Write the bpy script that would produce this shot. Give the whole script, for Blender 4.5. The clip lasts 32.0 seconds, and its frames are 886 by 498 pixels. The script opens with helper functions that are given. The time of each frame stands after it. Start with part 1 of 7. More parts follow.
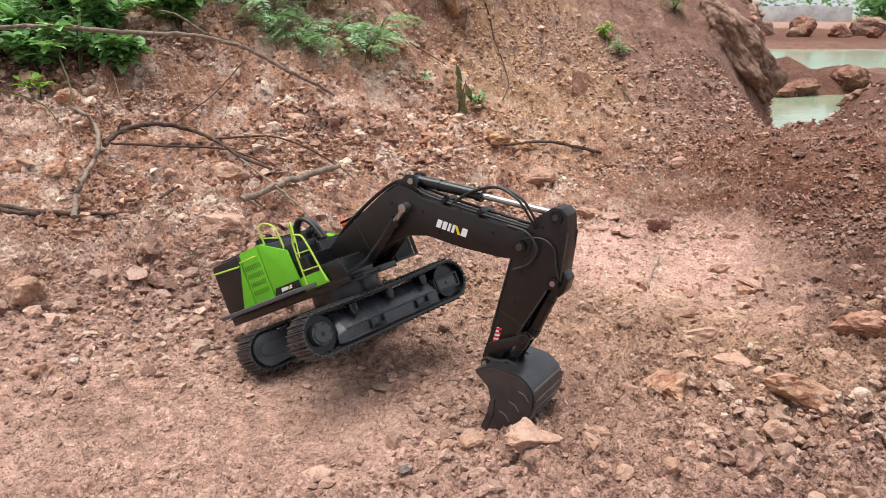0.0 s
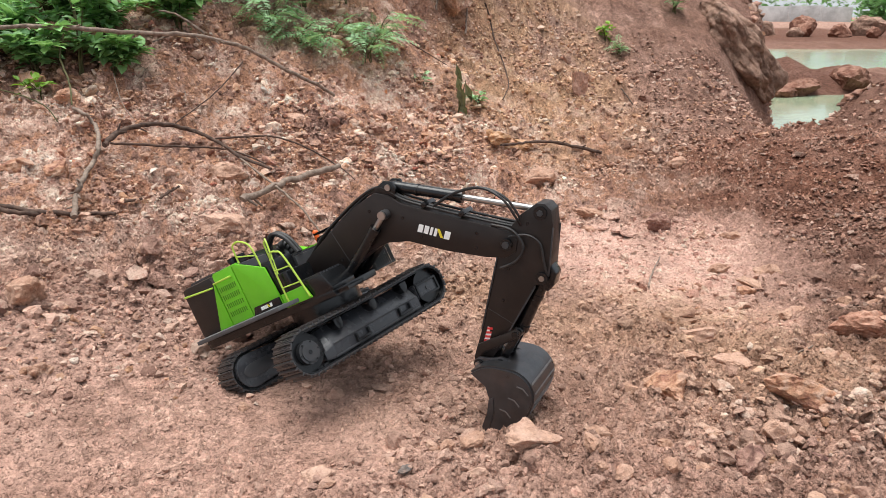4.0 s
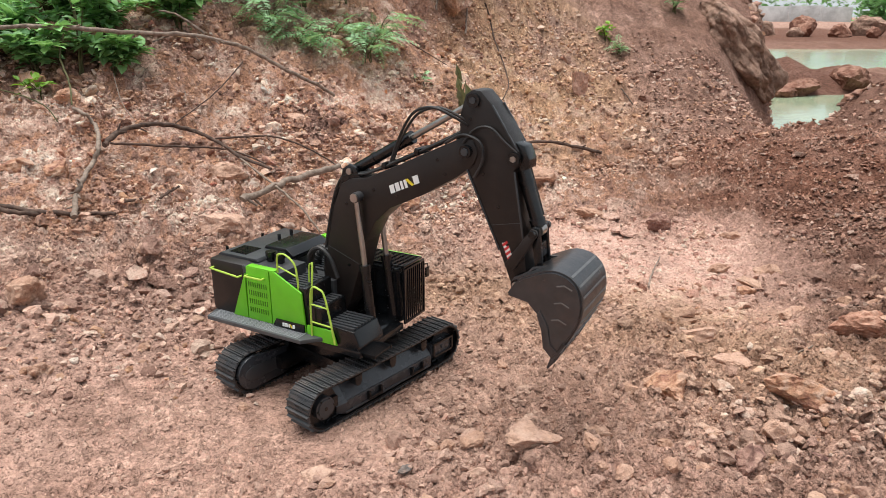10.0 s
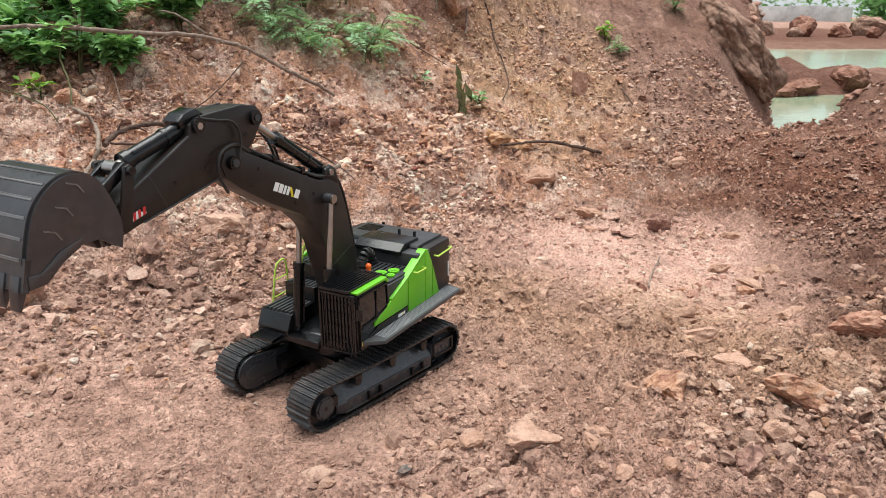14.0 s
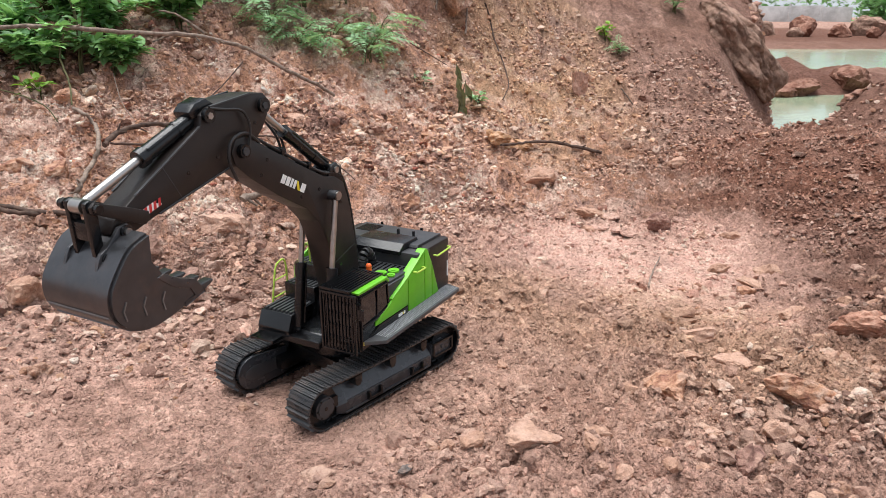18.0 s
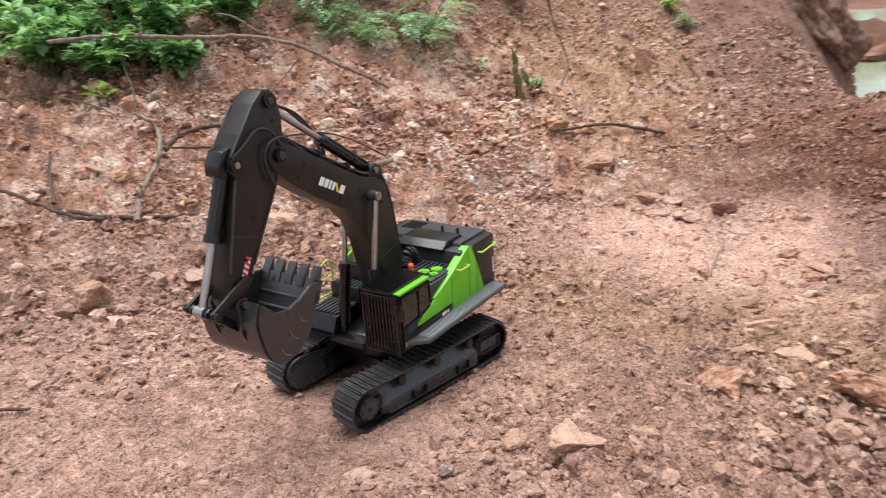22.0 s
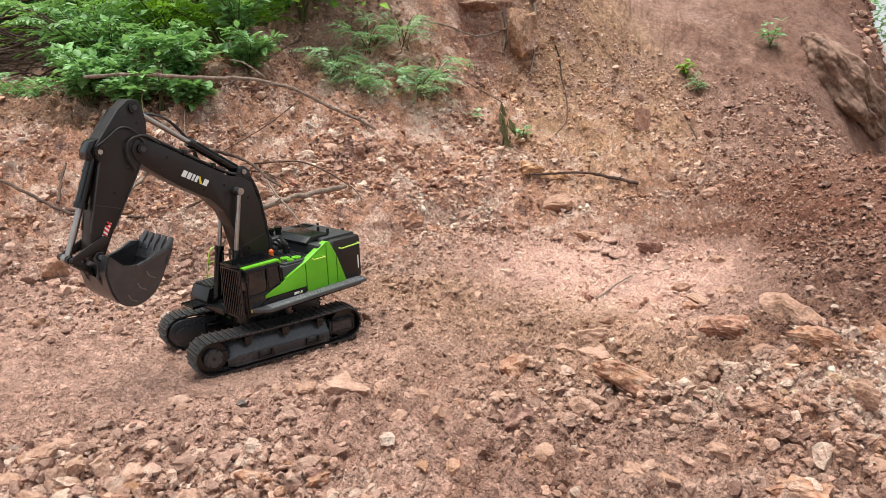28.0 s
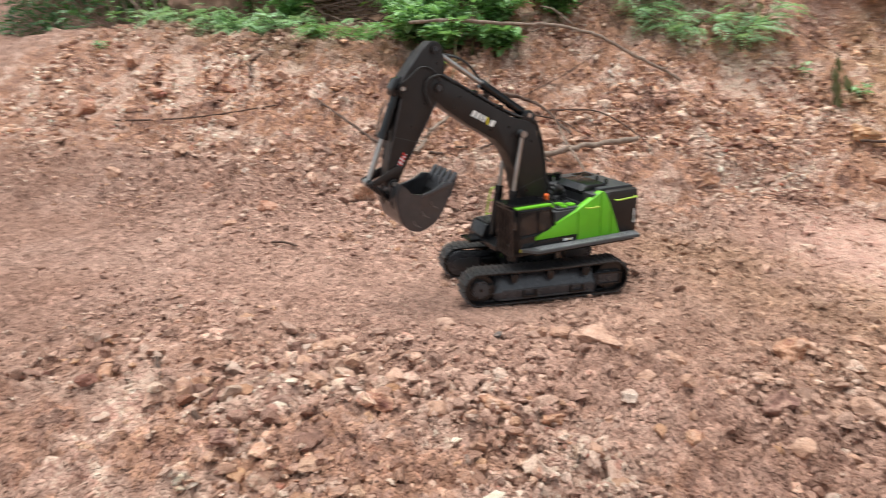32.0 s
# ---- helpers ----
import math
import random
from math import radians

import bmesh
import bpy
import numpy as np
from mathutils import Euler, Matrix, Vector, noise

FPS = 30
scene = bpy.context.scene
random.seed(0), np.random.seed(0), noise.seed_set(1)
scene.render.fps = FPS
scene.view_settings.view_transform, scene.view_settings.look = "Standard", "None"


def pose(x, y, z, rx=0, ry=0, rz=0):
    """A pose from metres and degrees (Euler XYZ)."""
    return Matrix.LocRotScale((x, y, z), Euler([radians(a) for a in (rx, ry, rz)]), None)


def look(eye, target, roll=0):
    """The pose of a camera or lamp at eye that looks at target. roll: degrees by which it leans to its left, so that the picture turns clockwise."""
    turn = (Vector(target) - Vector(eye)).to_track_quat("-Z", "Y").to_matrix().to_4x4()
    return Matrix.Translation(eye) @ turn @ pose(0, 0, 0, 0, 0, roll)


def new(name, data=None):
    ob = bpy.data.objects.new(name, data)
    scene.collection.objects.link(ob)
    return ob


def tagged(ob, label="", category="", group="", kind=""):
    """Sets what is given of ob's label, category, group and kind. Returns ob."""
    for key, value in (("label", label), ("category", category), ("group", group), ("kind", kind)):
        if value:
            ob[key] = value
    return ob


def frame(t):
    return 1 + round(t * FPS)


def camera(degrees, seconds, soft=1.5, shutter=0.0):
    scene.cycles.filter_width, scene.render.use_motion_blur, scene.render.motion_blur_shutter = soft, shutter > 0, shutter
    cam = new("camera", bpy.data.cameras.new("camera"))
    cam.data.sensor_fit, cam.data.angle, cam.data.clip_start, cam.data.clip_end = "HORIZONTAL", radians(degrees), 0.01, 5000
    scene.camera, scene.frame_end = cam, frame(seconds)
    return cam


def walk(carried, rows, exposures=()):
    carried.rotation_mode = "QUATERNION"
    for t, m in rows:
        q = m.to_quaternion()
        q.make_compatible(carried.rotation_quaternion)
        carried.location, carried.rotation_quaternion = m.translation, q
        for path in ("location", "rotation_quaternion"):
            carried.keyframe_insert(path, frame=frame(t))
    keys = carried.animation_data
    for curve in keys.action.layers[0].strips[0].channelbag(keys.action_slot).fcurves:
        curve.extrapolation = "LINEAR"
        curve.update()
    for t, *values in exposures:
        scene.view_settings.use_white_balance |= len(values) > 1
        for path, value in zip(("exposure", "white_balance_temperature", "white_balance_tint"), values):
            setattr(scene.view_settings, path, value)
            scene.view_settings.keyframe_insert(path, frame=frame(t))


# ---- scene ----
cam = camera(64.35, 32.0, soft=0.5, shutter=0.45)
walk(cam, [
    (0, pose(0.0, 0.0, 0.645, 71.5, -0.0, 0.0)),
    (21.4, pose(0.0, 0.0, 0.645, 71.5, -0.0, 0.0)),
    (22, pose(0.0534, 0.0221, 0.6649, 70.27, 3.34, 5.06)),
    (22.5, pose(0.1528, 0.0816, 0.6644, 70.56, 6.24, 13.92)),
    (23, pose(0.2581, 0.1111, 0.6691, 72.4, 10.24, 24.47)),
    (23.5, pose(0.2583, 0.0714, 0.642, 76.76, 8.82, 30.23)),
    (24, pose(0.2579, 0.0121, 0.6235, 80.23, 5.73, 32.98)),
    (24.5, pose(0.3732, 0.0121, 0.6498, 79.4, 3.97, 22.53)),
    (25, pose(0.4171, -0.0381, 0.6391, 75.63, 3.01, 18.42)),
    (25.5, pose(0.4407, -0.072, 0.619, 76.06, 5.09, 16.73)),
    (27.5, pose(0.622, -0.2073, 0.6436, 76.04, 4.78, 13.46)),
    (28, pose(0.582, -0.1863, 0.6013, 75.45, 1.74, 13.19)),
    (28.4, pose(0.5975, -0.1834, 0.5999, 73.74, 2.69, 13.41)),
    (30.8, pose(0.5975, -0.1834, 0.5999, 73.74, 2.69, 13.41)),
    (31.1, pose(0.5978, -0.1913, 0.6024, 73.82, 2.5, 13.77)),
    (31.5, pose(0.6077, -0.1728, 0.6009, 72.28, 1.02, 25.48)),
    (32, pose(0.6289, -0.17, 0.5898, 72.34, 1.54, 37.81)),
], exposures=[
    (0, 0.64, 6440, 10), (9, 0.64, 6400, 8), (14, 0.65, 6390, 7), (17, 0.65, 6290, 10), (21.3, 0.65, 6180, 11), (22.5, 0.74, 6420, 11), (23.2, 0.76, 6600, 10),
    (24, 0.85, 6480, 9), (25, 0.72, 7150, 10), (27.5, 0.72, 6600, 9), (29, 0.71, 6540, 8), (31, 0.71, 6430, 6), (32, 0.71, 6480, 8),
])

# ---- light ----
def daylight():
    w = bpy.data.worlds.new("overcast_sky")
    scene.world = w
    w.use_nodes = True
    nt = w.node_tree
    sky = nt.nodes.new("ShaderNodeTexSky")
    sky.sky_type = "NISHITA"
    sky.sun_disc = False
    sky.sun_elevation, sky.sun_rotation = radians(81.5), radians(296.6)
    sky.dust_density, sky.air_density, sky.ozone_density = 4.0, 1.0, 1.0
    soft = nt.nodes.new("ShaderNodeMixRGB")
    soft.inputs[0].default_value = 0.72
    soft.inputs[2].default_value = (8.5, 8.9, 9.3, 1)
    nt.links.new(sky.outputs[0], soft.inputs[1])
    nt.links.new(soft.outputs[0], nt.nodes["Background"].inputs[0])
    nt.nodes["Background"].inputs[1].default_value = 0.068
    lamp = bpy.data.lights.new("sun", "SUN")
    lamp.energy, lamp.angle, lamp.color = 3.2, radians(56), (1.0, 0.985, 0.935)
    sun = new("sun", lamp)
    sun.matrix_basis = look((-0.5, 1.6, 6.0), (0.3, 1.2, 0))


daylight()


# ---- materials ----
def material(name, color=(0.5, 0.5, 0.5), rough=0.7, metal=0.0, spec=0.5):
    m = bpy.data.materials.new(name)
    m.use_nodes = True
    b = m.node_tree.nodes["Principled BSDF"]
    b.inputs["Base Color"].default_value = (*color, 1)
    b.inputs["Roughness"].default_value = rough
    b.inputs["Metallic"].default_value = metal
    b.inputs["Specular IOR Level"].default_value = spec
    return m


class Net:
    """Short hand for wiring a material."""

    def __init__(self, m):
        self.t, self.b = m.node_tree, m.node_tree.nodes["Principled BSDF"]

    def add(self, kind, **inputs):
        n = self.t.nodes.new(kind)
        for k, v in inputs.items():
            s = n.inputs[int(k[1:])] if k[0] == "i" and k[1:].isdigit() else n.inputs[k.replace("_", " ")]
            if isinstance(v, bpy.types.NodeSocket):
                self.t.links.new(v, s)
            else:
                s.default_value = v
        return n

    def noise(self, vec, scale, detail=4.0, rough=0.55):
        return self.add("ShaderNodeTexNoise", Vector=vec, Scale=scale, Detail=detail, Roughness=rough).outputs[0]

    def ramp(self, fac, *stops):
        n = self.add("ShaderNodeValToRGB", Fac=fac)
        e = n.color_ramp.elements
        while len(e) < len(stops):
            e.new(0.5)
        for el, (p, c) in zip(e, stops):
            el.position, el.color = p, (*c, 1) if len(c) == 3 else c
        return n.outputs[0]

    def mix(self, fac, a, b, how="MIX"):
        n = self.t.nodes.new("ShaderNodeMixRGB")
        n.blend_type = how
        for s, v in zip(n.inputs, (fac, a, b)):
            if isinstance(v, bpy.types.NodeSocket):
                self.t.links.new(v, s)
            else:
                s.default_value = (*v, 1) if isinstance(v, tuple) and len(v) == 3 else v
        return n.outputs[0]

    def math(self, op, a, b=0.0):
        n = self.t.nodes.new("ShaderNodeMath")
        n.operation = op
        for s, v in zip(n.inputs, (a, b)):
            if isinstance(v, bpy.types.NodeSocket):
                self.t.links.new(v, s)
            else:
                s.default_value = v
        return n.outputs[0]

    def near(self, pos, centre, size):
        """1 at a place of the ground, falling to 0 at the distances given by size."""
        d = self.add("ShaderNodeVectorMath", i0=pos, i1=centre)
        d.operation = "SUBTRACT"
        s = self.add("ShaderNodeVectorMath", i0=d.outputs[0], i1=(1 / size[0], 1 / size[1], 0))
        s.operation = "MULTIPLY"
        ln = self.add("ShaderNodeVectorMath", i0=s.outputs[0])
        ln.operation = "LENGTH"
        r = self.add("ShaderNodeMapRange", Value=ln.outputs["Value"], From_Min=1.0, From_Max=0.45, To_Min=0.0, To_Max=1.0)
        r.interpolation_type = "SMOOTHSTEP"
        return r.outputs[0]

    def bump(self, height, strength, distance, normal=None):
        n = self.add("ShaderNodeBump", Height=height, Strength=strength, Distance=distance)
        if normal is not None:
            self.t.links.new(normal, n.inputs["Normal"])
        return n.outputs[0]

    def to(self, socket, value):
        self.t.links.new(value, self.b.inputs[socket])


def earth_colour(n, pos):
    """The colours of the earth from place to place, with shade painted in under the thicket, shared by the soil and by
    what has broken off it.
    """
    col = n.ramp(n.noise(pos, 2.2, 6, 0.62), (0.3, (0.345, 0.205, 0.155)), (0.48, (0.43, 0.272, 0.215)), (0.62, (0.48, 0.318, 0.258)), (0.78, (0.55, 0.39, 0.325)))

    def patch(col, centre, size, tint, amount, scale=5, lo=0.36, hi=0.56, least=0.2):
        fac = n.math("MULTIPLY", n.near(pos, centre, size), amount)
        fac = n.math("MULTIPLY", fac, n.ramp(n.noise(pos, scale, 5, 0.62), (lo, (least,) * 3), (hi, (1, 1, 1))))
        return n.mix(fac, col, tint)

    # rubble slope: blotches of orange, cream and dark brown
    a = n.noise(pos, 5.3, 7, 0.7)
    tint = n.ramp(a, (0.34, (0.17, 0.096, 0.078)), (0.405, (0.4, 0.235, 0.182)), (0.465, (0.6, 0.33, 0.205)), (0.51, (0.54, 0.35, 0.275)), (0.57, (0.83, 0.62, 0.505)))
    for centre, size, amount in (((-1.5, 2.3, 0), (2.2, 1.15), 0.85), ((-3.6, 2.0, 0), (2.2, 1.3), 0.7), ((1.25, 1.25, 0), (0.8, 0.75), 0.75), ((0.3, 3.2, 0), (1.3, 1.2), 0.8), ((0.25, 0.35, 0), (1.3, 0.5), 0.6)):
        col = n.mix(n.math("MULTIPLY", n.near(pos, centre, size), amount), col, tint)
    col = patch(col, (0.5, 4.1, 0), (0.75, 1.55), (0.53, 0.34, 0.205), 0.75)
    col = patch(col, (1.7, 2.72, 0), (1.3, 1.5), (0.19, 0.085, 0.056), 0.92, least=0.6)
    col = patch(col, (4.8, 7.6, 0), (4.6, 5.6), (0.175, 0.084, 0.06), 0.85, least=1.0)
    col = patch(col, (20, 30, 0), (26, 14), (0.17, 0.08, 0.055), 0.9, least=1.0)
    col = patch(col, (1.75, 4.6, 0), (1.0, 1.4), (0.24, 0.135, 0.1), 0.62, least=0.4)
    col = patch(col, (0.62, 1.97, 0), (0.66, 0.58), (0.69, 0.445, 0.36), 1.0, 4, 0.33, 0.5, 0.3)
    col = patch(col, (0.74, 1.58, 0), (0.3, 0.42), (0.67, 0.43, 0.345), 0.9, 5, 0.38, 0.52, 0.15)
    col = patch(col, (0.28, 1.35, 0), (0.8, 0.62), (0.5, 0.318, 0.215), 0.85, 4)
    col = patch(col, (-0.3, 0.98, 0), (1.15, 0.7), (0.51, 0.325, 0.258), 0.8, 4, least=0.45)
    col = patch(col, (1.28, 1.66, 0), (0.62, 0.56), (0.19, 0.102, 0.076), 0.9, 6, least=0.45)
    col = patch(col, (0.9, 1.28, 0), (0.2, 0.24), (0.15, 0.08, 0.062), 0.85, 9, least=0.1)
    # ground under the back-left thicket: the shrubs' shade put into the colour
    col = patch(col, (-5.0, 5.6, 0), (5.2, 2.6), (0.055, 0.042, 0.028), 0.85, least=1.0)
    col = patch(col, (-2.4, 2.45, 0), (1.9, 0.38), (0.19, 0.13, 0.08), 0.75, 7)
    return col


def soil_material():
    m = material("laterite_soil", rough=0.95, spec=0.15)
    n = Net(m)
    pos = n.add("ShaderNodeNewGeometry").outputs["Position"]
    calm = n.math("SUBTRACT", 1.0, n.math("MULTIPLY", n.near(pos, (0.6, 1.95, 0), (0.62, 0.55)), 0.4))
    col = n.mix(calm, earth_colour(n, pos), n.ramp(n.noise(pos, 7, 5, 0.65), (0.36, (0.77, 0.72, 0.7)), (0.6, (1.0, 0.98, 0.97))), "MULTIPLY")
    for scale, amount in ((26, 0.6), (110, 0.42), (420, 0.34)):
        tone = n.ramp(n.noise(pos, scale, 5, 0.68), (0.32, (0.24, 0.22, 0.21)), (0.5, (0.5, 0.5, 0.5)), (0.68, (0.74, 0.74, 0.74)))
        col = n.mix(n.math("MULTIPLY", calm, amount), col, tone, "OVERLAY")
    for scale, least, most in ((34, 0.0, 0.34), (85, 0.0, 0.34), (230, 0.1, 0.34)):
        warp = n.mix(0.5 / scale, pos, n.add("ShaderNodeTexNoise", Vector=pos, Scale=scale * 0.8, Detail=3.0).outputs[1], "ADD")
        chip = n.add("ShaderNodeSeparateColor", Color=n.add("ShaderNodeTexVoronoi", Vector=warp, Scale=float(scale)).outputs["Color"]).outputs[0]
        tone = n.ramp(chip, (0.0, (0.2, 0.18, 0.17)), (0.3, (0.42, 0.41, 0.41)), (0.75, (0.53, 0.53, 0.53)), (1.0, (0.8, 0.8, 0.8)))
        col = n.mix(n.math("MULTIPLY", calm, n.ramp(n.noise(pos, 3.1, 3), (0.42, (least,) * 3), (0.58, (most,) * 3))), col, tone, "OVERLAY")
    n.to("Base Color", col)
    normal = n.bump(n.noise(pos, 45, 6, 0.68), 0.7, 0.015)
    for scale in (75, 150, 330):
        warp = n.mix(0.3 / scale, pos, n.add("ShaderNodeTexNoise", Vector=pos, Scale=scale * 0.7, Detail=2.0).outputs[1], "ADD")
        v = n.add("ShaderNodeTexVoronoi", Vector=warp, Scale=float(scale), Randomness=1.0)
        size = n.add("ShaderNodeSeparateColor", Color=v.outputs["Color"]).outputs[0]
        dome = n.math("SUBTRACT", n.math("MULTIPLY", size, 0.9), n.math("MULTIPLY", v.outputs["Distance"], v.outputs["Distance"]))
        normal = n.bump(n.math("MAXIMUM", dome, 0.0), 0.9, 0.85 / scale, normal)
    n.to("Normal", normal)
    return m


def stone_material(name, mixed=0.75, spread_of_tone=0.9):
    """Stones take the colour of the earth about them; some are rusty, cream or dark maroon."""
    m = material(name, rough=0.92, spec=0.2)
    n = Net(m)
    geo = n.add("ShaderNodeNewGeometry")
    rnd = geo.outputs["Random Per Island"]
    pos = geo.outputs["Position"]
    other = n.math("FRACT", n.math("MULTIPLY", rnd, 37.7))
    value = n.ramp(rnd, (0.0, (0.115, 0.085, 0.075)), (0.22, (0.345, 0.325, 0.315)), (0.6, (0.6, 0.6, 0.6)), (1.0, (1.0, 1.0, 0.99)))
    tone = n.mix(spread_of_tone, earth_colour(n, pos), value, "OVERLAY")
    odd = n.ramp(other, (0.0, (0.15, 0.078, 0.062)), (0.14, (0.27, 0.152, 0.12)), (0.4, (0.46, 0.285, 0.22)), (0.52, (0.55, 0.3, 0.16)), (0.64, (0.6, 0.41, 0.32)), (0.84, (0.72, 0.54, 0.44)), (1.0, (0.79, 0.63, 0.53)))
    wet = n.near(pos, (1.7, 2.72, 0), (1.3, 1.5))
    amount = n.math("MULTIPLY", n.ramp(n.math("FRACT", n.math("MULTIPLY", rnd, 91.3)), (0.25, (0.12,) * 3), (0.7, (1, 1, 1))), mixed)
    tone = n.mix(n.math("MULTIPLY", amount, n.math("SUBTRACT", 1.0, n.math("MULTIPLY", wet, 0.55))), tone, odd)
    blot = n.ramp(n.noise(pos, 70, 5, 0.68), (0.34, (0.36, 0.33, 0.32)), (0.52, (0.54, 0.53, 0.525)), (0.7, (0.7, 0.68, 0.67)))
    n.to("Base Color", n.mix(0.7, tone, blot, "OVERLAY"))
    n.to("Normal", n.bump(n.noise(pos, 300, 5, 0.72), 0.9, 0.0035, n.bump(n.noise(pos, 95, 5, 0.7), 0.9, 0.012)))
    return m


def plain(name, color, rough, metal=0.0, spec=0.5, grain=900.0, depth=0.0003, dust=0.25, vary=0.25):
    """A painted, moulded or metal surface with fine grain and a film of reddish dust in patches."""
    m = material(name, color, rough, metal, spec)
    n = Net(m)
    pos = n.add("ShaderNodeTexCoord").outputs["Object"]
    tint = n.mix(vary, color, n.ramp(n.noise(pos, 45, 4), (0.3, tuple(c * 0.55 for c in color)), (0.7, tuple(min(1, c * 1.5) for c in color))))
    film = n.math("MULTIPLY", n.ramp(n.noise(pos, 26, 6, 0.7), (0.48, (0, 0, 0)), (0.72, (1, 1, 1))), dust)
    n.to("Base Color", n.mix(film, tint, (0.3, 0.19, 0.14)))
    r = n.add("ShaderNodeMapRange", Value=n.noise(pos, 60, 4), To_Min=rough - 0.1, To_Max=min(1, rough + 0.14))
    n.to("Roughness", r.outputs[0])
    n.to("Normal", n.bump(n.noise(pos, grain, 3, 0.6), 0.35, depth))
    return m


def leaf_material(name, a, b):
    m = material(name, a, 0.5, 0, 0.4)
    n = Net(m)
    geo = n.add("ShaderNodeNewGeometry")
    pos = geo.outputs["Position"]
    tone = n.ramp(geo.outputs["Random Per Island"], (0.0, a), (0.6, b), (1.0, tuple(min(1, c * 1.5) for c in b)))
    n.to("Base Color", n.mix(0.5, tone, n.ramp(n.noise(pos, 30, 3), (0.3, (0.3, 0.3, 0.3)), (0.7, (0.7, 0.7, 0.6))), "OVERLAY"))
    tr = n.add("ShaderNodeBsdfTranslucent", Color=(b[0] * 1.6, b[1] * 1.6, b[2], 1))
    mx = n.add("ShaderNodeMixShader", i0=0.28, i1=n.b.outputs[0], i2=tr.outputs[0])
    n.t.links.new(mx.outputs[0], n.t.nodes["Material Output"].inputs[0])
    return m


def bark_material(name, a, b):
    m = material(name, a, 0.85, 0, 0.25)
    n = Net(m)
    pos = n.add("ShaderNodeNewGeometry").outputs["Position"]
    n.to("Base Color", n.ramp(n.noise(pos, 60, 6, 0.7), (0.32, a), (0.66, b)))
    n.to("Normal", n.bump(n.noise(pos, 260, 4, 0.7), 0.6, 0.002))
    return m


SOIL = soil_material()
GRAVEL = stone_material("loose_gravel")
CLOD = stone_material("soil_clods", 0.1, 0.4)
BROWN = plain("dark_brown_paint", (0.0135, 0.0095, 0.0085), 0.38, dust=0.03, spec=0.4)
BLACK = plain("black_plastic", (0.0045, 0.005, 0.006), 0.21, dust=0.02, spec=0.48)
GREY = plain("charcoal_plastic", (0.033, 0.0345, 0.038), 0.36, dust=0.05)
FRAME = plain("satin_black_plastic", (0.03, 0.032, 0.037), 0.24, dust=0.03, spec=0.6)
PLATE = plain("dark_grey_plate", (0.06, 0.062, 0.066), 0.45, dust=0.06)
RUBBER = plain("black_track_rubber", (0.032, 0.032, 0.034), 0.36, dust=0.2, spec=0.5)
STEEL = plain("bare_steel", (0.42, 0.4, 0.38), 0.3, 1.0, dust=0.12)
TREAD = plain("grey_tread_plate", (0.3, 0.305, 0.315), 0.4, dust=0.1)
SLIT = plain("shaded_green_paint", (0.05, 0.17, 0.006), 0.5, dust=0.05)
BUCKET = plain("gunmetal_steel", (0.09, 0.09, 0.096), 0.3, 0.8, dust=0.12)
WORN = plain("scuffed_steel", (0.2, 0.198, 0.2), 0.36, 0.65, dust=0.16)
GREEN = plain("lime_green_paint", (0.13, 0.46, 0.012), 0.38, dust=0.06, vary=0.12)
LIME = plain("yellow_green_paint", (0.4, 0.57, 0.07), 0.42, dust=0.06, vary=0.12)
WHITE = plain("white_paint", (0.8, 0.8, 0.78), 0.5, dust=0.05, vary=0.1)
YELLOW = plain("yellow_paint", (0.75, 0.6, 0.03), 0.5, dust=0.05, vary=0.1)
RED = plain("red_paint", (0.6, 0.03, 0.03), 0.5, dust=0.05, vary=0.1)
ORANGE = plain("orange_plastic", (0.8, 0.13, 0.02), 0.3, dust=0.02, vary=0.1)
HOSE = plain("black_rubber_hose", (0.012, 0.012, 0.013), 0.5, dust=0.1)
BARK_PALE = bark_material("weathered_wood", (0.1, 0.07, 0.054), (0.33, 0.255, 0.205))
BARK_DARK = bark_material("dark_bark", (0.035, 0.022, 0.018), (0.13, 0.082, 0.062))
GLASS = material("dark_tinted_window", (0.012, 0.014, 0.016), 0.08, 0, 0.6)


# ---- shaping helpers ----
def mesh_object(name, bm, mat=None, parent=None, label="", smooth=None):
    me = bpy.data.meshes.new(name)
    bmesh.ops.recalc_face_normals(bm, faces=bm.faces)
    bm.to_mesh(me)
    bm.free()
    if mat:
        me.materials.append(mat)
    if smooth is not None:
        me.shade_smooth()
        if smooth:
            me.set_sharp_from_angle(angle=radians(smooth))
    ob = new(name, me)
    ob.parent = parent
    if label:
        tagged(ob, label)
    return ob


def part(name, bm, mat, parent, label="", smooth=38):
    return mesh_object(name, bm, mat, parent, label, smooth)


def box(bm, lo, hi, bevel=0.0, m=None):
    r = bmesh.ops.create_cube(bm, size=1)
    vs = r["verts"]
    lo, hi = Vector(lo), Vector(hi)
    for v in vs:
        v.co = Vector((lo[i] + (v.co[i] + 0.5) * (hi[i] - lo[i]) for i in range(3)))
        if m:
            v.co = m @ v.co
    if bevel:
        es = {e for v in vs for e in v.link_edges}
        bmesh.ops.bevel(bm, geom=list(es), offset=bevel, segments=2, affect="EDGES", profile=0.6)
    return bm


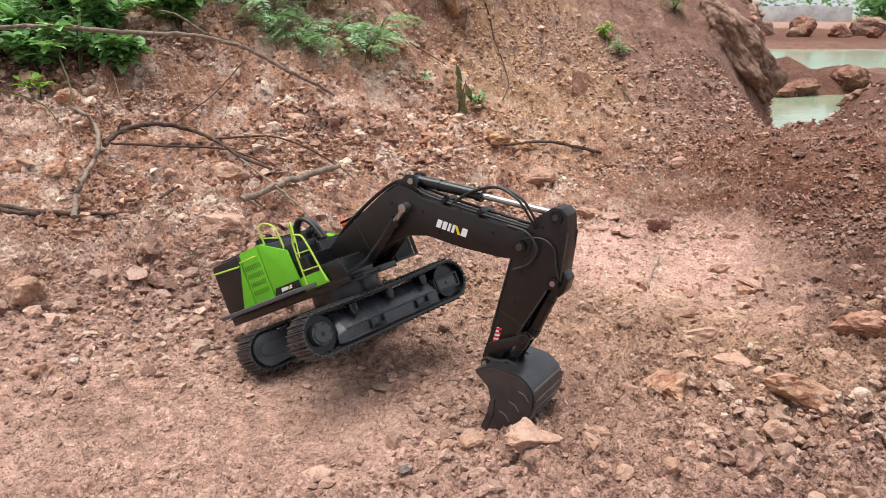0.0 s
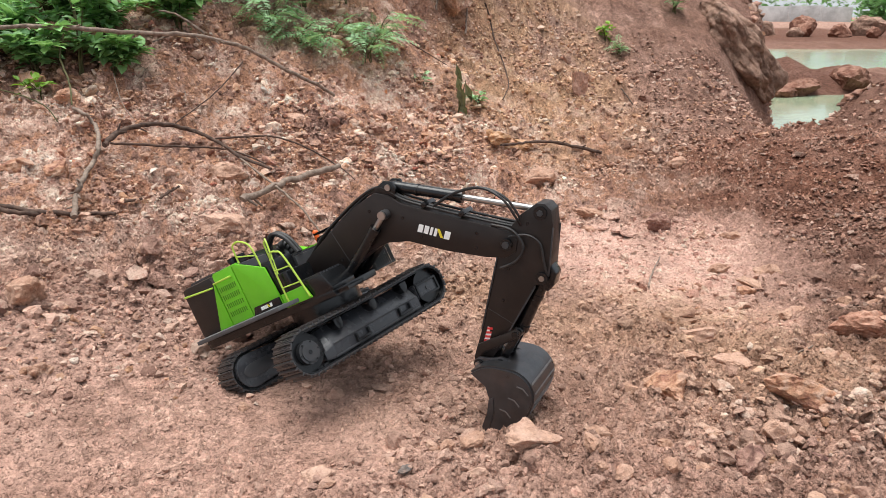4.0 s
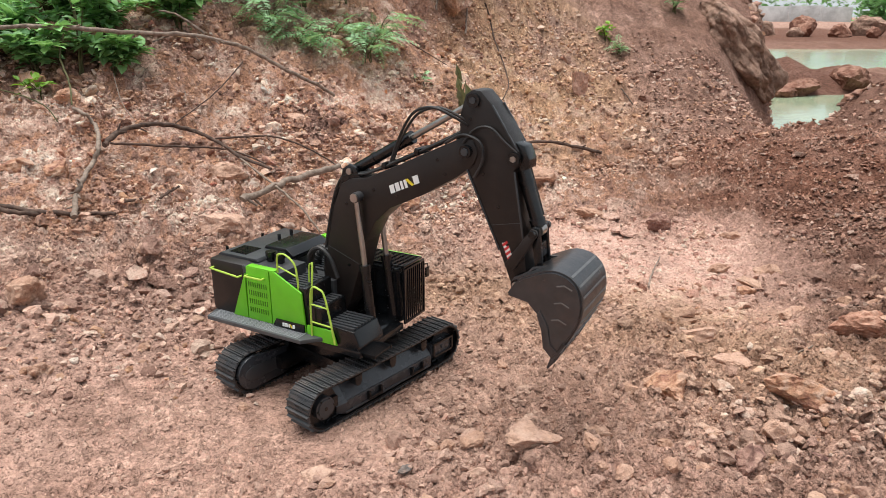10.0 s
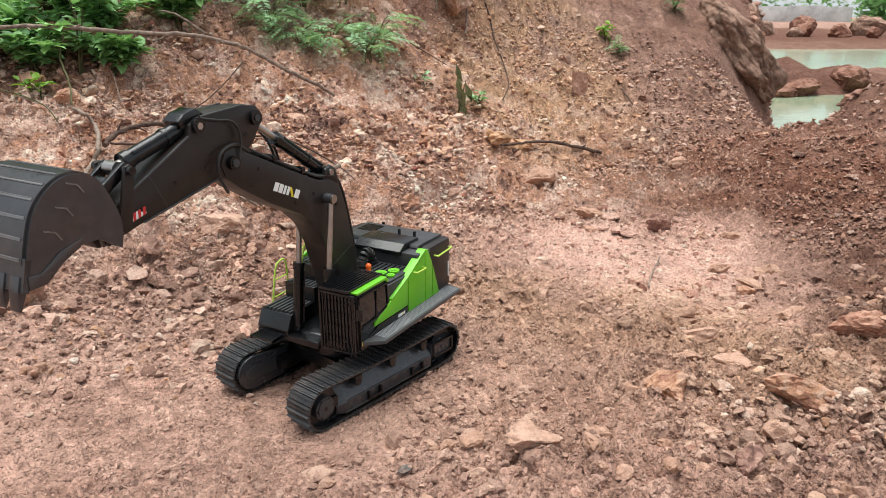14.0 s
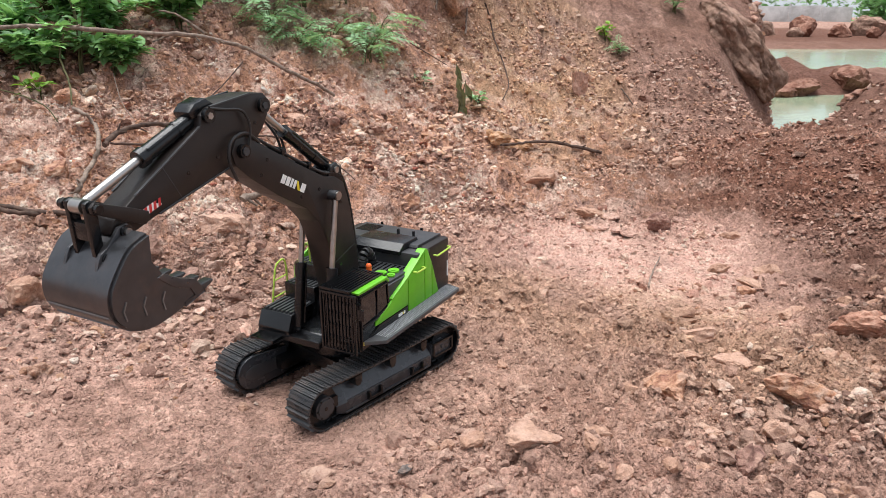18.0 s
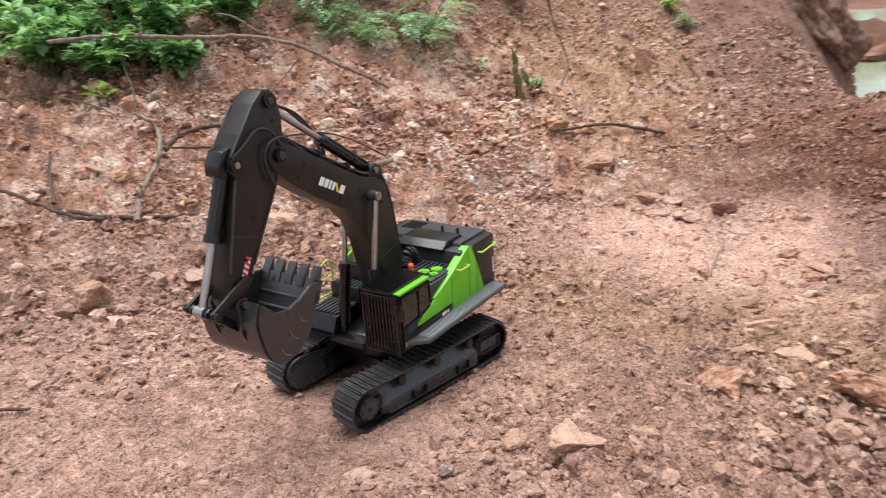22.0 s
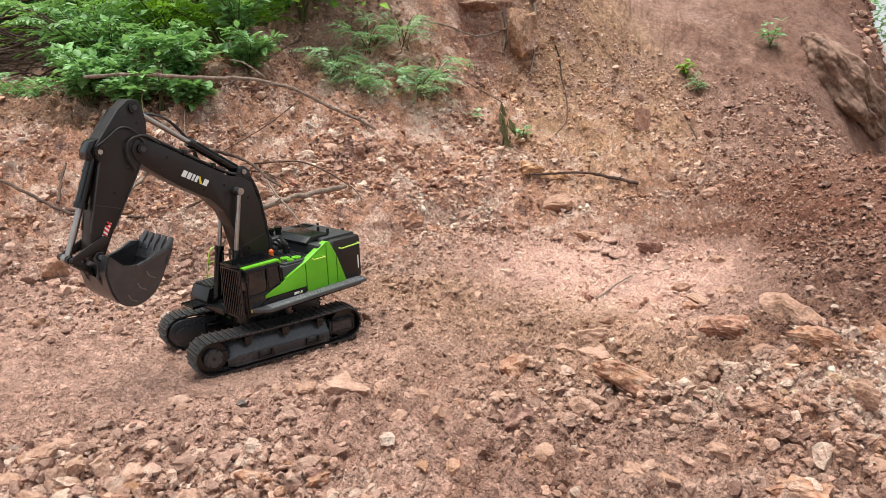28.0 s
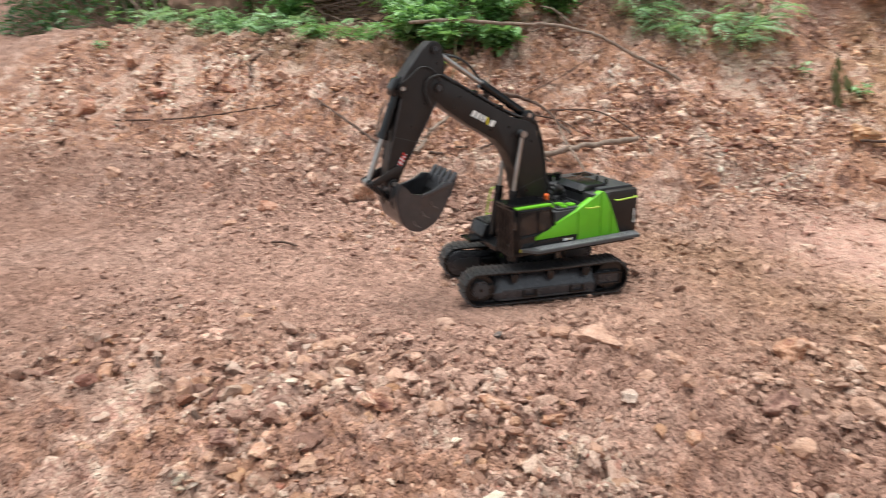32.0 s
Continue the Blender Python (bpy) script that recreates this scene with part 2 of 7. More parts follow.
def prism(bm, profile, y0, y1, bevel=0.0, inset=0.0):
    """A plate with the outline (x, z) between two values of y."""
    a = [bm.verts.new((x, y0, z)) for x, z in profile]
    b = [bm.verts.new((x, y1, z)) for x, z in profile]
    fs = [bm.faces.new(a), bm.faces.new(b[::-1])]
    k = len(a)
    for i in range(k):
        fs.append(bm.faces.new((a[i], b[i], b[(i + 1) % k], a[(i + 1) % k])))
    bmesh.ops.recalc_face_normals(bm, faces=fs)
    if bevel:
        es = {e for v in a + b for e in v.link_edges}
        bmesh.ops.bevel(bm, geom=list(es), offset=bevel, segments=2, affect="EDGES", profile=0.6)
    return bm


def cyl(bm, p, q, r, seg=14, r2=None):
    p, q = Vector(p), Vector(q)
    d = q - p
    m = Matrix.Translation((p + q) / 2) @ d.to_track_quat("Z", "Y").to_matrix().to_4x4()
    bmesh.ops.create_cone(bm, cap_ends=True, segments=seg, radius1=r, radius2=r if r2 is None else r2, depth=d.length, matrix=m)
    return bm


def tube(bm, pts, radii, seg=7):
    """A round bar along a line of points."""
    pts = [Vector(p) for p in pts]
    if not isinstance(radii, (list, tuple)):
        radii = [radii] * len(pts)
    rings, up = [], Vector((0.13, 0.21, 1)).normalized()
    for i, p in enumerate(pts):
        d = (pts[min(i + 1, len(pts) - 1)] - pts[max(i - 1, 0)]).normalized()
        a = d.cross(up)
        a = a.normalized() if a.length > 1e-3 else d.orthogonal().normalized()
        b = d.cross(a)
        rings.append([bm.verts.new(p + radii[i] * (math.cos(t) * a + math.sin(t) * b)) for t in (2 * math.pi * k / seg for k in range(seg))])
    for r, s in zip(rings, rings[1:]):
        for k in range(seg):
            bm.faces.new((r[k], r[(k + 1) % seg], s[(k + 1) % seg], s[k]))
    bm.faces.new(rings[0][::-1])
    bm.faces.new(rings[-1])
    return bm


def curve(pts, steps=6):
    """A smooth line through the given points."""
    pts = [Vector(p) for p in pts]
    out = []
    for i in range(len(pts) - 1):
        p0, p1, p2, p3 = pts[max(i - 1, 0)], pts[i], pts[i + 1], pts[min(i + 2, len(pts) - 1)]
        for k in range(steps):
            t = k / steps
            out.append(0.5 * ((2 * p1) + (p2 - p0) * t + (2 * p0 - 5 * p1 + 4 * p2 - p3) * t * t + (3 * p1 - p0 - 3 * p2 + p3) * t**3))
    return out + [pts[-1]]


# ---- ground ----
TABLE = np.random.RandomState(7).permutation(512)


def value_noise(x, y, seed=0):
    xi, yi = np.floor(x).astype(int), np.floor(y).astype(int)
    fx, fy = x - xi, y - yi
    fx, fy = fx * fx * (3 - 2 * fx), fy * fy * (3 - 2 * fy)

    def at(i, j):
        return TABLE[(TABLE[(i + seed * 57) & 511] + j) & 511] / 511.0

    top = at(xi, yi) * (1 - fx) + at(xi + 1, yi) * fx
    low = at(xi, yi + 1) * (1 - fx) + at(xi + 1, yi + 1) * fx
    return top * (1 - fy) + low * fy - 0.5


def fbm(x, y, octaves, seed=0, gain=0.5):
    z, a = 0.0, 1.0
    for k in range(octaves):
        z = z + a * value_noise(x * 2.03**k + 3.7 * k, y * 2.03**k - 5.1 * k, seed + k)
        a *= gain
    return z


def step(a, b, x):
    t = np.clip((x - a) / (b - a), 0, 1)
    return t * t * (3 - 2 * t)


def bell(x, y, cx, cy, sx, sy):
    return np.exp(-(((x - cx) / sx) ** 2) - ((y - cy) / sy) ** 2)


TOE_X = (-6, -3, -1.9, -1.2, -0.8, -0.45, 0.0, 0.4, 0.75, 1.3, 2.0, 2.7, 3.4)
TOE_Y = (1.5, 1.45, 1.5, 1.42, 1.36, 1.5, 2.33, 2.75, 3.1, 3.45, 4.1, 5.0, 6.2)
TOE_K = (0.5, 0.48, 0.44, 0.35, 0.18, 0.19, 0.22, 0.19, 0.2, 0.26, 0.4, 0.5, 0.5)


def bank_d(x, y):
    """How far behind the foot of the bank a place lies."""
    return y - np.interp(x, TOE_X, TOE_Y) - 0.05 * fbm(x * 2.1, y * 2.1, 3, 40)


def smooth_floor(x, y):
    """1 on the trodden sandy floor, 0 on rubble."""
    a = bell(x, y, -0.45, 1.08, 0.5, 0.36) + 1.1 * bell(x, y, 0.6, 1.95, 0.38, 0.33) + bell(x, y, -1.25, 0.75, 0.75, 0.4) + 0.3 * bell(x, y, 0.25, 1.5, 0.35, 0.25) + 0.7 * bell(x, y, 0.74, 1.58, 0.17, 0.24)
    return np.clip(a * 1.35 + 0.35 * fbm(x * 5, y * 5, 3, 77) - 0.05, 0, 1)


def clods(x, y, cell, seed, thin=0.35, crisp=0.5):
    """Broken lumps of soil, one to a cell, each with its own size and slant; heights run from 0 to about 1. crisp: 0 for domes, 1 for broken blocks."""
    xi, yi = np.floor(x / cell).astype(int), np.floor(y / cell).astype(int)
    top = np.zeros(np.shape(x))
    for i in (-1, 0, 1):
        for j in (-1, 0, 1):
            a, b = xi + i, yi + j
            h = TABLE[(TABLE[(a + seed * 31) & 511] + b) & 511]
            r1, r2, r3, r4 = (TABLE[(h + k) & 511] / 511.0 for k in (17, 91, 203, 377))
            dx, dy = x / cell - a - r1, y / cell - b - r2
            size = 0.24 + 0.4 * r3 * r3
            c, s = np.cos(6.28 * r4), np.sin(6.28 * r4)
            u, v = dx * c + dy * s, (dy * c - dx * s) * (1 + 0.7 * r1)
            block = np.maximum(np.abs(u), np.maximum(np.abs(v), np.abs(u * 0.6 + v * 0.8))) / size
            away = 0.7 * np.hypot(u, v) / size + 0.3 * block
            dome = 0.75 * np.sqrt(np.clip(1 - away * away, 0, 1))
            slab = np.clip(2.4 * (1.1 - block), 0, 0.62) * (1 + 0.8 * (r2 - 0.5) * u / size + 0.8 * (r3 - 0.5) * v / size)
            body = dome + (slab - dome) * crisp
            top = np.maximum(top, np.where(r4 > thin, body * (0.4 + 0.6 * r3), 0))
    return top


def packed(x, y, cell, seed):
    """Close-packed lumps with narrow gaps: 0 in the gaps, up to 1 on the lumps."""
    x, y = x + 0.5 * cell * fbm(x / cell * 0.9, y / cell * 0.9, 2, seed + 3), y + 0.5 * cell * fbm(x / cell * 0.9 + 9, y / cell * 0.9, 2, seed + 5)
    xi, yi = np.floor(x / cell).astype(int), np.floor(y / cell).astype(int)
    first, second, high = np.full(np.shape(x), 9.0), np.full(np.shape(x), 9.0), np.zeros(np.shape(x))
    for i in (-1, 0, 1):
        for j in (-1, 0, 1):
            h = TABLE[(TABLE[(xi + i + seed * 31) & 511] + yi + j) & 511]
            r1, r2, r3 = (TABLE[(h + k) & 511] / 511.0 for k in (29, 113, 251))
            away = np.hypot(x / cell - xi - i - r1, y / cell - yi - j - r2)
            closer = away < first
            second = np.where(closer, first, np.minimum(second, away))
            high = np.where(closer, r3, high)
            first = np.where(closer, away, first)
    return step(0.0, 0.32, second - first) * (0.35 + 0.65 * high) * (1 - 0.35 * first * first)


def ground_z(x, y):
    x, y = np.asarray(x, float), np.asarray(y, float)
    # floor of the pit, a little higher at its sides
    z = 0.10 * step(-0.42, -0.95, x) * step(0.75, 1.35, y) - 0.075 * bell(x, y, 0.75, 1.9, 0.55, 0.75)
    z = z + 0.1 * bell(x, y, 0.94, 1.23, 0.2, 0.28) + 0.06 * bell(x, y, -0.55, 1.72, 0.25, 0.3) + 0.03 * bell(x, y, 0.25, 0.8, 0.3, 0.16) - 0.03 * bell(x, y, 0.8, 0.75, 0.3, 0.2) - 0.022 * bell(x, y, 0.1, 1.03, 0.1, 0.09)
    z = z + 0.2 * bell(x, y, 1.72, 2.75, 0.45, 0.7)
    # the bank
    d = np.maximum(bank_d(x, y), 0)
    k = np.interp(x, TOE_X, TOE_K)
    rise = k * d + np.interp(x, (-0.9, -0.3, 0.1, 0.6), (0.062, 0.055, 0.062, 0.085)) * np.minimum(d, 2.2) ** 2 + 0.25 * np.maximum(d - 2.2, 0)
    rise = rise + 0.09 * step(0.0, 0.14, d) * bell(x, y, -0.12, 2.45, 0.4, 0.4)
    rise = rise + 0.6 * step(1.3, 2.1, d) * bell(x, y, -0.1, 4.5, 0.8, 0.9)
    rise = rise - 0.34 * bell(x, y, -0.17, 3.9, 0.13, 0.11)
    left = step(-0.7, -1.35, x)
    cap = (1 - left) * (1.25 + 1.0 * step(1.7, 4.5, d) * step(0.9, -0.4, x)) + left * (0.4 + 0.06 * d + 1.9 * step(1.9, 4.6, d))
    rise = rise + 1.2 * left * step(1.9, 4.6, d) + 0.8 * step(1.7, 4.5, d) * step(0.9, -0.4, x)
    rise = np.minimum(rise, cap + 0.12 * fbm(x * 0.8, y * 0.8, 3, 11))
    edge = 2.35 + 0.28 * (y - 5.0) * 0.4 + 0.12 * fbm(x * 1.5, y * 1.5, 3, 5)
    rise = rise * (1 - step(edge, edge + 0.55, x) * step(3.2, 4.2, y))
    z = z + rise
    # low wet ground with ponds beyond
    low = step(3.4, 4.8, y) * step(1.55, 2.6, x)
    z = z - 0.62 * low * (1 - step(0.25, 0.6, rise))
    z = z + low * (0.78 * bell(x, y, 3.08, 4.95, 0.44, 0.5) + 0.42 * bell(x, y, 5.1, 7.0, 1.0, 0.9) + 0.5 * bell(x, y, 7.2, 10.9, 5.0, 1.3) + 0.4 * bell(x, y, 4.7, 10.0, 0.9, 0.8))
    far = step(19.5, 23.0, y)
    z = z + low * far * (0.4 + 0.0045 * (np.minimum(y, 70) - 20))
    # relief
    soft = smooth_floor(x, y)
    amp = (1 - 0.72 * soft) * (0.55 + 0.6 * step(0, 0.5, d))
    reach = 1 - step(6, 30, np.hypot(x, y))
    z = z + amp * (0.05 * fbm(x * 3.1, y * 3.1, 3, 2) + reach * (0.035 * fbm(x * 11, y * 11, 3, 3) + 0.03 * fbm(x * 33, y * 33, 2, 4)))
    z = z + reach * (0.007 + 0.009 * (1 - soft)) * fbm(x * 70, y * 70, 2, 6)
    # broken surface: ridged crumbs everywhere, blocks on the rubble, grains on the sand
    rubble = (1 - 0.85 * soft) * (0.8 + 0.6 * fbm(x * 2.3, y * 2.3, 2, 51))
    face = step(0.05, 0.4, d)
    near = (1 - step(5, 9, np.hypot(x, y))) * (1 - 0.35 * step(0.4, 1.2, d) * step(-0.7, -0.2, x) - 0.3 * step(0.9, 1.8, d)) * (1 - 0.35 * bell(x, y, 1.75, 2.75, 0.8, 1.0))
    ridge = 0.5 - np.abs(fbm(x * 17, y * 17, 3, 81, 0.6)) - 0.6 * np.abs(fbm(x * 47, y * 47, 2, 85, 0.6))
    z = z + near * rubble * (0.026 + 0.014 * face) * ridge
    z = z + near * (1 - 0.7 * soft) * (1 - 0.7 * face) * (0.016 * packed(x, y, 0.034, 14) + 0.009 * packed(x + 0.2, y + 0.4, 0.019, 16))
    z = z + near * rubble * (1 - 0.3 * face) * (0.04 * clods(x, y, 0.085, 3, 0.4, 0.8) + 0.026 * clods(x + 0.3, y, 0.042, 5, 0.25, 0.8) + 0.015 * clods(x, y + 0.7, 0.022, 8, 0.2, 0.7))
    z = z + near * (0.55 + 0.45 * (1 - soft)) * (0.0105 * clods(x + 0.11, y + 0.2, 0.016, 9, 0.3, 0.3) + 0.0065 * clods(x + 0.5, y + 0.9, 0.0085, 12, 0.25, 0.2))
    z = z - 0.004 * (1 - 0.7 * soft) * (1 - 0.7 * face) * near
    slope = near * step(-0.3, -0.6, x - 0.25 * (y - 1.4)) * step(1.2, 1.6, y) * (0.75 + 0.5 * fbm(x * 3, y * 3, 2, 57))
    z = z + slope * (0.03 * clods(x + 0.05, y + 0.33, 0.07, 23, 0.3, 0.9) + 0.02 * packed(x, y, 0.045, 27)) - 0.028 * slope
    pad = np.clip(1.6 * bell(x, y, -0.184, 1.195, 0.27, 0.25), 0, 1)
    z = z * (1 - 0.6 * pad) - 0.004 * pad
    return z + 0.16 * low * fbm(x * 1.4, y * 1.4, 3, 61) * step(3.0, 4.5, y)


def spread(lo, hi, fine, widen, end):
    """Grid lines that are fine between lo and hi, then widen by so much to the metre, and faster far off."""
    mid = list(np.arange(lo, hi + fine / 2, fine))
    sides = []
    for start, stop, way in ((mid[-1], end[1], 1), (mid[0], end[0], -1)):
        line, p = [], start
        while way * p < way * stop:
            off = abs(p - start)
            p += way * (fine + widen * off + 0.05 * max(0.0, off - 3.5))
            line.append(p)
        sides.append(line)
    return np.array(sides[1][::-1] + mid + sides[0])


def grid_mesh(name, xs, ys, z):
    me = bpy.data.meshes.new(name)
    nx, ny = len(xs), len(ys)
    gx, gy = np.meshgrid(xs, ys)
    co = np.stack([gx, gy, z], -1).reshape(-1, 3)
    i = np.arange(nx * ny).reshape(ny, nx)
    q = np.stack([i[:-1, :-1], i[:-1, 1:], i[1:, 1:], i[1:, :-1]], -1).reshape(-1, 4)
    me.vertices.add(len(co))
    me.vertices.foreach_set("co", co.ravel().astype(np.float32))
    me.loops.add(q.size)
    me.loops.foreach_set("vertex_index", q.ravel().astype(np.int32))
    me.polygons.add(len(q))
    me.polygons.foreach_set("loop_start", np.arange(0, q.size, 4, dtype=np.int32))
    me.update(calc_edges=True)
    me.shade_smooth()
    return me


def ground():
    xs = spread(-1.7, 1.1, 0.0058, 0.038, (-70, 90))
    ys = spread(0.74, 1.5, 0.0045, 0.0125, (-30, 120))
    gx, gy = np.meshgrid(xs, ys)
    me = grid_mesh("ground", xs, ys, ground_z(gx, gy))
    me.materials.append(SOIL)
    return tagged(new("ground", me), "reddish laterite soil, sandy pit floor and rubble bank", "ground", kind="structure")


ground()


# ---- stones ----
def lump_shape(rng, level):
    """A rounded, lopsided lump of soil or stone: a ball of few faces with broken sides."""
    bm = bmesh.new()
    bmesh.ops.create_icosphere(bm, subdivisions=level, radius=1.0)
    co = np.array([v.co[:] for v in bm.verts])
    fa = np.array([[v.index for v in f.verts] for f in bm.faces])
    bm.free()
    for _ in range(4 + 3 * level):
        c = rng.normal(size=3)
        c /= np.linalg.norm(c)
        over = np.maximum(co @ c - rng.uniform(0.25, 0.75), 0)
        co = co - over[:, None] * c * 0.95
    return co * (1.12 + rng.uniform(-0.17, 0.17, (len(co), 1)) * (1 + 0.35 * (level > 1))), fa


def heap(name, label, mat, co, fa, smooth=False):
    """One mesh of very many loose pieces."""
    me = bpy.data.meshes.new(name)
    me.vertices.add(len(co))
    me.vertices.foreach_set("co", co.ravel().astype(np.float32))
    me.loops.add(fa.size)
    me.loops.foreach_set("vertex_index", fa.ravel().astype(np.int32))
    me.polygons.add(len(fa))
    me.polygons.foreach_set("loop_start", np.arange(0, fa.size, 3, dtype=np.int32))
    me.update(calc_edges=True)
    me.shade_smooth() if smooth else me.shade_flat()
    me.materials.append(mat)
    return tagged(new(name, me), label, "gravel", kind="stuff")


def grains(name, label, mat, rng, places, sizes):
    """Tiny rounded grains, half sunk: a lopsided ring and a top each."""
    m, k = len(sizes), 5
    z0 = ground_z(places[:, 0], places[:, 1])
    a = rng.uniform(0, 6.283, m)[:, None] + np.arange(k) * 6.283 / k + rng.uniform(-0.3, 0.3, (m, k))
    r = sizes[:, None] * rng.uniform(0.7, 1.3, (m, k))
    ring = np.stack([places[:, :1] + r * np.cos(a), places[:, 1:] + r * np.sin(a), np.repeat(z0[:, None] - 0.0015, k, 1)], -1)
    tip = np.stack([places[:, 0], places[:, 1], z0 + sizes * rng.uniform(0.7, 1.4, m)], -1)
    co = np.concatenate([ring, tip[:, None]], 1).reshape(-1, 3)
    f = [(i, (i + 1) % k, k) for i in range(k)]
    fa = ((np.arange(m) * (k + 1))[:, None, None] + np.array(f)).reshape(-1, 3)
    return heap(name, label, mat, co, fa, True)


def scatter(name, label, mat, rng, places, sizes, level=1, sink=0.3, kinds=24, flat=(0.5, 0.95)):
    """Many stones in one mesh, half sunk in the ground."""
    shapes = [lump_shape(rng, level) for _ in range(kinds)]
    pick = rng.randint(0, kinds, len(sizes))
    z0 = ground_z(places[:, 0], places[:, 1])
    cos, fas, n = [], [], 0
    for k, (co, fa) in enumerate(shapes):
        ids = np.where(pick == k)[0]
        m = len(ids)
        if not m:
            continue
        s = sizes[ids][:, None] * np.stack([rng.uniform(0.85, 1.45, m), rng.uniform(0.7, 1.1, m), rng.uniform(*flat, m)], -1)
        a, t = rng.uniform(0, 6.283, m), rng.uniform(-0.6, 0.6, m)
        p = co[None] * s[:, None]
        ct, st = np.cos(t)[:, None], np.sin(t)[:, None]
        x, y, z = p[..., 0], p[..., 1] * ct - p[..., 2] * st, p[..., 1] * st + p[..., 2] * ct
        ca, sa = np.cos(a)[:, None], np.sin(a)[:, None]
        x, y = x * ca - y * sa, x * sa + y * ca
        lift = z0[ids] + s[:, 2] * (1 - 2 * sink)
        p = np.stack([x + places[ids, 0][:, None], y + places[ids, 1][:, None], z + lift[:, None]], -1)
        cos.append(p.reshape(-1, 3))
        fas.append((fa[None] + (n + np.arange(m) * len(co))[:, None, None]).reshape(-1, 3))
        n += m * len(co)
    return heap(name, label, mat, np.concatenate(cos), np.concatenate(fas))


def places_in(rng, n, x0, x1, y0, y1, keep=None):
    p = np.stack([rng.uniform(x0, x1, n), rng.uniform(y0, y1, n)], -1)
    return p if keep is None else p[rng.uniform(0, 1, n) < keep(p[:, 0], p[:, 1])]


def power(rng, n, lo, hi, e=2.2):
    u = rng.uniform(0, 1, n)
    return (lo ** (1 - e) + u * (hi ** (1 - e) - lo ** (1 - e))) ** (1 / (1 - e))


def gravel():
    rng = np.random.RandomState(5)

    def clump(x, y):
        return np.clip(0.5 + 2.4 * fbm(x * 4, y * 4, 3, 21), 0.06, 1)

    def rub(x, y):
        return 1 - 0.8 * smooth_floor(x, y) - 0.15 * bell(x, y, 0.7, 2.0, 0.5, 0.45)

    p = places_in(rng, 105000, -1.05, 1.25, 0.5, 1.75, lambda x, y: clump(x * 1.7, y * 1.7) * (0.35 + 0.65 * rub(x, y)) * (0.45 + 0.55 * step(1.7, 1.0, y)))
    grains("soil_crumbs", "fine soil crumbs covering the pit floor", CLOD, rng, p, power(rng, len(p), 0.002, 0.0052, 2.7))
    p = places_in(rng, 44000, -1.3, 1.3, 0.5, 2.4, lambda x, y: rub(x, y) * clump(x, y))
    scatter("fine_gravel", "soft reddish soil lumps strewn over the sandy pit floor", CLOD, rng, p, power(rng, len(p), 0.0035, 0.011, 2.8), 1, 0.36)
    p = places_in(rng, 9000, -0.9, 1.3, 0.55, 1.7, lambda x, y: rub(x, y) * clump(x, y) * (0.2 + 0.8 * step(-0.35, 0.15, x + 0.4 * (y - 0.8))))
    scatter("soil_clods", "crumbly pinkish soil clods on the disturbed ground", CLOD, rng, p, power(rng, len(p), 0.0065, 0.019, 3.0), 2, 0.42)
    p = places_in(rng, 9000, 0.4, 1.75, 0.42, 2.2, lambda x, y: clump(x, y) * rub(x, y))
    scatter("coarse_gravel", "coarse brown stones piled on the rubble ground", GRAVEL, rng, p, power(rng, len(p), 0.004, 0.012, 2.6), 1, 0.36)
    p = places_in(rng, 1700, 0.45, 1.6, 0.42, 1.9, lambda x, y: clump(x, y) * rub(x, y))
    scatter("coarse_gravel", "brown and orange broken stones on the rubble ground", GRAVEL, rng, p, power(rng, len(p), 0.009, 0.022, 2.8), 2, 0.45)
    p = places_in(rng, 11000, -0.9, 1.3, 0.18, 0.8, lambda x, y: clump(x, y) * (0.35 + 0.65 * step(-0.4, 0.1, x)) * step(0.86, 0.7, y))
    scatter("coarse_gravel", "coarse pale crumbs along the edge of the pit", GRAVEL, rng, p, power(rng, len(p), 0.0032, 0.009, 2.6), 1, 0.34)
    p = places_in(rng, 2400, -0.7, 1.3, 0.22, 0.76, lambda x, y: clump(x, y) ** 0.7 * step(0.82, 0.66, y - 0.06 * x))
    scatter("coarse_gravel", "pale and rusty broken stones heaped at the edge of the pit", GRAVEL, rng, p, power(rng, len(p), 0.0085, 0.021, 2.6), 2, 0.42)

    def slope(x, y):
        return step(0.9, 1.35, y - 0.3 * (x + 0.6)) * clump(x, y) ** 0.6

    p = places_in(rng, 21000, -2.8, -0.25, 0.85, 2.9, slope)
    scatter("coarse_gravel", "coarse orange and pink stones on the slope", GRAVEL, rng, p, power(rng, len(p), 0.0045, 0.012, 2.6), 1, 0.45)
    p = places_in(rng, 2800, -2.6, -0.2, 1.25, 2.7, slope)
    scatter("coarse_gravel", "orange, brown and cream lumps of laterite on the slope", GRAVEL, rng, p, power(rng, len(p), 0.011, 0.03, 2.8), 2, 0.44)
    p = places_in(rng, 9000, -4.6, -2.4, 1.2, 2.7, clump)
    scatter("coarse_gravel", "reddish crumbled soil on the far slope", GRAVEL, rng, p, power(rng, len(p), 0.007, 0.03, 2.5), 1, 0.34)

    def bank(x, y):
        return np.clip(step(-0.25, 0.05, bank_d(x, y)) + 0.04, 0, 1) * clump(x, y) ** 0.6

    p = places_in(rng, 26000, -1.0, 2.1, 2.2, 4.8, bank)
    scatter("bank_rubble", "crumbled laterite chips covering the bank", GRAVEL, rng, p, power(rng, len(p), 0.0065, 0.016, 2.8), 1, 0.45)
    p = places_in(rng, 1300, -0.6, 1.9, 2.4, 4.6, bank)
    scatter("bank_rubble", "larger lumps of laterite in the face of the bank", GRAVEL, rng, p, power(rng, len(p), 0.015, 0.036, 3.0), 2, 0.52)
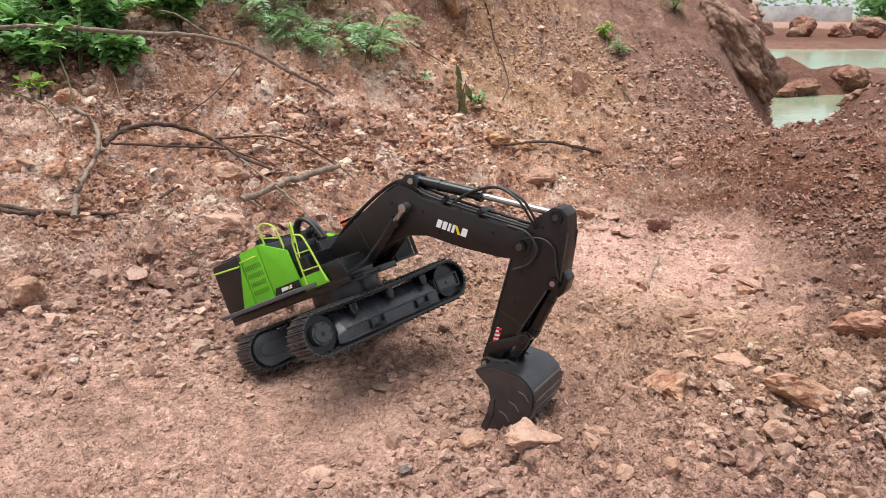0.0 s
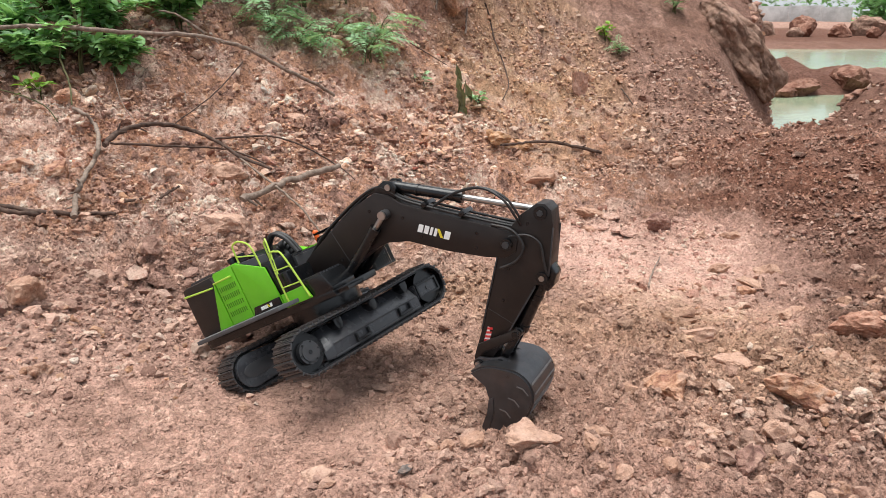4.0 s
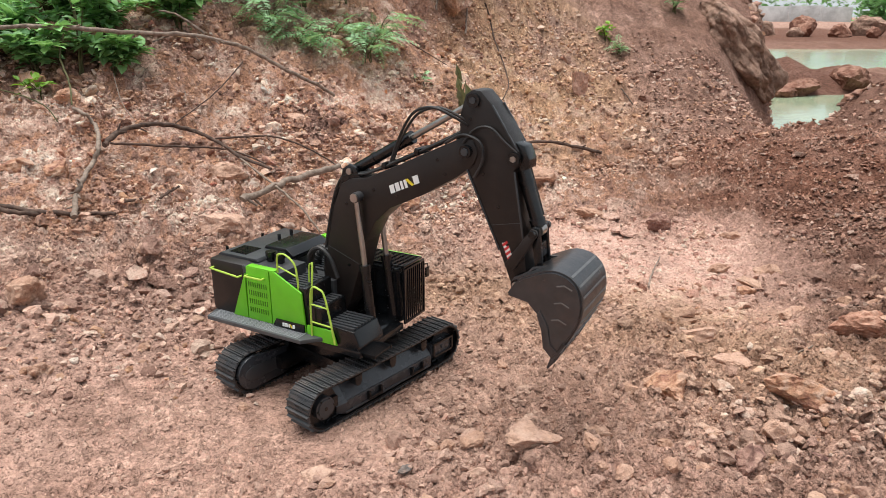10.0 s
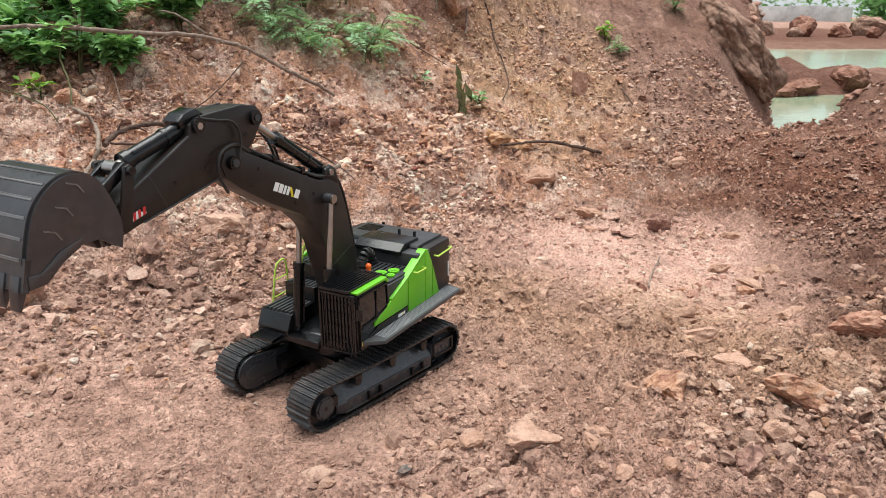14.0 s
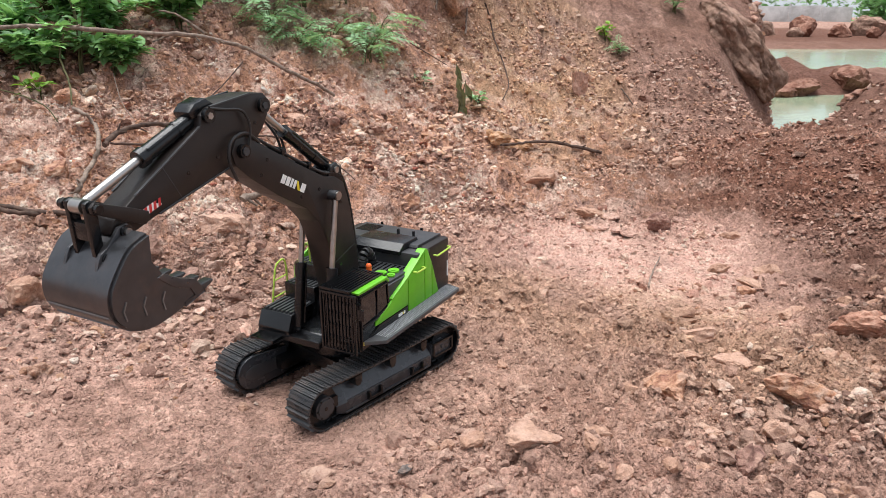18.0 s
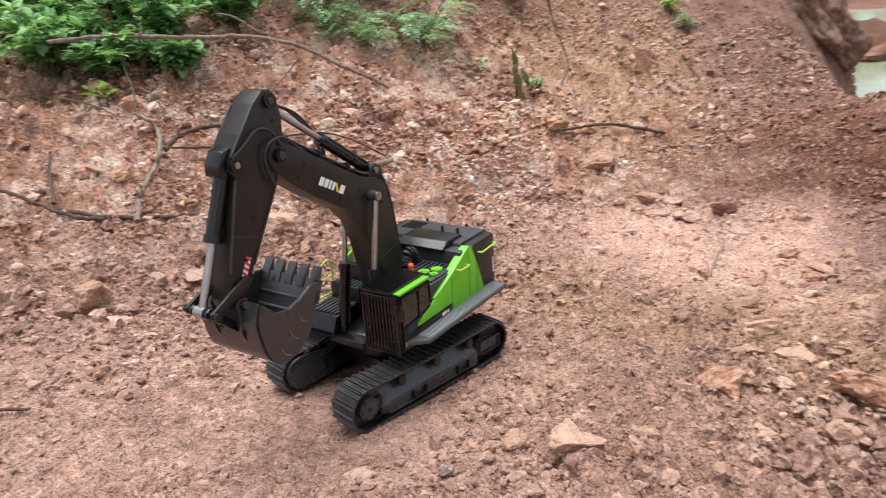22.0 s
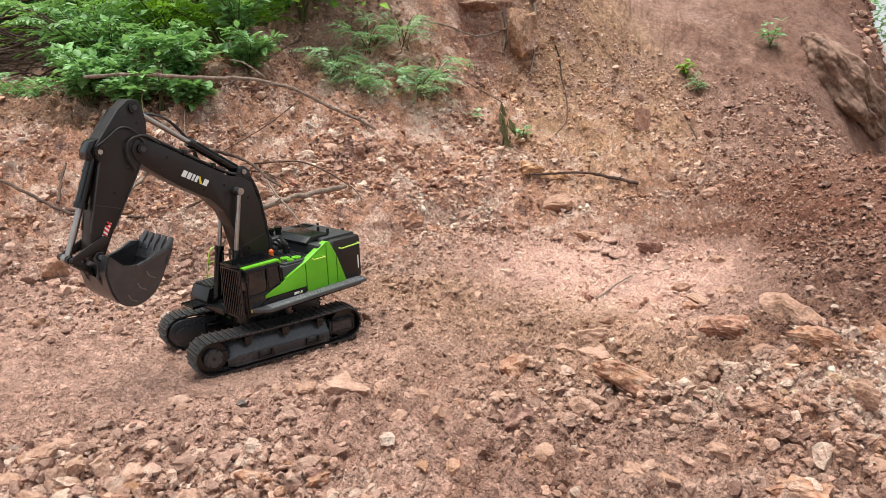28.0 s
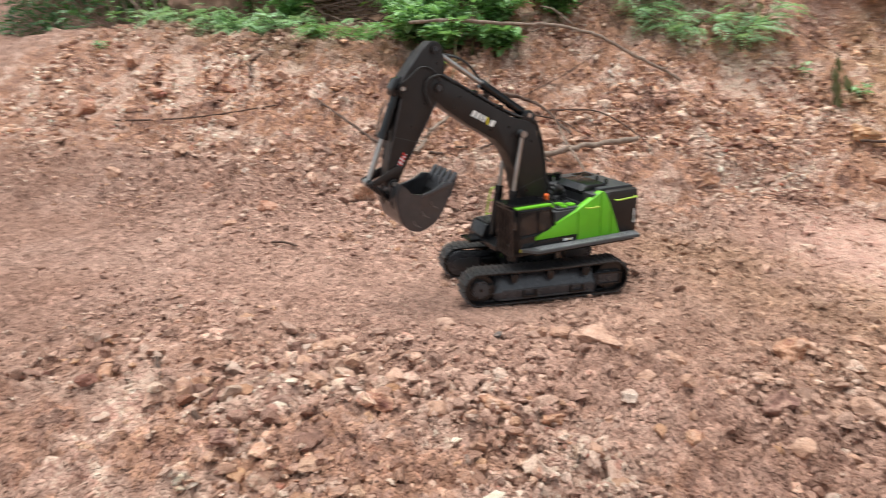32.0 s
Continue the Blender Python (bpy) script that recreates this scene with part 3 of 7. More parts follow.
    p = places_in(rng, 12000, 1.05, 2.9, 1.6, 4.4, clump)
    scatter("bank_rubble", "dark red chips on the low mound", GRAVEL, rng, p, power(rng, len(p), 0.006, 0.016, 2.6), 1, 0.34, flat=(0.35, 0.7))
    p = places_in(rng, 34000, 0.55, 2.35, 1.95, 3.6, lambda x, y: clump(x * 1.5, y * 1.5) ** 0.5 * step(0.75, 1.25, x - 0.3 * np.abs(y - 2.6) + 0.35 * fbm(x * 4, y * 4, 2, 33)))
    grains("bank_rubble", "fine dark red chips covering the low mound", GRAVEL, rng, p, power(rng, len(p), 0.0038, 0.0085, 2.4))
    p = places_in(rng, 9000, -0.15, 1.5, 2.0, 3.1, lambda x, y: clump(x, y) ** 0.7 * step(-0.5, -0.02, bank_d(x, y)) * step(0.7, 0.2, bank_d(x, y)))
    scatter("bank_rubble", "brown chips and crumbs shed along the foot of the bank", GRAVEL, rng, p, power(rng, len(p), 0.005, 0.014, 2.7), 1, 0.36, flat=(0.4, 0.8))

    def patchy(x, y):
        return np.clip(0.1 + 3.2 * fbm(x * 3.3, y * 3.3, 3, 71), 0.05, 1) * step(0.95, 1.2, y)

    p = places_in(rng, 2600, -0.05, 1.15, 1.05, 2.45, patchy)
    scatter("soil_clods", "small brown soil crumbs lying on the pale floor", CLOD, rng, p, power(rng, len(p), 0.004, 0.0095, 2.6), 1, 0.34)
    p = places_in(rng, 420, 0.0, 1.2, 1.05, 2.4, patchy)
    scatter("soil_clods", "broken brown soil clods lying on the pale floor", CLOD, rng, p, power(rng, len(p), 0.009, 0.022, 2.8), 2, 0.4)
    p = places_in(rng, 5000, 2.3, 5.0, 4.2, 8.0)
    p = p[ground_z(p[:, 0], p[:, 1]) > -0.33]
    scatter("bank_rubble", "dark red crumbs on the mounds round the pond", GRAVEL, rng, p, power(rng, len(p), 0.012, 0.05), 1, 0.3)


gravel()


# ---- rocks ----
def rock_mat(name, stops, scale=26.0):
    """Blotched stone; scale: blotches to the metre."""
    m = material(name, rough=0.9, spec=0.25)
    n = Net(m)
    shift = n.add("ShaderNodeVectorMath", i0=n.add("ShaderNodeNewGeometry").outputs["Position"], i1=n.add("ShaderNodeObjectInfo").outputs["Random"])
    shift.operation = "ADD"
    pos = shift.outputs[0]
    col = n.ramp(n.noise(pos, scale, 7, 0.68), *stops)
    fine = n.ramp(n.noise(pos, scale * 4.5, 7, 0.72), (0.34, (0.26, 0.24, 0.23)), (0.5, (0.5, 0.5, 0.5)), (0.68, (0.7, 0.69, 0.68)))
    col = n.mix(0.7, col, fine, "OVERLAY")
    up = n.add("ShaderNodeSeparateXYZ", i0=n.add("ShaderNodeNewGeometry").outputs["Normal"]).outputs[2]
    dusty = n.math("MULTIPLY", n.ramp(n.noise(pos, scale * 2, 4), (0.4, (0, 0, 0)), (0.62, (0.55, 0.55, 0.55))), n.math("MAXIMUM", up, 0.0))
    n.to("Base Color", n.mix(dusty, col, (0.5, 0.31, 0.235)))
    n.to("Normal", n.bump(n.noise(pos, scale * 9, 5, 0.7), 0.9, 0.06 / scale, n.bump(n.noise(pos, scale * 2.2, 6, 0.7), 0.9, 0.2 / scale)))
    return m


ROCKS = {
    "orange": (rock_mat("orange_laterite", ((0.34, (0.17, 0.075, 0.06)), (0.43, (0.35, 0.17, 0.11)), (0.5, (0.49, 0.265, 0.16)), (0.58, (0.53, 0.335, 0.24)), (0.67, (0.64, 0.47, 0.37)))), "rough orange and cream laterite rock on the soil"),
    "pale": (rock_mat("pale_laterite", ((0.3, (0.46, 0.28, 0.2)), (0.5, (0.52, 0.325, 0.24)), (0.7, (0.62, 0.43, 0.34)))), "pale pinkish stone half sunk in the soil"),
    "brown": (rock_mat("brown_laterite", ((0.3, (0.36, 0.2, 0.135)), (0.5, (0.45, 0.27, 0.19)), (0.7, (0.58, 0.39, 0.29)))), "rough brown laterite stone on the soil"),
    "dark": (rock_mat("dark_laterite", ((0.34, (0.12, 0.06, 0.052)), (0.5, (0.27, 0.145, 0.115)), (0.66, (0.47, 0.3, 0.235)))), "dark brown pitted stone on the soil"),
    "red": (rock_mat("red_laterite", ((0.3, (0.22, 0.095, 0.065)), (0.5, (0.42, 0.21, 0.14)), (0.7, (0.55, 0.34, 0.25)))), "reddish clod of laterite on the slope"),
    "earth": (rock_mat("dark_earth", ((0.3, (0.105, 0.066, 0.051)), (0.5, (0.245, 0.15, 0.11)), (0.7, (0.41, 0.27, 0.2))), 7.0), "dark earth"),
    "clay": (rock_mat("dark_red_clay", ((0.3, (0.12, 0.05, 0.035)), (0.5, (0.2, 0.088, 0.058)), (0.7, (0.3, 0.145, 0.1))), 4.0), "dark red clay"),
    "block": (rock_mat("orange_earth", ((0.3, (0.31, 0.15, 0.092)), (0.5, (0.47, 0.24, 0.145)), (0.7, (0.58, 0.34, 0.225))), 3.0), "orange earth"),
    "grey": (rock_mat("grey_stone", ((0.3, (0.06, 0.06, 0.062)), (0.6, (0.14, 0.135, 0.13)))), "small dark grey pebble on the soil"),
    "yellow": (rock_mat("yellow_laterite", ((0.3, (0.36, 0.19, 0.095)), (0.5, (0.52, 0.3, 0.165)), (0.7, (0.64, 0.46, 0.33)))), "ochre yellow stone at the foot of the bank"),
    "slab": (rock_mat("pink_slab", ((0.3, (0.4, 0.22, 0.16)), (0.6, (0.56, 0.36, 0.28)))), "tall pinkish slab leaning on the bank"),
}


def rock_shapes(sub, seed):
    rng = np.random.RandomState(seed)
    made = []
    for _ in range(9):
        bm = bmesh.new()
        bmesh.ops.create_icosphere(bm, subdivisions=sub, radius=1.0)
        off = Vector(rng.uniform(-50, 50, 3))
        cuts = [(Vector(rng.normal(size=3)).normalized(), rng.uniform(0.42, 0.8)) for _ in range(13)]
        for v in bm.verts:
            p = v.co.copy()
            for c, h in cuts:
                over = p.dot(c) - h
                if over > 0:
                    p -= c * over * 0.96
            k = 0.24 * noise.noise(p * 2.2 + off) + 0.13 * noise.noise(p * 4.5 + off) + 0.07 * noise.noise(p * 9 + off) + 0.055 * noise.noise(p * 22 + off)
            v.co = p * (1 + k)
        me = bpy.data.meshes.new("rock")
        bm.to_mesh(me)
        bm.free()
        made.append(me)
    return made


SHAPES, PEBBLES, ROCK_COUNT = rock_shapes(4, 31), rock_shapes(3, 47), [0]


def rock(x, y, half_w, half_h, kind):
    """A stone of its own; its meshes are shared by shape and colour."""
    i = ROCK_COUNT[0]
    ROCK_COUNT[0] += 1
    rng = random.Random(900 + i)
    mat, label = ROCKS[kind]
    small = half_w < 0.024
    key = "%s_%s_%d" % ("pebble" if small else "rock", kind, i % 9)
    me = bpy.data.meshes.get(key)
    if me is None:
        me = (PEBBLES if small else SHAPES)[i % 9].copy()
        me.name = key
        me.materials.append(mat)
    ob = new("rock", me)
    deep = half_w * rng.uniform(0.7, 1.0) if kind != "slab" else half_w
    size = (half_w * 1.18, deep, half_h * 1.08)
    z = float(ground_z(x, y))
    tilt = (rng.uniform(-0.3, 0.3), rng.uniform(-0.3, 0.3), rng.uniform(-0.5, 0.5) + (3.14 if rng.random() < 0.5 else 0))
    ob.matrix_basis = Matrix.LocRotScale((x, y + deep * 0.4, z + half_h * 0.3), Euler(tilt), size)
    return tagged(ob, label, "rock", "loose rocks on the ground")


def more_rocks():
    """Lesser stones scattered over the slopes."""
    rng = random.Random(77)
    for x0, x1, y0, y1, n, kinds in ((-1.25, -0.3, 1.5, 2.45, 70, ("pale", "orange", "red", "brown", "orange")), (-2.7, -1.2, 1.3, 2.3, 56, ("pale", "red", "brown", "orange")),
                                     (0.6, 1.5, 0.75, 1.9, 40, ("brown", "pale", "orange", "brown")), (-0.2, 1.2, 0.55, 0.85, 26, ("pale", "brown", "pale")),
                                     (-0.2, 1.6, 2.7, 4.3, 34, ("brown", "orange", "pale", "yellow"))):
        for _ in range(n):
            x, y = rng.uniform(x0, x1), rng.uniform(y0, y1)
            r = rng.uniform(0.009, 0.02) * (1 + 0.25 * (y - 1))
            rock(x, y, r, r * rng.uniform(0.5, 0.85), rng.choice(kinds))


more_rocks()
rock(-0.533, 1.673, 0.0588, 0.0404, "pale")
rock(-0.449, 1.777, 0.0245, 0.0199, "orange")
rock(-0.502, 1.873, 0.0193, 0.0145, "brown")
rock(0.727, 2.252, 0.0436, 0.0396, "dark")
rock(0.933, 2.169, 0.0296, 0.0257, "brown")
rock(0.844, 2.188, 0.0314, 0.0236, "brown")
rock(0.921, 1.882, 0.0390, 0.0266, "brown")
rock(0.837, 1.761, 0.0382, 0.0183, "brown")
rock(0.402, 1.098, 0.0452, 0.0333, "orange")
rock(0.573, 1.206, 0.0442, 0.0191, "pale")
rock(0.552, 1.372, 0.0418, 0.0222, "pale")
rock(0.621, 1.070, 0.0676, 0.036, "orange")
rock(0.836, 1.253, 0.0520, 0.0325, "red")
rock(0.548, 0.982, 0.0241, 0.0210, "pale")
rock(0.443, 0.857, 0.0288, 0.0213, "dark")
rock(0.509, 0.974, 0.0195, 0.0133, "brown")
rock(0.586, 0.857, 0.0177, 0.0168, "brown")
rock(0.580, 0.921, 0.0225, 0.0154, "dark")
rock(0.125, 0.883, 0.0454, 0.0218, "pale")
rock(0.046, 0.915, 0.0241, 0.0152, "brown")
rock(0.005, 0.912, 0.0152, 0.0152, "brown")
rock(-0.054, 0.856, 0.0103, 0.0086, "grey")
rock(0.049, 0.835, 0.0134, 0.0126, "pale")
rock(0.248, 0.961, 0.0208, 0.0142, "brown")
rock(-0.077, 0.888, 0.0132, 0.0106, "pale")
rock(0.330, 1.131, 0.0239, 0.0163, "brown")
rock(-0.839, 1.284, 0.0417, 0.0391, "brown")
rock(-0.664, 1.431, 0.0243, 0.0162, "dark")
rock(-1.016, 1.816, 0.0374, 0.0289, "orange")
rock(-1.137, 1.835, 0.0388, 0.0317, "orange")
rock(-0.655, 2.040, 0.0563, 0.0387, "brown")
rock(-1.301, 2.247, 0.0585, 0.0418, "orange")
rock(-0.113, 2.197, 0.0402, 0.0366, "orange")
rock(-0.035, 2.213, 0.0369, 0.0314, "orange")
rock(0.387, 2.674, 0.0669, 0.0491, "brown")
rock(0.226, 2.985, 0.0585, 0.0366, "yellow")
rock(0.361, 3.056, 0.0553, 0.0302, "yellow")
rock(0.738, 3.901, 0.0577, 0.1153, "slab")
rock(0.995, 2.933, 0.0406, 0.0330, "brown")
rock(0.525, 2.348, 0.0582, 0.0201, "brown")
rock(0.485, 2.260, 0.0426, 0.0135, "brown")
rock(-0.181, 0.849, 0.0216, 0.0130, "pale")
rock(-0.343, 1.059, 0.0134, 0.0093, "brown")
rock(-0.585, 1.235, 0.0144, 0.0096, "brown")
rock(-0.720, 1.104, 0.0256, 0.0163, "brown")
rock(0.116, 1.227, 0.0145, 0.0101, "brown")
rock(0.200, 1.467, 0.0156, 0.0117, "brown")
rock(0.344, 1.442, 0.0144, 0.0105, "brown")
rock(0.792, 1.901, 0.0297, 0.0157, "brown")
rock(0.487, 1.259, 0.0242, 0.0133, "brown")
rock(0.735, 1.179, 0.0245, 0.0159, "brown")
rock(0.782, 1.462, 0.0258, 0.0157, "brown")
rock(0.337, 0.907, 0.0186, 0.0121, "brown")
rock(0.249, 0.826, 0.0171, 0.0111, "pale")
rock(0.409, 0.919, 0.0162, 0.0124, "brown")
rock(-0.478, 2.054, 0.0225, 0.0173, "pale")
rock(-0.514, 2.443, 0.0404, 0.0283, "pale")
rock(0.966, 1.129, 0.0492, 0.0269, "orange")
rock(0.950, 1.280, 0.0575, 0.0319, "brown")
rock(1.088, 1.210, 0.0277, 0.0315, "orange")
rock(0.857, 0.741, 0.0438, 0.0255, "orange")
rock(0.665, 0.636, 0.0257, 0.0177, "brown")
rock(0.633, 0.766, 0.0253, 0.0181, "brown")
rock(-0.107, 0.616, 0.0236, 0.0216, "pale")
rock(-0.173, 0.627, 0.0224, 0.0193, "pale")
rock(-0.281, 0.624, 0.0289, 0.0182, "brown")
rock(-0.286, 0.564, 0.0209, 0.0188, "brown")
rock(-0.293, 0.684, 0.0221, 0.0144, "pale")
rock(-0.192, 0.577, 0.0200, 0.0150, "pale")
rock(-0.196, 0.512, 0.0271, 0.0165, "brown")
rock(0.073, 0.631, 0.0311, 0.0165, "orange")
rock(0.022, 0.568, 0.0225, 0.0153, "brown")
rock(0.184, 0.635, 0.0193, 0.0131, "orange")
rock(0.349, 0.764, 0.0137, 0.0137, "brown")
rock(0.918, 0.798, 0.0199, 0.0161, "brown")
rock(0.957, 0.803, 0.0221, 0.0211, "brown")
rock(0.847, 0.816, 0.0172, 0.0134, "brown")
rock(0.754, 0.831, 0.0172, 0.0124, "brown")
rock(0.316, 0.826, 0.0163, 0.0105, "brown")
rock(-0.013, 0.909, 0.0155, 0.0122, "brown")
rock(0.923, 0.761, 0.0235, 0.0160, "pale")
rock(0.498, 0.771, 0.0181, 0.0118, "brown")
rock(0.251, 0.696, 0.0178, 0.0134, "brown")
rock(0.826, 0.959, 0.0262, 0.0157, "brown")
rock(0.985, 0.957, 0.0268, 0.0268, "brown")
rock(0.709, 0.952, 0.0175, 0.0124, "brown")
rock(0.267, 0.599, 0.0182, 0.0124, "brown")
rock(0.374, 0.694, 0.0190, 0.0121, "orange")
rock(-1.626, 1.947, 0.0413, 0.0348, "pale")
rock(-2.110, 2.047, 0.0553, 0.0377, "pale")
rock(-1.054, 1.113, 0.0376, 0.0217, "red")
rock(-2.761, 1.794, 0.0480, 0.0282, "red")
rock(-3.156, 1.606, 0.1065, 0.0761, "red")
rock(-1.128, 2.148, 0.0349, 0.0267, "orange")
rock(-3.366, 2.013, 0.0732, 0.0399, "pale")
rock(-2.389, 3.117, 0.0720, 0.0393, "pale")
rock(-1.425, 1.160, 0.0338, 0.0203, "red")
rock(-1.828, 1.319, 0.0402, 0.0241, "brown")
rock(-1.984, 1.674, 0.0408, 0.0249, "pale")
rock(-0.989, 1.430, 0.0313, 0.0188, "brown")
rock(-1.920, 1.096, 0.0500, 0.0300, "brown")
rock(-0.988, 1.246, 0.0264, 0.0161, "brown")
rock(-1.111, 1.015, 0.0216, 0.0144, "brown")
rock(-0.593, 0.354, 0.0316, 0.0199, "orange")
rock(-0.359, 0.321, 0.0270, 0.0130, "pale")
rock(-0.083, 0.538, 0.0280, 0.0168, "orange")
rock(-0.180, 0.311, 0.0354, 0.0177, "dark")
rock(-0.295, 0.531, 0.0156, 0.0156, "brown")


# ---- fallen wood ----
def stick(name, pts, r0, r1, mat, label):
    rng = random.Random(len(bpy.data.objects))
    line = curve(pts, 6)
    n, r0, r1 = len(line), r0 * 0.88, r1 * 0.88
    for i, p in enumerate(line):
        p += Vector((rng.uniform(-1, 1), rng.uniform(-1, 1), rng.uniform(-1, 1))) * min(r0, r1) * 0.5
    radii = [(r0 + (r1 - r0) * i / (n - 1)) * rng.uniform(0.85, 1.15) for i in range(n)]
    bm = bmesh.new()
    tube(bm, line, radii, 8)
    for k in range(n // 6):
        i = rng.randrange(1, n - 1)
        d = (line[i + 1] - line[i - 1]).normalized()
        side = d.cross(Vector((rng.uniform(-1, 1), rng.uniform(-1, 1), rng.uniform(0.2, 1)))).normalized()
        tip = line[i] + side * radii[i] * rng.uniform(1.8, 3.4) + d * radii[i] * 2
        tube(bm, [line[i], tip], [radii[i] * 0.5, radii[i] * 0.3], 6)
    return tagged(mesh_object(name, bm, mat, smooth=50), label, "branch")


stick("fallen_branch", [(-1.388, 2.200, 0.603), (-1.205, 2.270, 0.607), (-1.021, 2.340, 0.589), (-0.840, 2.410, 0.578), (-0.734, 2.480, 0.553), (-0.672, 2.550, 0.523), (-0.580, 2.620, 0.459), (-0.493, 2.690, 0.403), (-0.418, 2.760, 0.348)], 0.0080, 0.0070, BARK_PALE, "long bent pale branch lying on the bank")
stick("fallen_branch", [(-0.966, 2.600, 0.573), (-1.023, 2.583, 0.549), (-1.096, 2.567, 0.517), (-1.176, 2.550, 0.487)], 0.0050, 0.0020, BARK_PALE, "thin forked pale twig on the bank")
stick("fallen_branch", [(-0.852, 2.620, 0.580), (-0.896, 2.613, 0.615), (-0.940, 2.607, 0.643), (-0.996, 2.600, 0.656)], 0.0060, 0.0030, BARK_PALE, "thin pale twig over the bank")
stick("fallen_branch", [(-1.080, 2.078, 0.386), (-1.042, 2.068, 0.367), (-1.015, 2.063, 0.335), (-0.923, 1.880, 0.313), (-0.929, 1.841, 0.270), (-0.905, 1.719, 0.242), (-0.910, 1.694, 0.209), (-0.869, 1.595, 0.191)], 0.0060, 0.0080, BARK_PALE, "grey bleached root standing on the slope")
stick("fallen_branch", [(-0.905, 1.874, 0.311), (-0.895, 1.963, 0.335), (-0.858, 2.090, 0.336), (-0.792, 2.180, 0.307), (-0.707, 2.174, 0.273), (-0.597, 2.078, 0.236), (-0.480, 1.940, 0.234)], 0.0090, 0.0050, BARK_DARK, "arched dark brown branch on the slope")
stick("fallen_branch", [(-0.889, 1.874, 0.316), (-0.805, 1.981, 0.290), (-0.677, 2.182, 0.244), (-0.540, 2.114, 0.211)], 0.0040, 0.0030, BARK_DARK, "thin dark branch on the slope")
stick("fallen_branch", [(-0.720, 2.216, 0.270), (-0.563, 2.233, 0.276), (-0.451, 2.205, 0.254), (-0.330, 2.204, 0.184), (-0.273, 2.136, 0.157)], 0.0040, 0.0020, BARK_DARK, "thin curved dark twig on the slope")
stick("fallen_branch", [(-0.677, 2.183, 0.247), (-0.498, 1.938, 0.207), (-0.388, 1.840, 0.152), (-0.327, 1.789, 0.095)], 0.0040, 0.0030, BARK_PALE, "thin straight brown stick on the slope")
stick("fallen_branch", [(-0.535, 1.814, 0.175), (-0.459, 1.93, 0.19), (-0.390, 2.03, 0.2), (-0.315, 2.098, 0.205)], 0.0120, 0.0100, BARK_PALE, "split piece of dry wood on the slope")
stick("fallen_branch", [(-1.137, 1.707, 0.194), (-0.990, 1.644, 0.190), (-0.902, 1.658, 0.182), (-0.791, 1.643, 0.186)], 0.0080, 0.0050, BARK_DARK, "dark branch lying across the slope")
stick("fallen_branch", [(-0.823, 1.717, 0.195), (-0.773, 1.753, 0.194)], 0.0050, 0.0040, BARK_DARK, "short dark twig on the slope")
stick("fallen_branch", [(-0.742, 1.782, 0.187), (-0.729, 1.829, 0.194), (-0.712, 1.860, 0.202)], 0.0060, 0.0030, BARK_DARK, "short dark stick on the slope")
stick("fallen_branch", [(0.241, 2.872, 0.131), (0.340, 2.995, 0.119), (0.439, 3.100, 0.110), (0.569, 3.120, 0.087), (0.706, 3.115, 0.057)], 0.0060, 0.0080, BARK_DARK, "dark stick at the foot of the bank")
stick("hanging_root", [(0.237, 4.229, 0.703), (0.264, 4.224, 0.627), (0.289, 4.124, 0.507), (0.327, 3.971, 0.393), (0.341, 3.744, 0.294), (0.297, 3.553, 0.240)], 0.0060, 0.0030, BARK_DARK, "dry root hanging down the bank")
stick("hanging_root", [(-0.226, 3.504, 0.553), (-0.122, 3.578, 0.485), (0.017, 3.588, 0.404)], 0.0030, 0.0020, BARK_DARK, "thin dry root on the bank")
stick("fallen_branch", [(1.013, 4.076, 0.238), (1.038, 3.901, 0.173)], 0.0050, 0.0030, BARK_DARK, "short dark stick on the bank")
stick("fallen_branch", [(0.655, 2.008, -0.052), (0.609, 1.907, -0.052), (0.573, 1.824, -0.056), (0.552, 1.760, -0.051)], 0.0020, 0.0040, BARK_PALE, "small grey twig on the sand")
stick("fallen_branch", [(0.681, 1.241, 0.009), (0.742, 1.275, 0.015), (0.787, 1.280, 0.029)], 0.0020, 0.0020, BARK_PALE, "thin twig among the rubble")
stick("fallen_branch", [(-0.742, 2.699, 0.474), (-0.776, 2.439, 0.388), (-0.841, 2.224, 0.318)], 0.0030, 0.0020, BARK_DARK, "thin dry vine on the slope")
stick("fallen_branch", [(-1.069, 2.345, 0.461), (-1.002, 2.227, 0.384), (-0.916, 2.110, 0.340)], 0.0020, 0.0010, BARK_PALE, "thin dry vine on the slope")
stick("hanging_root", [(1.854, 5.368, 0.718), (1.906, 5.244, 0.660), (2.021, 5.235, 0.603), (2.109, 5.207, 0.516), (2.252, 5.302, 0.436), (2.33, 5.29, 0.37)], 0.0110, 0.0060, BARK_DARK, "bare root over the edge of the cliff")
stick("fallen_branch", [(-1.653, 1.887, 0.307), (-1.302, 1.717, 0.254), (-1.091, 1.637, 0.208), (-1.002, 1.630, 0.190), (-0.939, 1.669, 0.179)], 0.0050, 0.0070, BARK_DARK, "dark branch on the slope")
stick("fallen_branch", [(-1.241, 1.872, 0.317), (-1.212, 1.804, 0.272), (-1.148, 1.702, 0.215)], 0.0040, 0.0060, BARK_DARK, "upright stub of a dark branch")
stick("fallen_branch", [(-2.793, 1.592, 0.185), (-2.441, 1.664, 0.202), (-2.096, 1.717, 0.239), (-1.956, 1.913, 0.265)], 0.0050, 0.0030, BARK_DARK, "thin dark branch across the slope")
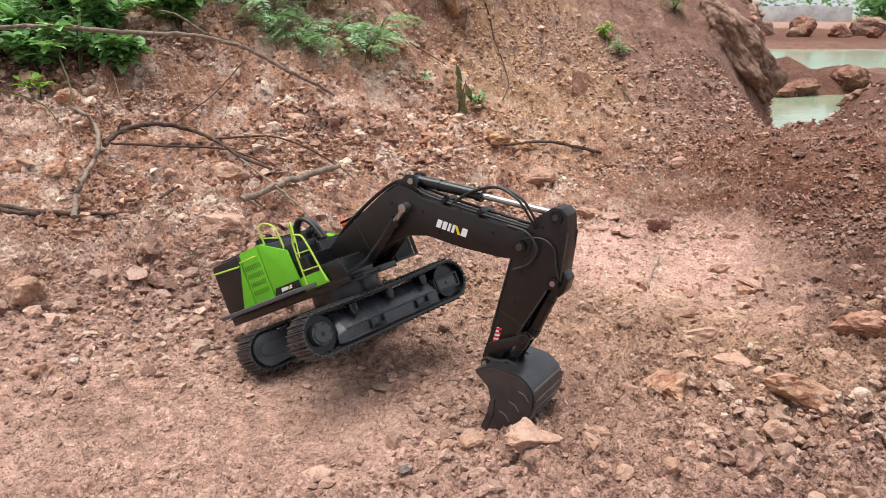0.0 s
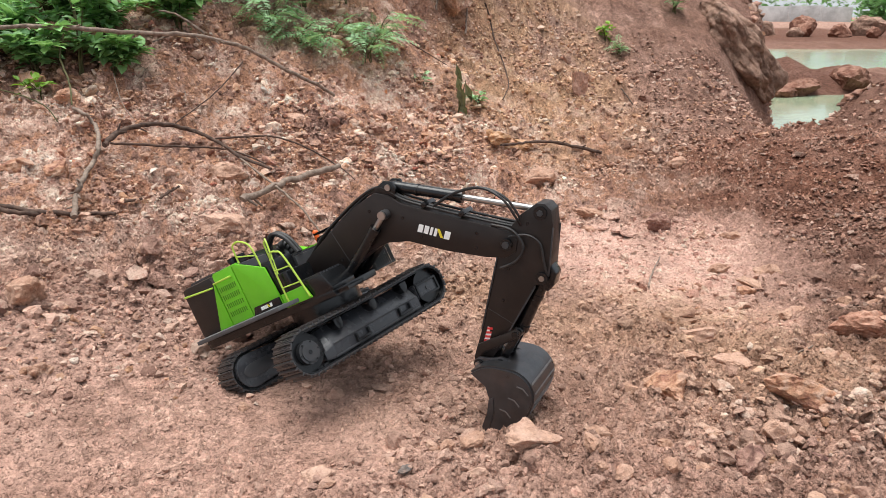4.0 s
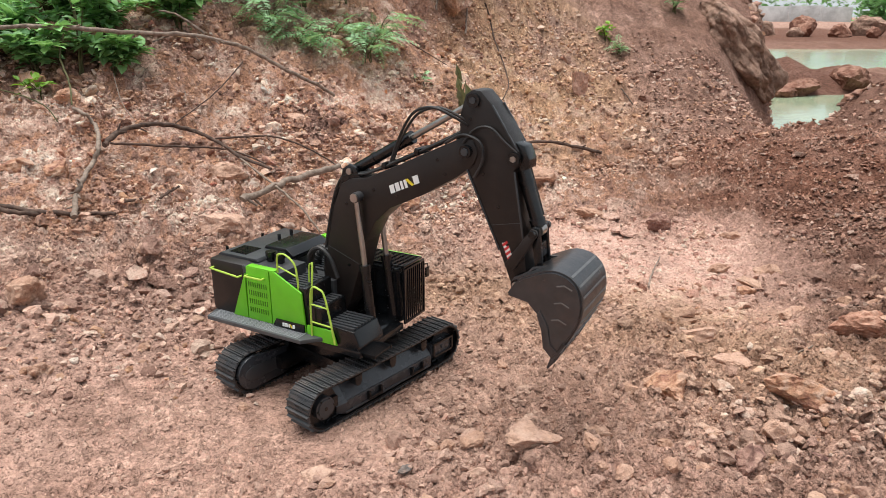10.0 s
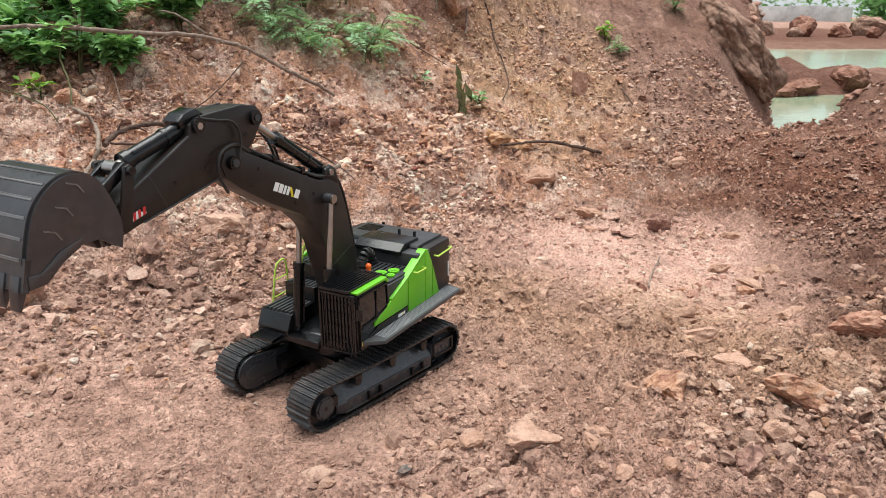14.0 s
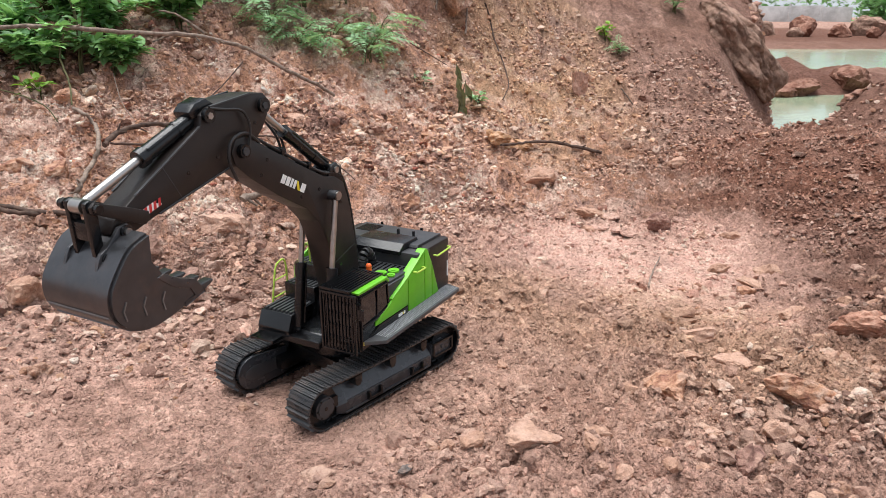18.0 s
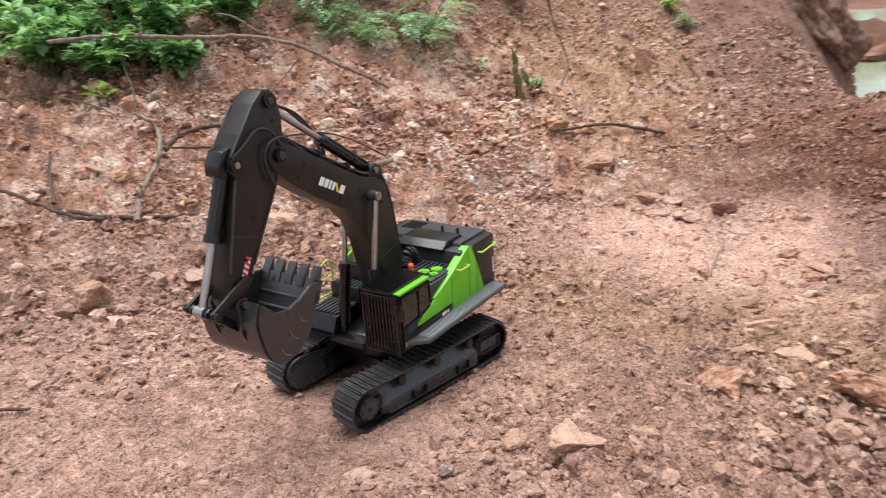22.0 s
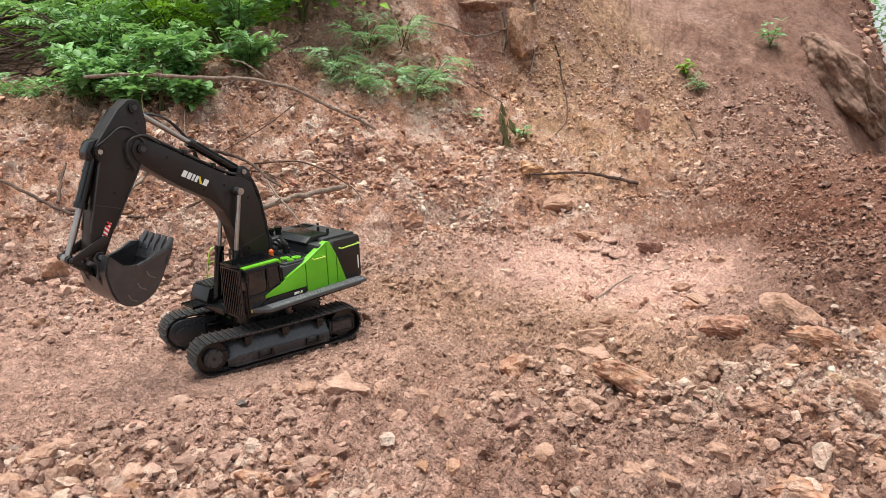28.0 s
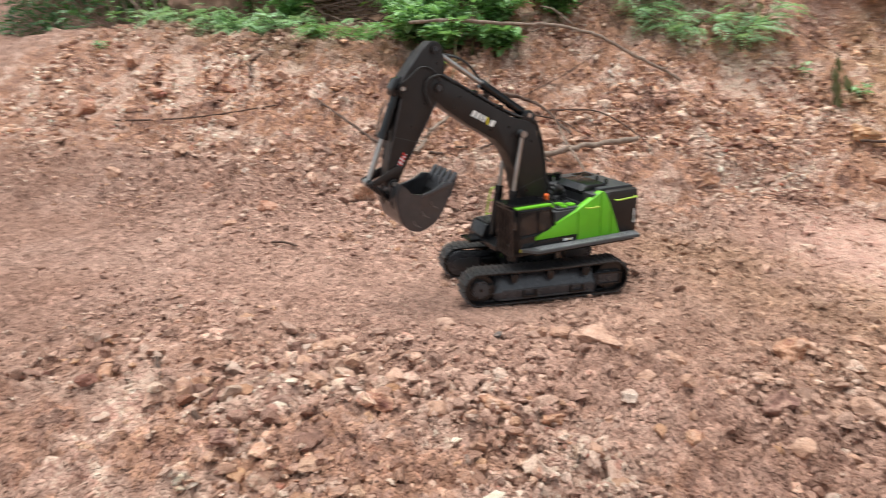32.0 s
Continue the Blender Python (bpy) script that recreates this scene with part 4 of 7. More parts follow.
stick("fallen_branch", [(-2.188, 1.966, 0.377), (-2.334, 2.084, 0.431), (-2.311, 2.102, 0.458), (-2.301, 2.135, 0.477)], 0.0080, 0.0060, BARK_DARK, "hooked dark stump root on the slope")
stick("fallen_branch", [(-0.872, 0.977, 0.040), (-0.833, 0.990, 0.043), (-0.788, 0.998, 0.039)], 0.0040, 0.0030, BARK_DARK, "short stick on the sand")
stick("fallen_branch", [(-6.461, 3.200, 1.036), (-5.914, 3.233, 1.115), (-5.442, 3.267, 1.122), (-4.948, 3.300, 1.084)], 0.0220, 0.0160, BARK_PALE, "thick grey fallen limb under the bushes")
stick("fallen_branch", [(-5.062, 3.200, 1.523), (-5.023, 3.167, 1.349), (-5.165, 3.133, 1.110), (-5.485, 3.100, 0.741)], 0.0120, 0.0120, BARK_PALE, "grey upright dead stem")
stick("hanging_root", [(-3.737, 3.450, 1.605), (-3.789, 3.433, 1.424), (-3.888, 3.417, 1.303), (-4.087, 3.400, 1.172)], 0.0120, 0.0060, BARK_DARK, "dark root over the boulder")
stick("fallen_branch", [(-4.005, 3.200, 1.180), (-4.136, 3.050, 0.967), (-4.376, 2.900, 0.725)], 0.0080, 0.0060, BARK_PALE, "leaning dead stick under the bushes")
stick("fallen_branch", [(-2.694, 2.900, 0.687), (-2.245, 2.850, 0.574), (-1.774, 2.800, 0.518)], 0.0060, 0.0050, BARK_PALE, "thin dry stick along the bushes")
stick("fallen_branch", [(-0.940, 2.802, 0.645), (-0.930, 3.008, 0.710), (-0.928, 3.179, 0.746)], 0.0040, 0.0060, BARK_DARK, "dark twig on the bank")
stick("hanging_root", [(-0.415, 3.562, 0.842), (-0.286, 3.655, 0.809), (-0.164, 3.810, 0.758), (-0.051, 4.005, 0.787)], 0.0060, 0.0050, BARK_PALE, "pale root across the hollow")
stick("hanging_root", [(-0.046, 4.048, 0.894), (-0.029, 4.034, 0.798), (-0.036, 3.953, 0.665)], 0.0100, 0.0060, BARK_PALE, "pale root hanging in the hollow")
stick("hanging_root", [(0.116, 4.229, 0.947), (0.133, 4.155, 0.779), (0.122, 3.953, 0.542)], 0.0100, 0.0060, BARK_PALE, "pale root hanging down the bank")
stick("fallen_branch", [(-0.556, 0.444, 0.018), (-0.455, 0.395, 0.022), (-0.335, 0.358, 0.023), (-0.279, 0.358, 0.001)], 0.0040, 0.0060, BARK_DARK, "dark twig among the stones")


# ---- plants ----
LEAF = leaf_material("green_leaf", (0.072, 0.17, 0.068), (0.2, 0.365, 0.15))
FERN = leaf_material("blue_green_fern", (0.14, 0.26, 0.135), (0.27, 0.42, 0.25))
LIGHT = leaf_material("yellow_green_leaf", (0.09, 0.2, 0.02), (0.18, 0.34, 0.035))
# a darker copy of the leaf green, with the undergrowth's shade in its colour
DEEP = leaf_material("shaded_green_leaf", (0.025, 0.065, 0.024), (0.065, 0.15, 0.055))
DRY = leaf_material("withered_leaf", (0.1, 0.075, 0.04), (0.13, 0.135, 0.075))
STEM = bark_material("green_stem", (0.05, 0.055, 0.022), (0.12, 0.11, 0.05))


class Foliage:
    def __init__(self):
        self.v, self.f = [], []

    def leaf(self, base, way, up, length, width):
        way, side = way.normalized(), way.cross(up)
        side = side.normalized() if side.length > 1e-4 else way.orthogonal().normalized()
        up = side.cross(way)
        i = len(self.v)
        mid = base + way * length * 0.45
        self.v += [base, mid + side * width / 2 + up * width * 0.16, base + way * length - up * length * 0.12, mid - side * width / 2 + up * width * 0.16, mid - up * width * 0.02]
        self.f += [(i, i + 1, i + 4), (i + 1, i + 2, i + 4), (i + 2, i + 3, i + 4), (i + 3, i, i + 4)]

    def oval(self, base, way, up, length, width):
        """A broad leaf with a rounded outline, folded along its rib and drooping to the tip."""
        way, side = way.normalized(), way.cross(up)
        side = side.normalized() if side.length > 1e-4 else way.orthogonal().normalized()
        up = side.cross(way)
        i = len(self.v)
        rib = [base + way * length * t - up * length * 0.22 * t * t for t in (0.0, 0.28, 0.62, 1.0)]
        self.v += rib
        for sign in (1, -1):
            self.v += [rib[k] + side * sign * width * w + up * width * 0.14 for k, w in ((1, 0.43), (2, 0.45))]
        for a, b in ((i + 4, i + 5), (i + 6, i + 7)):
            self.f += [(i, a, i + 1), (i + 1, a, b, i + 2), (i + 2, b, i + 3)]

    def frond(self, base, way, up, length, rng, leaflets=11, width=0.3):
        """A feathered leaf: pairs of leaflets along an arching rib."""
        way = way.normalized()
        side = way.cross(up).normalized()
        for k in range(leaflets):
            t = (k + 1) / leaflets
            p = base + way * length * t - up * length * 0.3 * t * t
            size = length * width * (math.sin(math.pi * min(0.95, 0.12 + t * 0.85)) * 0.8 + 0.25)
            for s in (1, -1):
                w = (side * s + way * 0.45 + Vector((rng.uniform(-0.2, 0.2), rng.uniform(-0.2, 0.2), rng.uniform(-0.25, 0.1)))).normalized()
                self.leaf(p, w, up, size, size * 0.34)
        self.leaf(base + way * length - up * length * 0.3, way - up * 0.5, up, length * width * 0.6, length * width * 0.22)

    def mesh(self, name, mat, parent=None, label=""):
        me = bpy.data.meshes.new(name)
        me.from_pydata([tuple(p) for p in self.v], [], self.f)
        me.materials.append(mat)
        ob = new(name, me)
        ob.parent = parent
        if label:
            tagged(ob, label)
        return ob


PLANTS = [0]


def plant(name, x, y, high, wide, style, mat, label, stems=9, leaves=22, size=0.05, z=None, lean=(0, 0)):
    """Stems that arch out of one root, with single leaves or feathered fronds."""
    PLANTS[0] += 1
    rng = random.Random(70 + PLANTS[0])
    root = new(name)
    root.empty_display_size = 0.02
    z = float(ground_z(x, y)) - 0.01 if z is None else z
    root.location = (x, y, z)
    tagged(root, label, "plant")
    wood, leafy = bmesh.new(), Foliage()
    for s in range(stems):
        a = 6.283 * s / stems + rng.uniform(-0.4, 0.4)
        r = wide * rng.uniform(0.35, 1.0)
        h = high * rng.uniform(0.55, 1.0)
        tip = Vector((math.cos(a) * r + lean[0], math.sin(a) * r + lean[1], h))
        mid = Vector((tip.x * 0.35, tip.y * 0.35, h * 0.65))
        line = curve([(rng.uniform(-0.02, 0.02), rng.uniform(-0.02, 0.02), 0), mid, tip], 6)
        tube(wood, line, [0.004 * (1 - 0.7 * i / (len(line) - 1)) * max(0.6, high / 0.3) for i in range(len(line))], 5)
        for k in range(leaves):
            t = rng.uniform(0.3, 1.0)
            p = line[min(len(line) - 1, int(t * (len(line) - 1)))]
            d = Vector((rng.gauss(0, 1), rng.gauss(0, 1), rng.uniform(-0.25, 0.75))).normalized()
            d = (d + 0.5 * Vector((math.cos(a), math.sin(a), 0.2))).normalized()
            up = (Vector((rng.uniform(-0.35, 0.35), rng.uniform(-0.35, 0.35), 1))).normalized()
            ln = size * rng.uniform(0.6, 1.25)
            if style == "feather":
                out = (Vector((math.cos(a), math.sin(a), rng.uniform(-0.5, 0.3))) + 0.9 * d).normalized()
                leafy.frond(p, out, up, ln * 2.9, rng, 11, 0.24)
            elif style == "droop":
                leafy.leaf(p, Vector((d.x * 0.4, d.y * 0.4, -1)), Vector((d.y, -d.x, 0.2)).normalized(), ln, ln * 0.36)
            elif style == "frond":
                leafy.frond(p, d, up, ln * 2.6, rng, 9)
            else:
                leafy.oval(p + d * ln * 0.2, d, up, ln, ln * 0.62)
    part("stem", wood, STEM, root)
    leafy.mesh("crown", mat, root)
    return root


def thicket(name, label, mat, seed, count, x, y, z, size, kind="stuff"):
    """A mass of leaves for the overgrown ground behind."""
    rng = random.Random(seed)
    fol = Foliage()
    clumps = [(rng.uniform(*x), rng.uniform(*y), rng.uniform(0, 1), rng.uniform(0.15, 0.42)) for _ in range(max(8, count // 90))]
    for k in range(count):
        cx, cy, ch, cr = clumps[k % len(clumps)]
        a, r = rng.uniform(0, 6.283), cr * math.sqrt(rng.random())
        px, py = cx + math.cos(a) * r, cy + math.sin(a) * r
        gz = float(GROUND_AT(px, py))
        p = Vector((px, py, gz + z[0] + (z[1] - z[0]) * ch * (1 - 0.5 * (r / cr) ** 2) + rng.uniform(-0.12, 0.1)))
        d = Vector((math.cos(a), math.sin(a) - 0.6, rng.uniform(-0.5, 0.5)))
        ln = rng.uniform(*size)
        fol.leaf(p, d, Vector((rng.uniform(-0.4, 0.4), -0.3, 1)).normalized(), ln, ln * rng.uniform(0.35, 0.55))
    return tagged(fol.mesh(name, mat), label, "bushes", kind=kind)


def GROUND_AT(x, y):
    """The coarse lie of the land, for leaves far from the path."""
    i, j = int(np.clip((x + 12) / 0.1, 0, COARSE.shape[1] - 1)), int(np.clip(y / 0.1, 0, COARSE.shape[0] - 1))
    return COARSE[j, i]


COARSE = ground_z(*np.meshgrid(np.arange(-12, 6, 0.1), np.arange(0, 12, 0.1)))

bush = "leafy green bush with oval leaves on top of the bank"
feather = "blue-green feathery fern-like plant growing from the bank"
for x, y, h, w in ((-1.42, 2.47, 0.24, 0.22), (-1.3, 2.33, 0.15, 0.16), (-1.5, 2.34, 0.17, 0.17), (-1.08, 2.4, 0.13, 0.13), (-1.16, 2.5, 0.2, 0.17), (-1.3, 2.62, 0.28, 0.22), (-0.98, 2.75, 0.2, 0.17), (-1.62, 2.5, 0.24, 0.22), (-1.75, 2.85, 0.34, 0.26), (-1.1, 2.9, 0.3, 0.24)):
    plant("bush", x, y, h, w, "leaf", LEAF, bush, 12, 44, 0.044)
for x, y, h, w in ((-1.95, 2.95, 0.4, 0.3), (-2.15, 3.15, 0.5, 0.3), (-1.3, 3.15, 0.5, 0.34), (-1.75, 3.3, 0.6, 0.4), (-0.95, 3.3, 0.4, 0.25)):
    plant("fern_bush", x, y, h, w, "frond", LIGHT if x in (-1.3, -1.75) else LEAF, "yellow-green feathery bush on top of the bank", 10, 9, 0.07)
for x, y, h, w in ((-0.72, 3.1, 0.13, 0.15), (-0.6, 3.08, 0.1, 0.15), (-0.48, 3.14, 0.12, 0.16), (-0.33, 3.2, 0.13, 0.14), (-0.62, 3.3, 0.2, 0.16), (-0.46, 3.4, 0.2, 0.16), (-0.3, 3.4, 0.16, 0.13)):
    plant("fern", x, y, h, w, "feather", FERN, feather, 7, 5, 0.047)
for x, y, h, w in ((-2.95, 2.52, 0.13, 0.15), (-2.55, 2.46, 0.14, 0.16), (-3.3, 2.6, 0.13, 0.15), (-3.75, 2.62, 0.14, 0.15), (-2.2, 2.44, 0.12, 0.13), (-1.9, 2.46, 0.13, 0.14), (-4.3, 2.75, 0.18, 0.2), (-2.75, 2.5, 0.1, 0.12), (-3.1, 2.55, 0.1, 0.13), (-3.55, 2.6, 0.1, 0.13)):
    plant("fern", x, y, h, w, "frond", FERN if x < -2.4 else LEAF, "low green ferns along the edge of the bank", 9, 6, 0.04)
for x, y, h, w in ((-2.88, 2.85, 0.75, 0.2), (-3.12, 2.76, 0.5, 0.14), (-2.74, 2.72, 0.3, 0.2), (-3.75, 2.8, 0.7, 0.12)):
    plant("bush", x, y, h, w, "leaf", LEAF, "leafy green bush beside the earth boulder", 9, 26, 0.075)
for x, y, h, w in ((-3.5, 2.5, 0.12, 0.16), (-3.2, 2.47, 0.13, 0.17), (-3.9, 2.55, 0.13, 0.17), (-2.85, 2.45, 0.11, 0.15)):
    plant("fern", x, y, h, w, "feather", FERN, "low blue-green ferns at the edge of the bank", 7, 4, 0.04)


def brush_pile():
    """Dead twigs heaped in the hollow beside the boulder, and bleached stems that arch over it."""
    rng = random.Random(8)
    bm = bmesh.new()
    for k in range(90):
        x, y, z = rng.uniform(-2.75, -2.1), rng.uniform(2.75, 3.15), rng.uniform(0.5, 0.95)
        a, ln = rng.uniform(-0.5, 0.5), rng.uniform(0.15, 0.4)
        d = Vector((math.cos(a), rng.uniform(-0.4, 0.4), math.sin(a) * 0.6)) * ln
        p = Vector((x, y, z))
        bow = Vector((rng.uniform(-0.04, 0.04), 0, rng.uniform(-0.05, 0.07)))
        tube(bm, curve([p - d / 2, p + bow, p + d / 2], 3), rng.uniform(0.002, 0.006), 5)
    tagged(mesh_object("brush_pile", bm, BARK_DARK, smooth=50), "heap of dead brown twigs under the bushes", "twigs", kind="stuff")
    for k in range(7):
        x = -5.2 + 0.17 * k + rng.uniform(-0.05, 0.05)
        bm = bmesh.new()
        top = rng.uniform(0.35, 0.7)
        tube(bm, curve([(x, 3.0, 0.55), (x + rng.uniform(-0.1, 0.15), 2.95, 0.6 + top), (x + rng.uniform(0.2, 0.5), 2.9, 0.6 + top * rng.uniform(0.4, 0.9)), (x + rng.uniform(0.4, 0.7), 2.85, 0.6)], 6), rng.uniform(0.005, 0.009), 6)
        tagged(mesh_object("dead_stem", bm, BARK_PALE, smooth=50), "thin bleached dead stem arching among the bushes", "branch")


brush_pile()
plant("seedling", 0.16, 3.27, 0.06, 0.05, "leaf", FERN, "small green seedling on the bank", 6, 5, 0.035)
plant("seedling", 1.03, 4.68, 0.11, 0.06, "leaf", LIGHT, "small light green seedling on the bank", 6, 6, 0.04)
plant("seedling", 1.1, 4.55, 0.09, 0.05, "frond", FERN, "small green seedling on the bank", 6, 4, 0.026)
plant("seedling", -0.1, 3.36, 0.06, 0.06, "leaf", FERN, "small pale green seedling on the bank", 5, 4, 0.035)
plant("withered_plant", 0.08, 3.22, 0.28, 0.05, "droop", DRY, "thin half-withered plant with drooping leaves on the bank", 3, 3, 0.1)
plant("seedling", -1.26, 2.2, 0.08, 0.05, "leaf", LIGHT, "small bright green seedling on the slope", 4, 4, 0.04)
plant("vine", -1.16, 2.35, 0.28, 0.05, "leaf", LEAF, "thin green climbing vine on the slope", 3, 7, 0.035)
plant("seedling", 1.62, 5.2, 0.2, 0.1, "leaf", FERN, "small green shrub on the crest of the bank", 8, 8, 0.05)
plant("seedling", -4.0, 2.2, 0.07, 0.06, "leaf", FERN, "small green seedling on the slope", 5, 4, 0.035)
plant("seedling", -1.24, 2.2, 0.05, 0.05, "leaf", LIGHT, "tiny bright green seedling on the slope", 4, 3, 0.03)
stick("vine", [(-1.186, 2.3, 0.585), (-1.178, 2.24, 0.52), (-1.12, 2.16, 0.45), (-1.085, 2.085, 0.392)], 0.0036, 0.0026, STEM, "thin green vine hanging over the slope")
stick("vine", [(-1.36, 2.12, 0.44), (-1.26, 2.1, 0.425), (-1.17, 2.09, 0.39), (-1.12, 2.06, 0.345)], 0.0026, 0.0018, STEM, "thin green vine trailing over the slope")


def mud_flakes():
    """Curled plates of dried mud on the smooth floor."""
    rng = random.Random(19)
    for k in range(16):
        x, y = rng.uniform(0.36, 0.86), rng.uniform(2.08, 2.36)
        r, n = rng.uniform(0.016, 0.042), rng.randint(5, 7)
        ring = [(a, r * rng.uniform(0.75, 1.2)) for a in sorted(rng.uniform(-0.35, 0.35) + 6.283 * i / n for i in range(n))]
        bm = bmesh.new()
        low = [bm.verts.new((q * math.cos(a) * 1.3, q * math.sin(a), 0.0)) for a, q in ring]
        top = [bm.verts.new((q * math.cos(a) * 1.25, q * math.sin(a) * 0.95, 0.0035 + 0.003 * rng.random())) for a, q in ring]
        mid = bm.verts.new((0, 0, 0.003))
        bm.faces.new(low[::-1])
        for i in range(n):
            j = (i + 1) % n
            bm.faces.new((low[i], low[j], top[j], top[i]))
            bm.faces.new((top[i], top[j], mid))
        ob = mesh_object("mud_flake", bm, SOIL)
        ob.matrix_basis = pose(x, y, float(ground_z(x, y)) + 0.002, rng.uniform(-9, 9), rng.uniform(-9, 9), rng.uniform(0, 360))
        tagged(ob, "thin curled flake of dried pink mud on the floor", "mud flake", "mud flakes on the floor")


mud_flakes()
thicket("thicket", "dense mixed green undergrowth behind the bank", LEAF, 1, 7000, (-5.5, -0.9), (3.2, 4.6), (0.05, 0.75), (0.05, 0.11))
thicket("thicket", "bright green undergrowth behind the bank", LIGHT, 2, 2600, (-2.6, -0.8), (3.3, 4.0), (0.1, 0.7), (0.05, 0.1))
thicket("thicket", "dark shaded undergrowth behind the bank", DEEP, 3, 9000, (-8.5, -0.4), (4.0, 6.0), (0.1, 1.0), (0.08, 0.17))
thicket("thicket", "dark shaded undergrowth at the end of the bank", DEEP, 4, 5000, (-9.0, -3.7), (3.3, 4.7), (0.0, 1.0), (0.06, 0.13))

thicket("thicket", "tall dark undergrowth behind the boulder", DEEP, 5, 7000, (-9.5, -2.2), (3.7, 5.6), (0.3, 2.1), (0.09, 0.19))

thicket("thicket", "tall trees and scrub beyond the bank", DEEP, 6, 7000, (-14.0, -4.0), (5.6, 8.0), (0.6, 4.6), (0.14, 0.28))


# ---- far side: boulder, cliff, ponds, wall ----
def crag(name, at, size, kind, seed, label, mat=None, turn=0.0):
    bm = bmesh.new()
    bmesh.ops.create_icosphere(bm, subdivisions=4, radius=1.0)
    rng = np.random.RandomState(seed)
    off = Vector(rng.uniform(-50, 50, 3))
    cuts = [(Vector(rng.normal(size=3)).normalized(), rng.uniform(0.55, 0.85)) for _ in range(12)]
    for v in bm.verts:
        p = v.co.copy()
        for c, h in cuts:
            over = p.dot(c) - h
            if over > 0:
                p -= c * over * 0.92
        v.co = p * (1 + 0.2 * noise.noise(p * 1.6 + off) + 0.12 * noise.noise(p * 4 + off) + 0.06 * noise.noise(p * 9 + off) + 0.04 * noise.noise(p * 22 + off) + 0.12 * abs(noise.noise(p * 3 + off * 2)))
    ob = mesh_object(name, bm, mat or ROCKS[kind][0], smooth=25)
    ob.matrix_basis = Matrix.LocRotScale(at, Euler((0, 0, turn)), size)
    return tagged(ob, label, "rock")


def block(name, at, half, mat, seed, label, turn=0.0, square=4.0):
    """A squarish weathered body of earth with a nearly flat top."""
    bm = bmesh.new()
    bmesh.ops.create_icosphere(bm, subdivisions=5, radius=1.0)
    off = Vector(np.random.RandomState(seed).uniform(-50, 50, 3))
    for v in bm.verts:
        p = v.co.copy()
        p /= (abs(p.x) ** square + abs(p.y) ** square + abs(p.z) ** square) ** (1 / square)
        p *= 1 + 0.1 * noise.noise(p * 1.4 + off) + 0.07 * noise.noise(p * 3.5 + off) + 0.05 * noise.noise(p * 8 + off) + 0.03 * noise.noise(p * 19 + off)
        p.z -= 0.12 * p.x
        v.co = p
    ob = mesh_object(name, bm, mat, smooth=45)
    ob.matrix_basis = Matrix.LocRotScale(at, Euler((0, 0, turn)), half)
    return tagged(ob, label, "rock")


block("boulder", (-3.44, 3.2, 1.12), (0.48, 0.34, 0.32), ROCKS["block"][0], 3, "large flat-topped orange earth boulder among the bushes", 0.35)
block("boulder", (-3.42, 2.96, 0.66), (0.5, 0.36, 0.3), ROCKS["earth"][0], 21, "brown crumbled earth at the foot of the boulder", 0.5, 2.6)
crag("earth_lip", (-0.19, 4.05, 0.94), (0.23, 0.17, 0.06), "red", 14, mat=SOIL, label="overhanging lip of earth above the hollow in the bank")
crag("earth_lip", (0.06, 4.02, 0.76), (0.1, 0.12, 0.17), "red", 15, mat=SOIL, label="upright pillar of earth beside the hollow in the bank")


def overhang():
    """The undercut end of the bank: one long body of dark earth that leans down a slanting edge."""
    bm = bmesh.new()
    bmesh.ops.create_icosphere(bm, subdivisions=6, radius=1.0)
    off = Vector((11.3, -4.2, 7.7))
    for v in bm.verts:
        p = v.co.copy()
        t = (1 - p.z) / 2
        k = 1 + 0.35 * noise.noise(p * 1.6 + off) + 0.17 * noise.noise(p * 3.3 + off) + 0.07 * noise.noise(p * 8 + off) + 0.02 * noise.noise(p * 22 + off)
        girth = 0.17 + 0.09 * math.sin(math.pi * t)
        v.co = Vector((1.93 + 0.37 * t + p.x * k * girth, 5.3 + p.y * k * 0.36, 0.68 - 0.62 * t + 0.06 * p.z * k - 0.06 * p.x))
    return tagged(mesh_object("earth_crag", bm, ROCKS["earth"][0], smooth=60), "dark overhanging earth crag at the end of the bank", "rock")


overhang()
for i, (x, y, r) in enumerate(((12.0, 27.4, 0.42), (13.3, 27.2, 0.62), (14.4, 26.6, 0.42), (15.6, 27.0, 0.7), (16.8, 26.5, 0.5), (17.8, 26.9, 0.7), (12.7, 26.6, 0.3), (15.0, 25.6, 0.3), (18.9, 26.2, 0.6))):
    crag("boulder", (x, y, float(ground_z(x, y)) + r * 0.35), (r, r * 0.8, r * 0.8), "clay" if i % 3 else "earth", 40 + i, "reddish brown boulder on the far shore", turn=i)
for i, (x, y, r) in enumerate(((4.0, 8.9, 0.16), (4.35, 9.15, 0.2), (5.9, 9.2, 0.25), (3.55, 6.5, 0.1), (3.75, 6.45, 0.07), (5.2, 7.2, 0.3), (4.5, 7.0, 0.28), (4.0, 7.1, 0.2), (4.8, 7.9, 0.34), (4.2, 8.2, 0.22), (5.6, 8.1, 0.3), (3.7, 7.6, 0.16), (5.0, 6.6, 0.18), (4.6, 9.3, 0.2), (5.4, 9.6, 0.26))):
    crag("boulder", (x, y, float(ground_z(x, y)) + r * 0.3), (r * 1.4, r, r * 0.7), "clay", 60 + i, "reddish clod beside the pond", turn=i)


